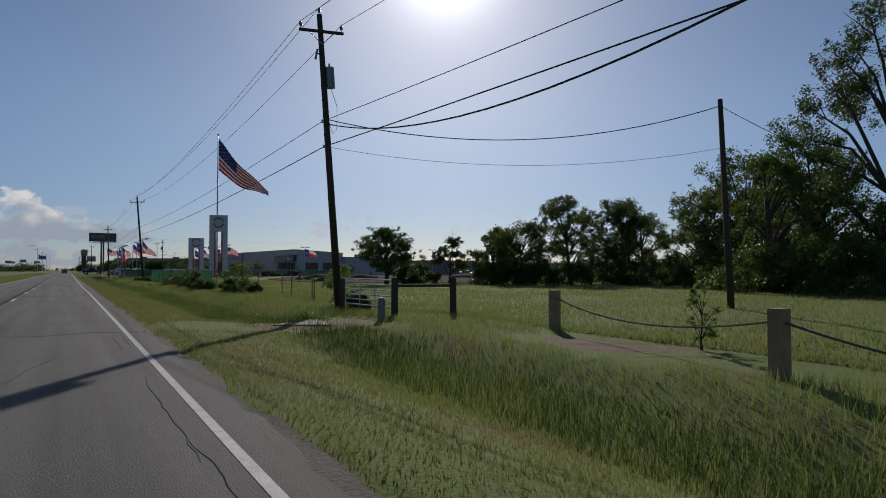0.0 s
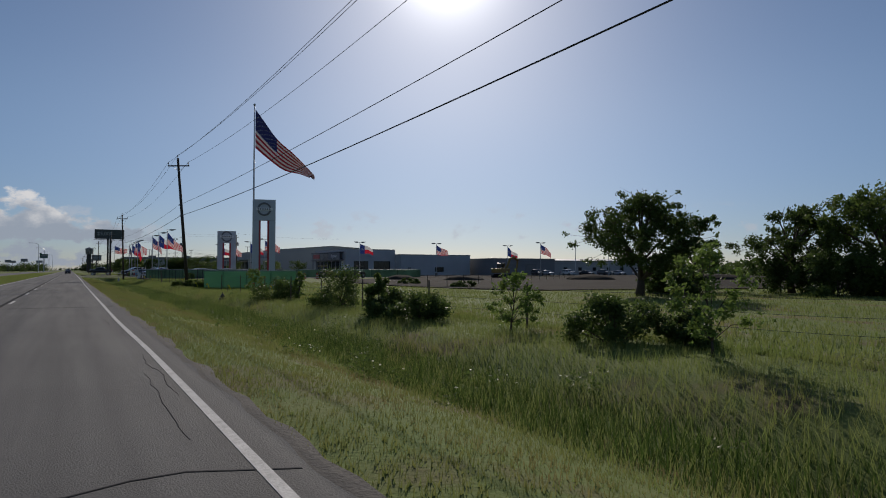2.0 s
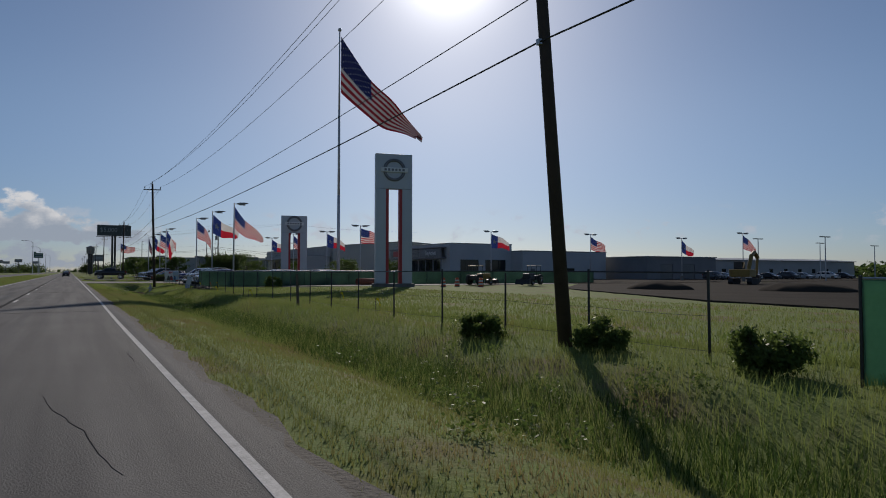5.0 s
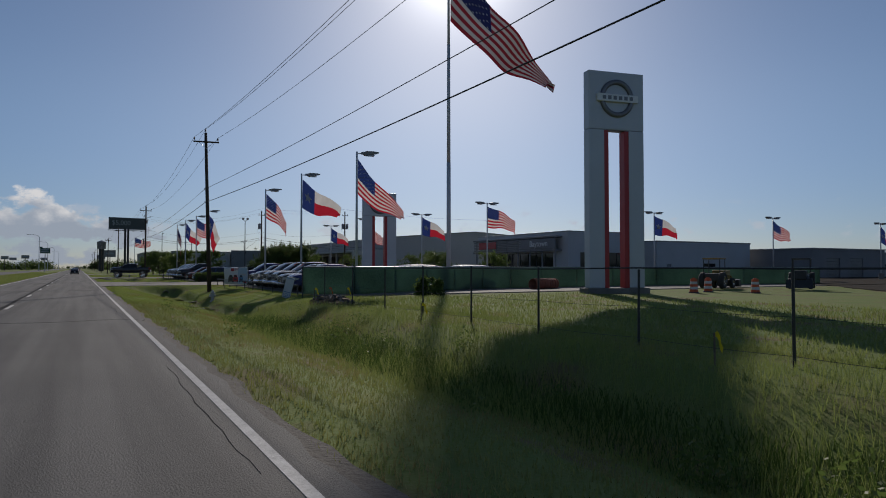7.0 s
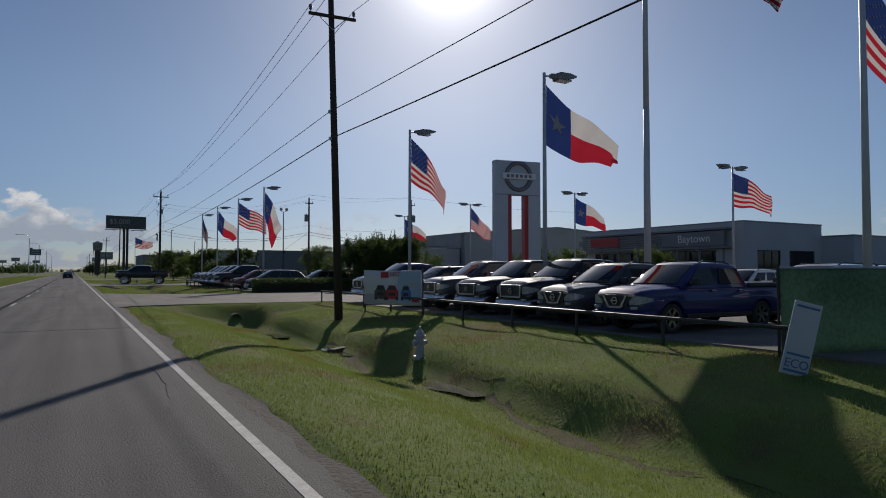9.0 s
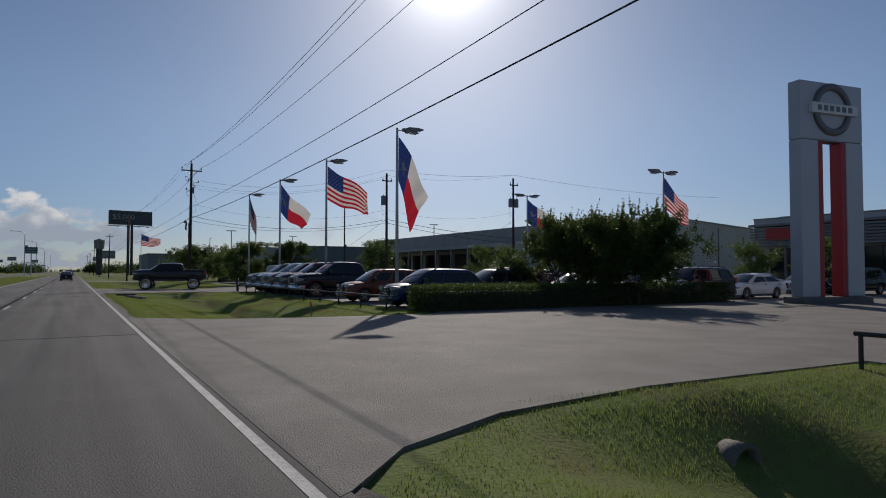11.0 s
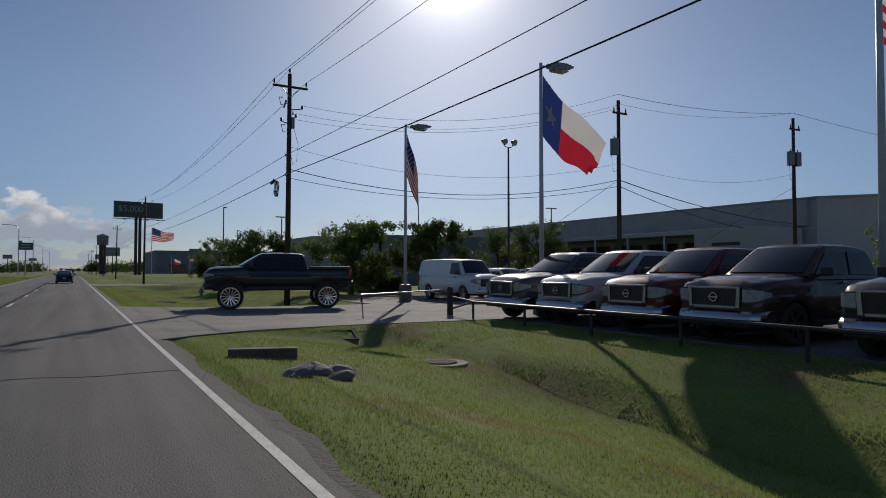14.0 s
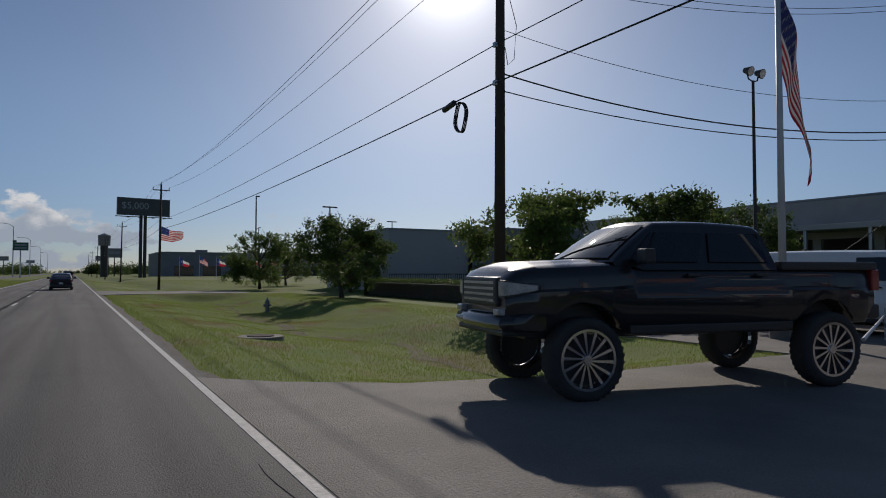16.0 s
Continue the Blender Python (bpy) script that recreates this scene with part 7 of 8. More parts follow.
part("ribbon", box(bmesh.new(), 0.26, 0.34, 0.98, 1.01, 0.86, 1.04, 0.008), BANNER_RED, t)

# ================= hydrants, signs, boards =================


def hydrant(x, y, mat=HYDRANT, label="pale grey fire hydrant standing in the grass", top=9.0):
    t = thing("fire_hydrant", (x, y, min(land(x, y) - 0.05, top - 0.87)), label, "hydrant", "hydrants")
    bm = rod(bmesh.new(), (0, 0, 0), (0, 0, 0.1), 0.17, 0.17, 16)
    rod(bm, (0, 0, 0.1), (0, 0, 0.58), 0.115, 0.105, 16)
    rod(bm, (0, 0, 0.58), (0, 0, 0.64), 0.15, 0.15, 16)
    part("barrel", bm, mat, t)
    bm = rod(bmesh.new(), (0, 0, 0.64), (0, 0, 0.74), 0.13, 0.09, 16)
    rod(bm, (0, 0, 0.74), (0, 0, 0.8), 0.085, 0.03, 16)
    rod(bm, (0, 0, 0.8), (0, 0, 0.87), 0.03, 0.03, 6)
    part("bonnet", bm, mat, t)
    for v, r in (((-0.2, 0, 0), 0.075), ((0.2, 0, 0), 0.055), ((0, -0.2, 0), 0.055)):
        part("nozzle", rod(bmesh.new(), (v[0] * 0.4, v[1] * 0.4, 0.45), (v[0], v[1], 0.45), r, r * 1.08, 12), mat, t)


hydrant(8.52, 83.75, DARK_STEEL, "dark grey fire hydrant standing in tall grass", 0.1)
hydrant(8.0, 178.35, top=0.1)
hydrant(9.3, 282.4, SIGN_GREY, "dark fire hydrant on the mown lawn")

# banner board with the cars on it
t = thing("banner", Matrix.Translation((10.7, 188.6, 0.0)) @ pose(0, 0, 0, 0, 0, -64), "white printed banner with cars, tied between posts", "banner")
bw = 3.0
for x in (0, bw):
    part("post", rod(bmesh.new(), (x, 0.04, -0.3), (x, 0.04, 1.68), 0.03, 0.03, 8), DARK_STEEL, t)
bm = bmesh.new()
g = [[bm.verts.new((bw * i / 16, -0.03 + 0.03 * math.sin(5 * i / 16 + j), 0.2 + 1.4 * j / 6 - 0.03 * math.sin(math.pi * i / 16))) for j in range(7)] for i in range(17)]
for i in range(16):
    for j in range(6):
        bm.faces.new((g[i][j], g[i + 1][j], g[i + 1][j + 1], g[i][j + 1])).smooth = True
part("sheet", bm, BANNER, t).modifiers.new("thick", "SOLIDIFY").thickness = 0.01
part("red_mark", box(bmesh.new(), 0.95, 1.35, -0.085, -0.075, 1.28, 1.52), BANNER_RED, t)
lettering("BEST", 0.24, Matrix.Translation((1.7, -0.085, 1.42)) @ pose(0, 0, 0, 90, 0, 0), BANNER_RED, t, depth=0.004)
for x, w, mat in ((0.62, 0.62, WOOD_GREY), (1.2, 0.66, BANNER_RED), (2.0, 0.5, BANNER_BLUE)):
    bm = prism(bmesh.new(), [(x, 0.42), (x + w, 0.42), (x + w * 1.02, 0.72), (x + w * 0.9, 0.8), (x + w * 0.76, 0.98), (x + w * 0.26, 0.98), (x + w * 0.1, 0.8), (x - w * 0.02, 0.72)], "y", -0.085, -0.08)
    car = part("car_picture", bm, mat, t)
    part("window_print", prism(bmesh.new(), [(x + w * 0.16, 0.8), (x + w * 0.84, 0.8), (x + w * 0.72, 0.94), (x + w * 0.29, 0.94)], "y", -0.088, -0.0855), TRIM, car)
    part("grille_print", box(bmesh.new(), x + w * 0.24, x + w * 0.76, -0.088, -0.0855, 0.56, 0.68), TRIM, car)
    for q in (0.02, 0.82):
        part("tyre_print", box(bmesh.new(), x + w * q, x + w * (q + 0.17), -0.088, -0.0855, 0.38, 0.5), TRIM, car)
part("pale_blue_print", box(bmesh.new(), 1.85, 2.96, -0.079, -0.072, 0.24, 1.55), BANNER_PALE, t)
part("ground_print", box(bmesh.new(), 0.05, 1.84, -0.079, -0.072, 0.24, 0.62), BANNER_GREY, t)
part("skyline_print", box(bmesh.new(), 2.1, 2.85, -0.084, -0.08, 0.92, 1.08), BANNER_GREY, t)
part("red_emblem", box(bmesh.new(), 2.55, 2.9, -0.084, -0.08, 0.32, 0.52), BANNER_RED, t)
# leaning pale board with the word ECO
t = thing("sign_board", Matrix.Translation((10.6, 169.75, land(10.6, 169.75) - 0.03)) @ pose(0, 0, 0, 0, 14, -28), "pale leaning feather sign lettered in blue", "sign")
part("board", box(bmesh.new(), -0.24, 0.24, -0.02, 0.02, 0.05, 1.3, 0.01), PANEL, t)
lettering("ECO", 0.21, Matrix.Translation((0, -0.03, 0.24)) @ pose(0, 0, 0, 90, 0, 0), BANNER_BLUE, t, depth=0.004)
for z in (0.1, 0.38, 1.2):
    part("text_bar", box(bmesh.new(), -0.2, 0.2, -0.026, -0.021, z, z + 0.04), BANNER_BLUE, t)
part("stake", rod(bmesh.new(), (0, 0.03, -0.2), (0, 0.03, 1.2), 0.012, 0.012, 6), DARK_STEEL, t)

# rubble heap, stakes and ribbons at the end of the field
rs = random.Random(77)
t = thing("rubble_heap", (10.9, 162.6, land(10.9, 162.6)), "heap of broken dark concrete and soil", "rubble")
bm = bmesh.new()
bmesh.ops.create_icosphere(bm, subdivisions=4, radius=1.0, matrix=Matrix.Translation((0, 0, -0.1)) @ Matrix.Diagonal((1.1, 1.6, 0.42, 1)))
for v in bm.verts:
    v.co += v.co.normalized() * 0.2 * noise.noise(v.co * 3) + Vector((0, 0, 0.08 * noise.noise(v.co * 9)))
part("mound", bm, DIRT, t)
for i in range(150):
    a, d = rs.uniform(0, math.tau), rs.random() ** 0.6
    bm = bmesh.new()
    sz = rs.uniform(0.04, 0.12)
    bmesh.ops.create_cube(bm, size=1, matrix=pose(1.1 * d * math.cos(a), 1.5 * d * math.sin(a), 0.34 * (1 - d * d) + 0.03, rs.uniform(0, 90), rs.uniform(0, 90), rs.uniform(0, 90)) @ Matrix.Diagonal((sz * 1.5, sz, sz * 0.5, 1)))
    for v in bm.verts:
        v.co += Vector((rs.uniform(-1, 1), rs.uniform(-1, 1), rs.uniform(-1, 1))) * sz * 0.15
    part("lump", bm, SHOULDER if i % 3 else CONCRETE, t)
for k, (x, y, mat) in enumerate(((12.3, 167.0, ORANGE), (11.2, 166.2, YELLOW), (12.6, 165.0, YELLOW), (13.8, 98.0, ORANGE), (9.6, 101.4, YELLOW), (9.9, 97.6, YELLOW), (14.2, 76.0, YELLOW), (9.8, 139.5, YELLOW), (9.9, 151.0, YELLOW), (11.6, 124.0, YELLOW), (13.0, 132.0, YELLOW), (12.6, 87.8, YELLOW), (10.2, 90.6, YELLOW))):
    zb = land(x, y)
    t = thing("survey_stake", (x, y, zb), ("orange" if mat is ORANGE else "yellow") + " ribbon tied to a thin survey stake", "stake", "survey stakes")
    part("stake", box(bmesh.new(), -0.015, 0.015, -0.01, 0.01, -0.1, 0.62), WOOD_GREY, t)
    bm = bmesh.new()
    pts = [(0.0, 0.0), (0.1, 0.03), (0.17, -0.05), (0.2, -0.2), (0.25, -0.28)]
    up = [bm.verts.new((a, 0.02 * math.sin(9 * a), 0.62 + b)) for a, b in pts]
    dn = [bm.verts.new((a - 0.02, 0.02 * math.sin(9 * a) + 0.01, 0.52 + b)) for a, b in pts]
    for i in range(4):
        bm.faces.new((up[i], up[i + 1], dn[i + 1], dn[i]))
    part("ribbon", bm, mat, t).modifiers.new("thick", "SOLIDIFY").thickness = 0.003
# timber and stones by the drive
for k, (x, y, l, rz) in enumerate(((3.15, 237.9, 1.25, -18), (7.55, 183.2, 0.9, 35))):
    t = thing("timber_offcut", Matrix.Translation((x, y, land(x, y))) @ pose(0, 0, 0, 0, 0, rz), "weathered timber lying in the grass", "timber", "timber offcuts")
    part("beam", box(bmesh.new(), -l / 2, l / 2, -0.13, 0.13, -0.05, 0.17, 0.02), WOOD_GREY, t)
rs = random.Random(31)
for x, y, sz in ((3.1, 235.5, 0.3), (3.45, 235.9, 0.36), (3.75, 235.4, 0.26), (3.6, 236.5, 0.2), (4.0, 236.1, 0.28)):
    bm = bmesh.new()
    bmesh.ops.create_icosphere(bm, subdivisions=2, radius=1.0, matrix=Matrix.Diagonal((sz, sz * 0.7, sz * 0.38, 1)))
    for v in bm.verts:
        v.co += v.co * 0.35 * noise.noise(v.co * 4 + Vector((x * 7, y, 0)))
    solo("broken_concrete", bm, CONCRETE, "lump of broken grey concrete in the grass", "rubble", "broken concrete", m=pose(x, y, land(x, y) + sz * 0.1, 0, rs.uniform(-12, 12), rs.uniform(0, 180)))
# culvert mouths at the drives
for x, y, face in ((6.9, 195.6, -1), (6.9, 214.2, 1), (8.2, 256.4, 1)):
    t = thing("culvert", (x, y, -1.05), "dark concrete culvert pipe mouth under the drive", "culvert", "culverts")
    bm = bmesh.new()
    loft(bm, [[(r * math.cos(a), yy, 0.3 + r * math.sin(a)) for r, yy in ((0.28, 0), (0.28, face * 0.3), (0.22, face * 0.3), (0.22, 0))] for a in [math.tau * i / 28 for i in range(29)]], False)
    part("pipe", bm, CONCRETE, t, smooth=True)
    # black disc stands in for the shaded inside of the pipe
    part("dark_end", rod(bmesh.new(), (0, -face * 0.05, 0.3), (0, face * 0.02, 0.3), 0.25, 0.25, 20), TRIM, t)

# sloping dark inlet in the ditch beside the second drive
t = thing("drain_inlet", pose(6.5, 242.75, land(6.5, 242.75) - 0.055, 18, 0, -8) @ Matrix.Diagonal((0.62, 0.66, 1, 1)), "dark concrete-rimmed drain inlet sunk in the grass", "drain")
bm = bmesh.new()
for x0, x1, y0, y1 in ((-0.72, 0.72, 0.42, 0.54), (-0.72, 0.72, -0.54, -0.42), (-0.72, -0.6, -0.42, 0.42), (0.6, 0.72, -0.42, 0.42)):
    box(bm, x0, x1, y0, y1, -0.3, 0.05, 0.012)
part("rim", bm, SHOULDER, t)
# black plate puts the shade of the open shaft into its colour
part("dark_recess_plate", box(bmesh.new(), -0.6, 0.6, -0.42, 0.42, -0.3, -0.2), TRIM, t)
solo("drain_slab", box(bmesh.new(), -0.75, 0.75, -0.28, 0.28, -0.12, 0.05, 0.015), CONCRETE, "flat concrete drain slab in the mown grass", "slab", m=pose(6.85, 213.45, land(6.85, 213.45) - 0.03, 0, 0, -30))
# fibre marker in front of the cars
t = thing("marker_post", (8.15, 215.0, land(8.15, 215.0)), "slim grey utility marker post with an orange cap", "post")
part("shaft", rod(bmesh.new(), (0, 0, -0.1), (-0.06, 0.05, 0.95), 0.022, 0.022, 8), SIGN_GREY, t)
part("cap", rod(bmesh.new(), (-0.06, 0.05, 0.95), (-0.066, 0.055, 1.12), 0.045, 0.03, 8), ORANGE, t)

# neighbour's shed and dark fence behind the trees
t = thing("storage_building", (0, 0, 0), "plain pale flat-roofed storage building behind the trees", "building")
part("front_wall", box(bmesh.new(), 24.6, 33.0, 300.0, 300.3, -0.14, 5.4), WALL_WHITE, t)
part("dark_front", box(bmesh.new(), 33.003, 50.0, 299.0, 299.3, -0.14, 5.9), WALL_DARK, t)
part("side_wall", box(bmesh.new(), 24.6, 24.9, 300.3, 316, -0.14, 5.4), WALL_WHITE, t)
part("end_wall", box(bmesh.new(), 49.7, 50.0, 299.3, 316, -0.14, 5.9), WALL_DARK, t)
part("rear_wall", box(bmesh.new(), 24.9, 49.7, 315.7, 316, -0.14, 5.4), WALL_WHITE, t)
part("roof", box(bmesh.new(), 24.5, 49.6, 299.9, 316.1, 5.4, 5.55), ROOF_METAL, t)
t = thing("picket_fence", (0, 0, 0), "dark steel picket fence beside the shed", "fence")
for i in range(60):
    part("picket", box(bmesh.new(), 21 + i * 0.2, 21.04 + i * 0.2, 292.0, 292.04, -0.12, 1.5), DARK_STEEL, t)
for z in (0.15, 1.35):
    part("rail", box(bmesh.new(), 21, 33, 292.045, 292.09, z, z + 0.05), DARK_STEEL, t)

# flood light pole and small lamps beyond
for x, y, h in ((29.4, 267.2, 11.7),):
    t = thing("floodlight_pole", (x, y, -0.1), "slim dark pole with two round floodlights", "street lamp")
    part("pole", rod(bmesh.new(), (0, 0, 0), (0, 0, h - 0.5), 0.1, 0.07, 10), DARK_STEEL, t)
    part("yoke", tube(bmesh.new(), [(-0.45, 0, h - 0.1), (-0.35, 0, h - 0.45), (0, 0, h - 0.55), (0.35, 0, h - 0.45), (0.45, 0, h - 0.1)], 0.035, 8), DARK_STEEL, t)
    for s in (-1, 1):
        bm = rod(bmesh.new(), (s * 0.45, 0.15, h), (s * 0.45, -0.22, h - 0.15), 0.12, 0.25, 16)
        lamp = part("floodlight", bm, DARK_STEEL, t)
        part("lens", rod(bmesh.new(), (s * 0.45, -0.225, h - 0.152), (s * 0.45, -0.235, h - 0.156), 0.22, 0.22, 16), LAMP_CLEAR, lamp)
    part("junction_box", box(bmesh.new(), -0.05, 0.25, -0.12, 0.05, 4.6, 4.95, 0.02), DARK_STEEL, t)
for x, y, h, two in ((20.5, 331.5, 11.4, False), (27, 322, 9.5, True), (46, 345, 10, True), (34, 385, 11, False), (60, 300, 10.5, True)):
    t = thing("yard_lamp", (x, y, -0.1), "slim dark yard lamp beyond the trees", "street lamp", "yard lamps")
    part("pole", rod(bmesh.new(), (0, 0, 0), (0, 0, h), 0.11, 0.08, 8), DARK_STEEL, t)
    part("lamp_head", box(bmesh.new(), -0.9 if two else -0.05, 0.9 if two else 0.45, -0.15, 0.15, h - 0.05, h + 0.1, 0.03), DARK_STEEL, t)

# billboard
t = thing("billboard", pose(12.3, 477.3, 0, 0, 0, 9), "big dark roadside billboard on steel columns", "billboard")
part("panel", box(bmesh.new(), 0, 16.0, 0, 1.0, 19.9, 25.5, 0.05), BOARD_DARK, t)
part("catwalk", box(bmesh.new(), -0.6, 16.4, -1.0, -0.05, 19.3, 19.5), DARK_STEEL, t)
for x in (7.2, 8.5):
    part("column", rod(bmesh.new(), (x, 0.5, -0.1), (x, 0.5, 19.9), 0.55, 0.5, 16), DARK_STEEL, t)
for x in (2.5, 6, 10, 13.5):
    part("spot_lamp", box(bmesh.new(), x, x + 0.8, -1.6, -1.2, 19.0, 19.4, 0.05), DARK_STEEL, t)
lettering("$5,000", 3.0, Matrix.Translation((5.3, -0.03, 22.9)) @ pose(0, 0, 0, 90, 0, 0), LETTER_DIM, t, depth=0.02)
# tank tower, retail block and roadside signs in the distance
t = thing("water_tower", (10.4, 517, -0.1), "small dark water tower on a stem", "tower")
part("tank", rod(bmesh.new(), (0, 0, 11.5), (0, 0, 15.2), 2.0, 2.2, 20), SIGN_GREY, t)
part("roof", rod(bmesh.new(), (0, 0, 15.2), (0, 0, 16.0), 2.2, 0.3, 20), SIGN_GREY, t)
part("stem", rod(bmesh.new(), (0, 0, 0), (0, 0, 11.5), 1.3, 1.3, 14), DARK_STEEL, t)
t = thing("retail_building", (0, 0, 0), "long low dark retail building in the distance", "building")
bm = bmesh.new()
wall_with_openings(bm, "y", 560, 0.5, 34, 150, -0.1, 10.5, [(40 + 12 * i, 48 + 12 * i, 0, 4.5) for i in range(9)])
part("front_wall", bm, WALL_DARK, t)
part("side_wall", box(bmesh.new(), 34, 34.5, 560.5, 610, -0.1, 10.5), WALL_DARK, t)
part("end_wall", box(bmesh.new(), 149.5, 150, 560.5, 610, -0.1, 10.5), WALL_DARK, t)
part("rear_wall", box(bmesh.new(), 34.5, 149.5, 609.5, 610, -0.1, 10.5), WALL_DARK, t)
part("roof", box(bmesh.new(), 33.7, 150.3, 559.7, 610.3, 10.5, 10.8), ROOF_METAL, t)
for i in range(9):
    glazing(t, "y", 560.25, 40 + 12 * i, 48 + 12 * i, 0, 4.5, 4)
for i in range(4):
    part("roof_unit", box(bmesh.new(), 50 + 24 * i, 55 + 24 * i, 566, 569, 10.8, 12.0, 0.05), SIGN_GREY, t)
for k, (x, y, h, w, ph, mat) in enumerate(((16, 560, 12, 6, 4, WALL_DARK), (13, 620, 10, 5, 2.5, SIGN_GREY), (20, 700, 14, 7, 3, WALL_DARK), (-34, 700, 11, 5, 2.5, WALL_DARK), (-40, 620, 9, 4, 2, WALL_DARK), (-46, 760, 10, 5, 2, SIGN_GREY), (-30, 900, 12, 6, 2.5, WALL_DARK))):
    t = thing("pole_sign", (x, y, -0.1), "dark roadside business sign on a pole", "sign", "far pole signs")
    part("pole", rod(bmesh.new(), (0, 0, 0), (0, 0, h - ph), 0.25, 0.2, 8), DARK_STEEL, t)
    part("panel", box(bmesh.new(), -w / 2, w / 2, -0.3, 0.3, h - ph, h, 0.08), mat, t)
    part("text_bar", box(bmesh.new(), -w * 0.35, w * 0.35, -0.33, -0.3, h - ph * 0.6, h - ph * 0.35), LETTER_DIM, t)
t = thing("road_sign", (-13.2, 478, -0.1), "green road sign on a single steel post", "road sign")
part("post", rod(bmesh.new(), (0, 0, 0), (0, 0, 8.3), 0.2, 0.18, 10), STEEL, t)
part("panel", box(bmesh.new(), -2.0, 2.0, -0.2, -0.1, 8.2, 10.6, 0.05), SIGN_GREEN, t)
part("exit_tab", box(bmesh.new(), -2.0, -1.0, -0.2, -0.1, 10.63, 11.2, 0.03), SIGN_GREEN, t)
for z in (8.7, 9.6):
    part("text_bar", box(bmesh.new(), -1.5, 1.5, -0.23, -0.2, z, z + 0.45), LETTER_DIM, t)
for x, y, h in ((-16.5, 500, 17.5), (-16.5, 600, 17.5), (-16.5, 720, 17.5), (-16.5, 860, 17.5)):
    t = thing("street_lamp", (x, y, -0.1), "tall grey curved-arm street lamp beside the highway", "street lamp", "highway lamps")
    part("pole", rod(bmesh.new(), (0, 0, 0), (0, 0, h - 1), 0.2, 0.11, 10), STEEL, t)
    part("arm", tube(bmesh.new(), [(0, 0, h - 1.1), (-0.8, 0, h - 0.3), (-2.2, 0, h), (-4.2, 0, h + 0.1)], 0.08, 8), STEEL, t)
    part("lamp_head", box(bmesh.new(), -5.1, -4.1, -0.2, 0.2, h + 0.0, h + 0.2, 0.05), SIGN_GREY, t)
# far flags and flagpole past the drive
for k, (x, y, h, kind) in enumerate(((21.2, 445, 15.0, "stripes"), (30, 470, 6.8, "star"), (36, 470, 7.2, "stripes"), (42, 474, 6.9, "star"), (48, 476, 7.3, "stripes"), (55, 478, 7, "star"), (62, 480, 7.2, "stripes"))):
    t = thing("flagpole", (x, y, -0.1), "slim pale flagpole in the distance", "flagpole", "far flagpoles")
    part("pole", rod(bmesh.new(), (0, 0, 0), (0, 0, h), 0.12, 0.07, 8), POLE_PAINT, t)
    f = thing("flag", (x + 0.1, y, -0.1), "small distant " + ("striped flag with blue canton" if kind == "stripes" else "red, white and blue single-star flag"), "flag", "far flags")
    flag(f, kind, 6.5 if k == 0 else 3.4, 4 if k == 0 else 2.2, 15 if k == 0 else 35, -5, 200 + k, 0.1, h - 0.3)

# ================= construction machines =================
t = thing("excavator", pose(79.5, 155.0, -0.1, 0, 0, 20), "dark yellow tracked excavator with raised boom", "excavator")
MACHINE = surf("machine_yellow", (0.3, 0.19, 0.03), (0.2, 0.12, 0.02), 2, 0.5)
for s in (-1, 1):
    bm = prism(bmesh.new(), [(-1.9, 0.35), (-1.6, 0), (1.6, 0), (1.9, 0.35), (1.6, 0.8), (-1.6, 0.8)], "y", s * 1.2 - 0.3, s * 1.2 + 0.3)
    part("track", bm, RUBBER, t)
part("house", box(bmesh.new(), -2.0, 1.2, -1.3, 1.3, 1.0, 2.0, 0.1), MACHINE, t)
cab = part("cab", box(bmesh.new(), 0.0, 1.5, 0.2, 1.3, 2.0, 3.1, 0.12), TRIM, t)
part("cab_glass", box(bmesh.new(), 0.1, 1.4, 0.17, 0.195, 2.2, 2.95), GLASS, cab)
part("boom", tube(bmesh.new(), [(1.0, -0.3, 1.6), (2.6, -0.3, 3.9), (4.0, -0.3, 4.4), (5.6, -0.3, 3.7)], 0.28, 8), MACHINE, t)
part("arm", tube(bmesh.new(), [(5.6, -0.3, 3.8), (5.3, -0.3, 2.4), (4.9, -0.3, 1.2)], 0.2, 8), MACHINE, t)
part("bucket", prism(bmesh.new(), [(4.5, 1.2), (5.3, 1.2), (5.5, 0.6), (5.0, 0.15), (4.4, 0.4)], "y", -0.8, 0.2), DARK_STEEL, t)
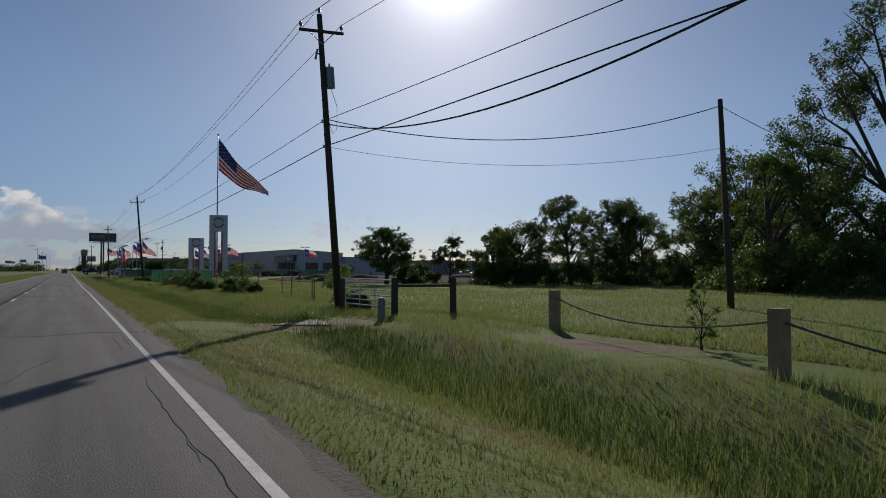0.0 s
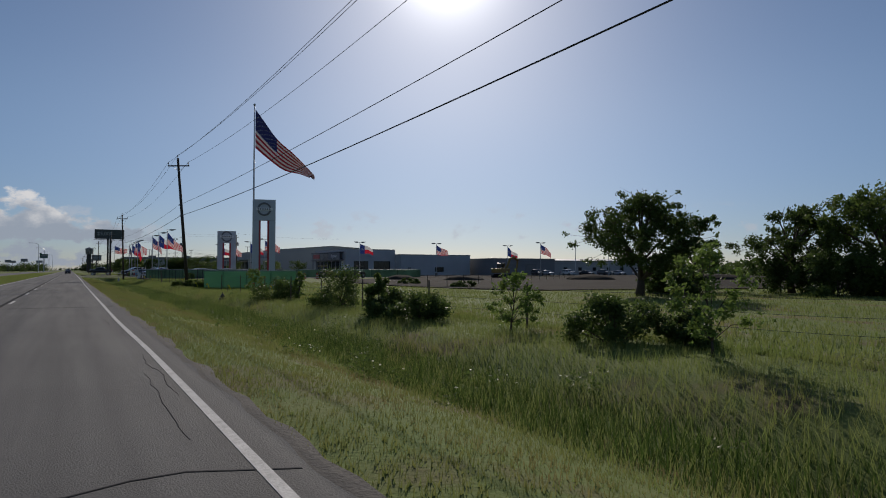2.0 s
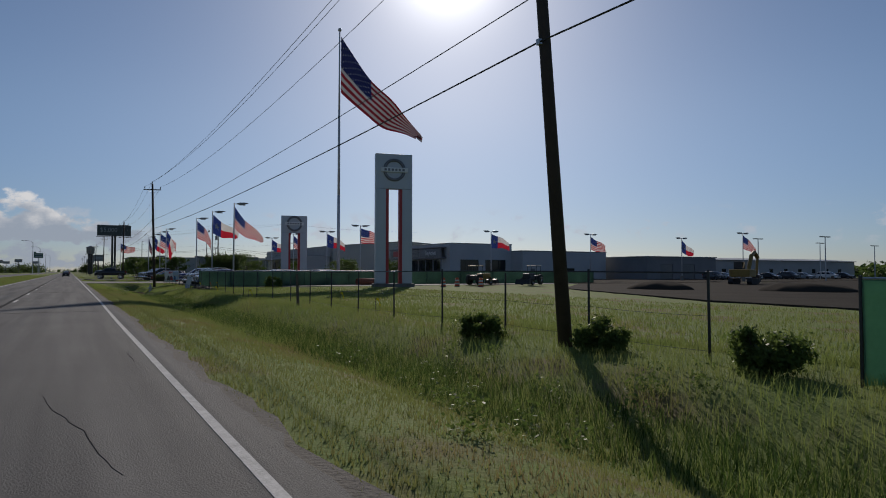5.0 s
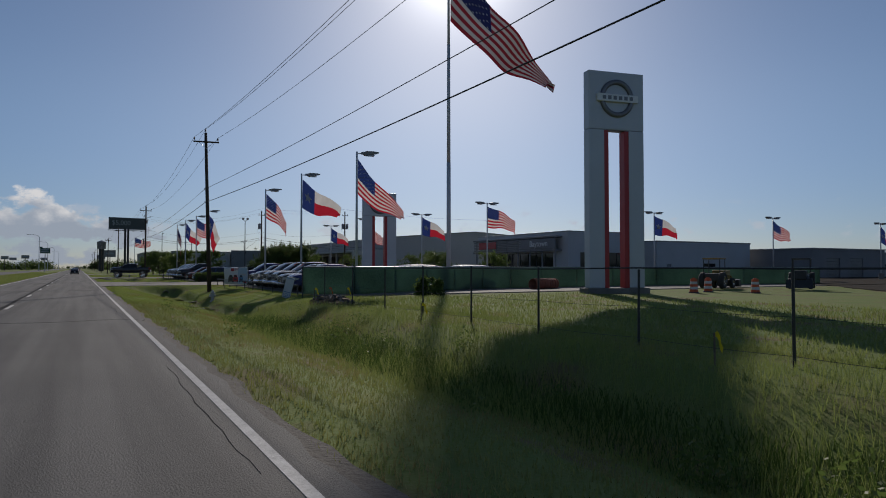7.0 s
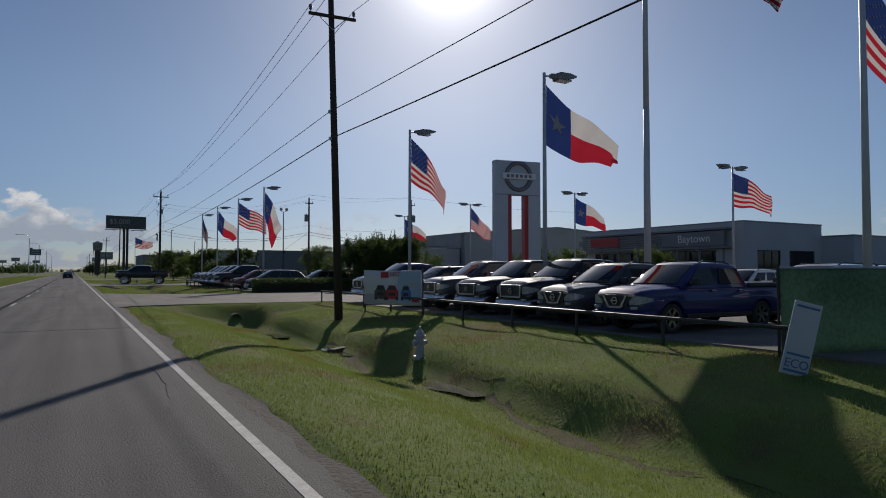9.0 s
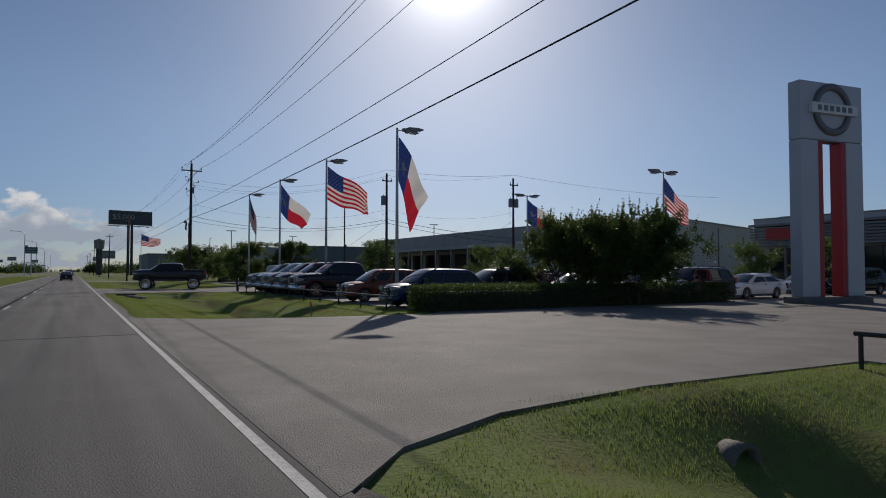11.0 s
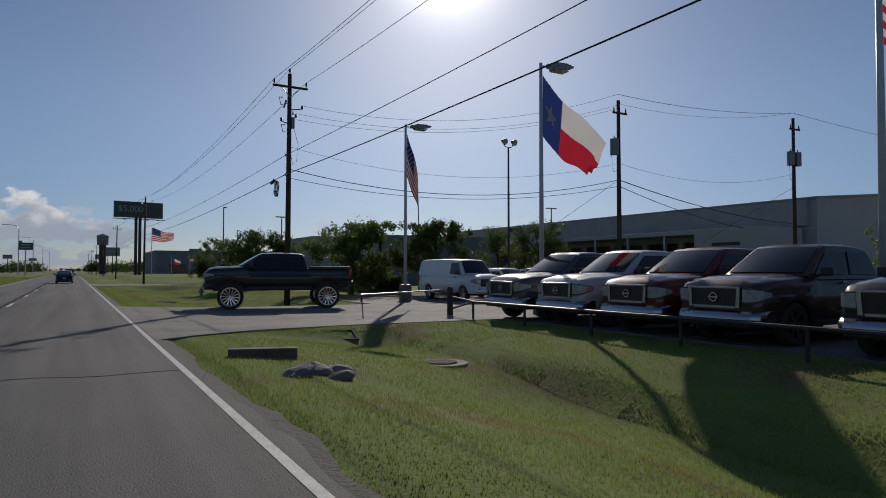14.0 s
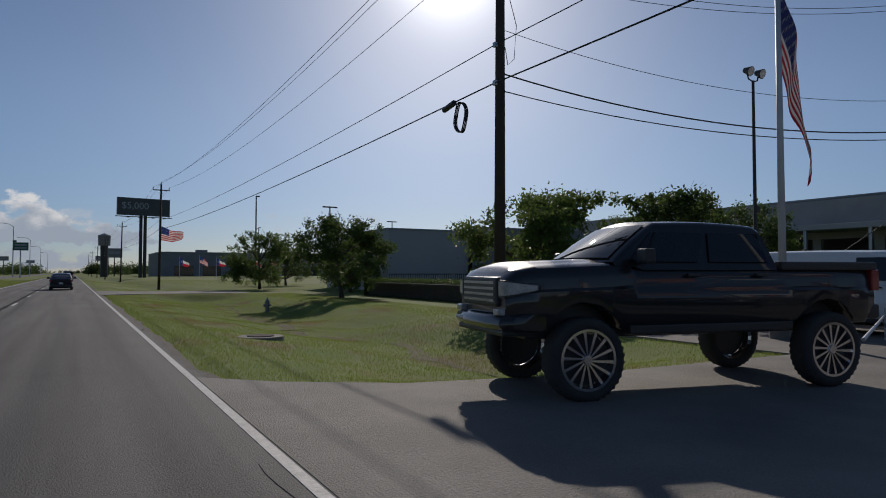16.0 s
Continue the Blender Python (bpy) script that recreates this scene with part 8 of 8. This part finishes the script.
for k, (x, y, mat, rz) in enumerate(((44.8, 167.0, MACHINE, 200), (50.0, 163.4, DARK_STEEL, 30))):
    t = thing("wheel_loader", pose(x, y, -0.08, 0, 0, rz), "small " + ("dark yellow" if k == 0 else "dark grey") + " tractor loader on the works yard", "tractor", "loaders")
    part("hood", box(bmesh.new(), -1.6, 0.2, -0.45, 0.45, 0.7, 1.45, 0.1), mat, t)
    part("roof", box(bmesh.new(), 0.2, 1.6, -0.7, 0.7, 2.3, 2.42, 0.05), mat, t)
    part("seat_box", box(bmesh.new(), 0.2, 1.5, -0.6, 0.6, 0.6, 1.2, 0.08), TRIM, t)
    for px in (0.3, 1.5):
        for s in (-0.62, 0.62):
            part("roof_post", rod(bmesh.new(), (px, s, 1.1), (px, s, 2.3), 0.035, 0.035, 6), TRIM, t)
    for s in (-1, 1):
        wheel_parts(t, 1.2, s * 0.75, 0.65, 0.35, s, 0.55, 6)
        wheel_parts(t, -1.2, s * 0.7, 0.42, 0.28, s, 0.55, 6)
        part("lift_arm", tube(bmesh.new(), [(0.2, s * 0.5, 1.1), (-1.4, s * 0.5, 1.0), (-2.3, s * 0.5, 0.4)], 0.06, 6), mat, t)
    part("bucket", prism(bmesh.new(), [(-2.2, 0.1), (-2.9, 0.1), (-2.6, 0.7), (-2.2, 0.65)], "y", -0.9, 0.9), DARK_STEEL, t)
# ribbed rust-red pipe and traffic drums before the screen
t = thing("steel_pipe", pose(30.6, 172.6, -0.12, 0, 0, 12), "rust-red ribbed steel pipe lying in the works yard", "pipe")
bm = bmesh.new()
ring = [math.tau * i / 24 for i in range(25)]
loft(bm, [[(x, 0.42 * math.cos(a), 0.42 + 0.42 * math.sin(a)) for x in (0, 2.7)] + [(x, 0.38 * math.cos(a), 0.42 + 0.38 * math.sin(a)) for x in (2.7, 0)] for a in ring], False)
part("shell", bm, RUST_RED, t, smooth=True)
for i in range(9):
    bm = bmesh.new()
    loft(bm, [[(0.12 + i * 0.3 + q, r * math.cos(a), 0.42 + r * math.sin(a)) for q, r in ((0, 0.418), (0.02, 0.45), (0.08, 0.45), (0.1, 0.418))] for a in ring], False)
    part("rib", bm, RUST_RED, t, smooth=True)
for x, y in ((39.4, 163.6), (37.2, 163.0), (41.0, 161.0)):
    t = thing("traffic_drum", (x, y, land(x, y)), "orange and white banded plastic traffic drum", "traffic drum", "traffic drums")
    part("foot", rod(bmesh.new(), (0, 0, 0), (0, 0, 0.08), 0.36, 0.33, 18), TRIM, t)
    for q in range(5):
        part("band", rod(bmesh.new(), (0, 0, 0.08 + 0.18 * q), (0, 0, 0.26 + 0.18 * q), 0.29 - 0.015 * q, 0.275 - 0.015 * q, 18), PLASTIC_WHITE if q % 2 else ORANGE, t)
    part("grip", rod(bmesh.new(), (0, 0, 0.98), (0, 0, 1.06), 0.12, 0.1, 12), ORANGE, t)
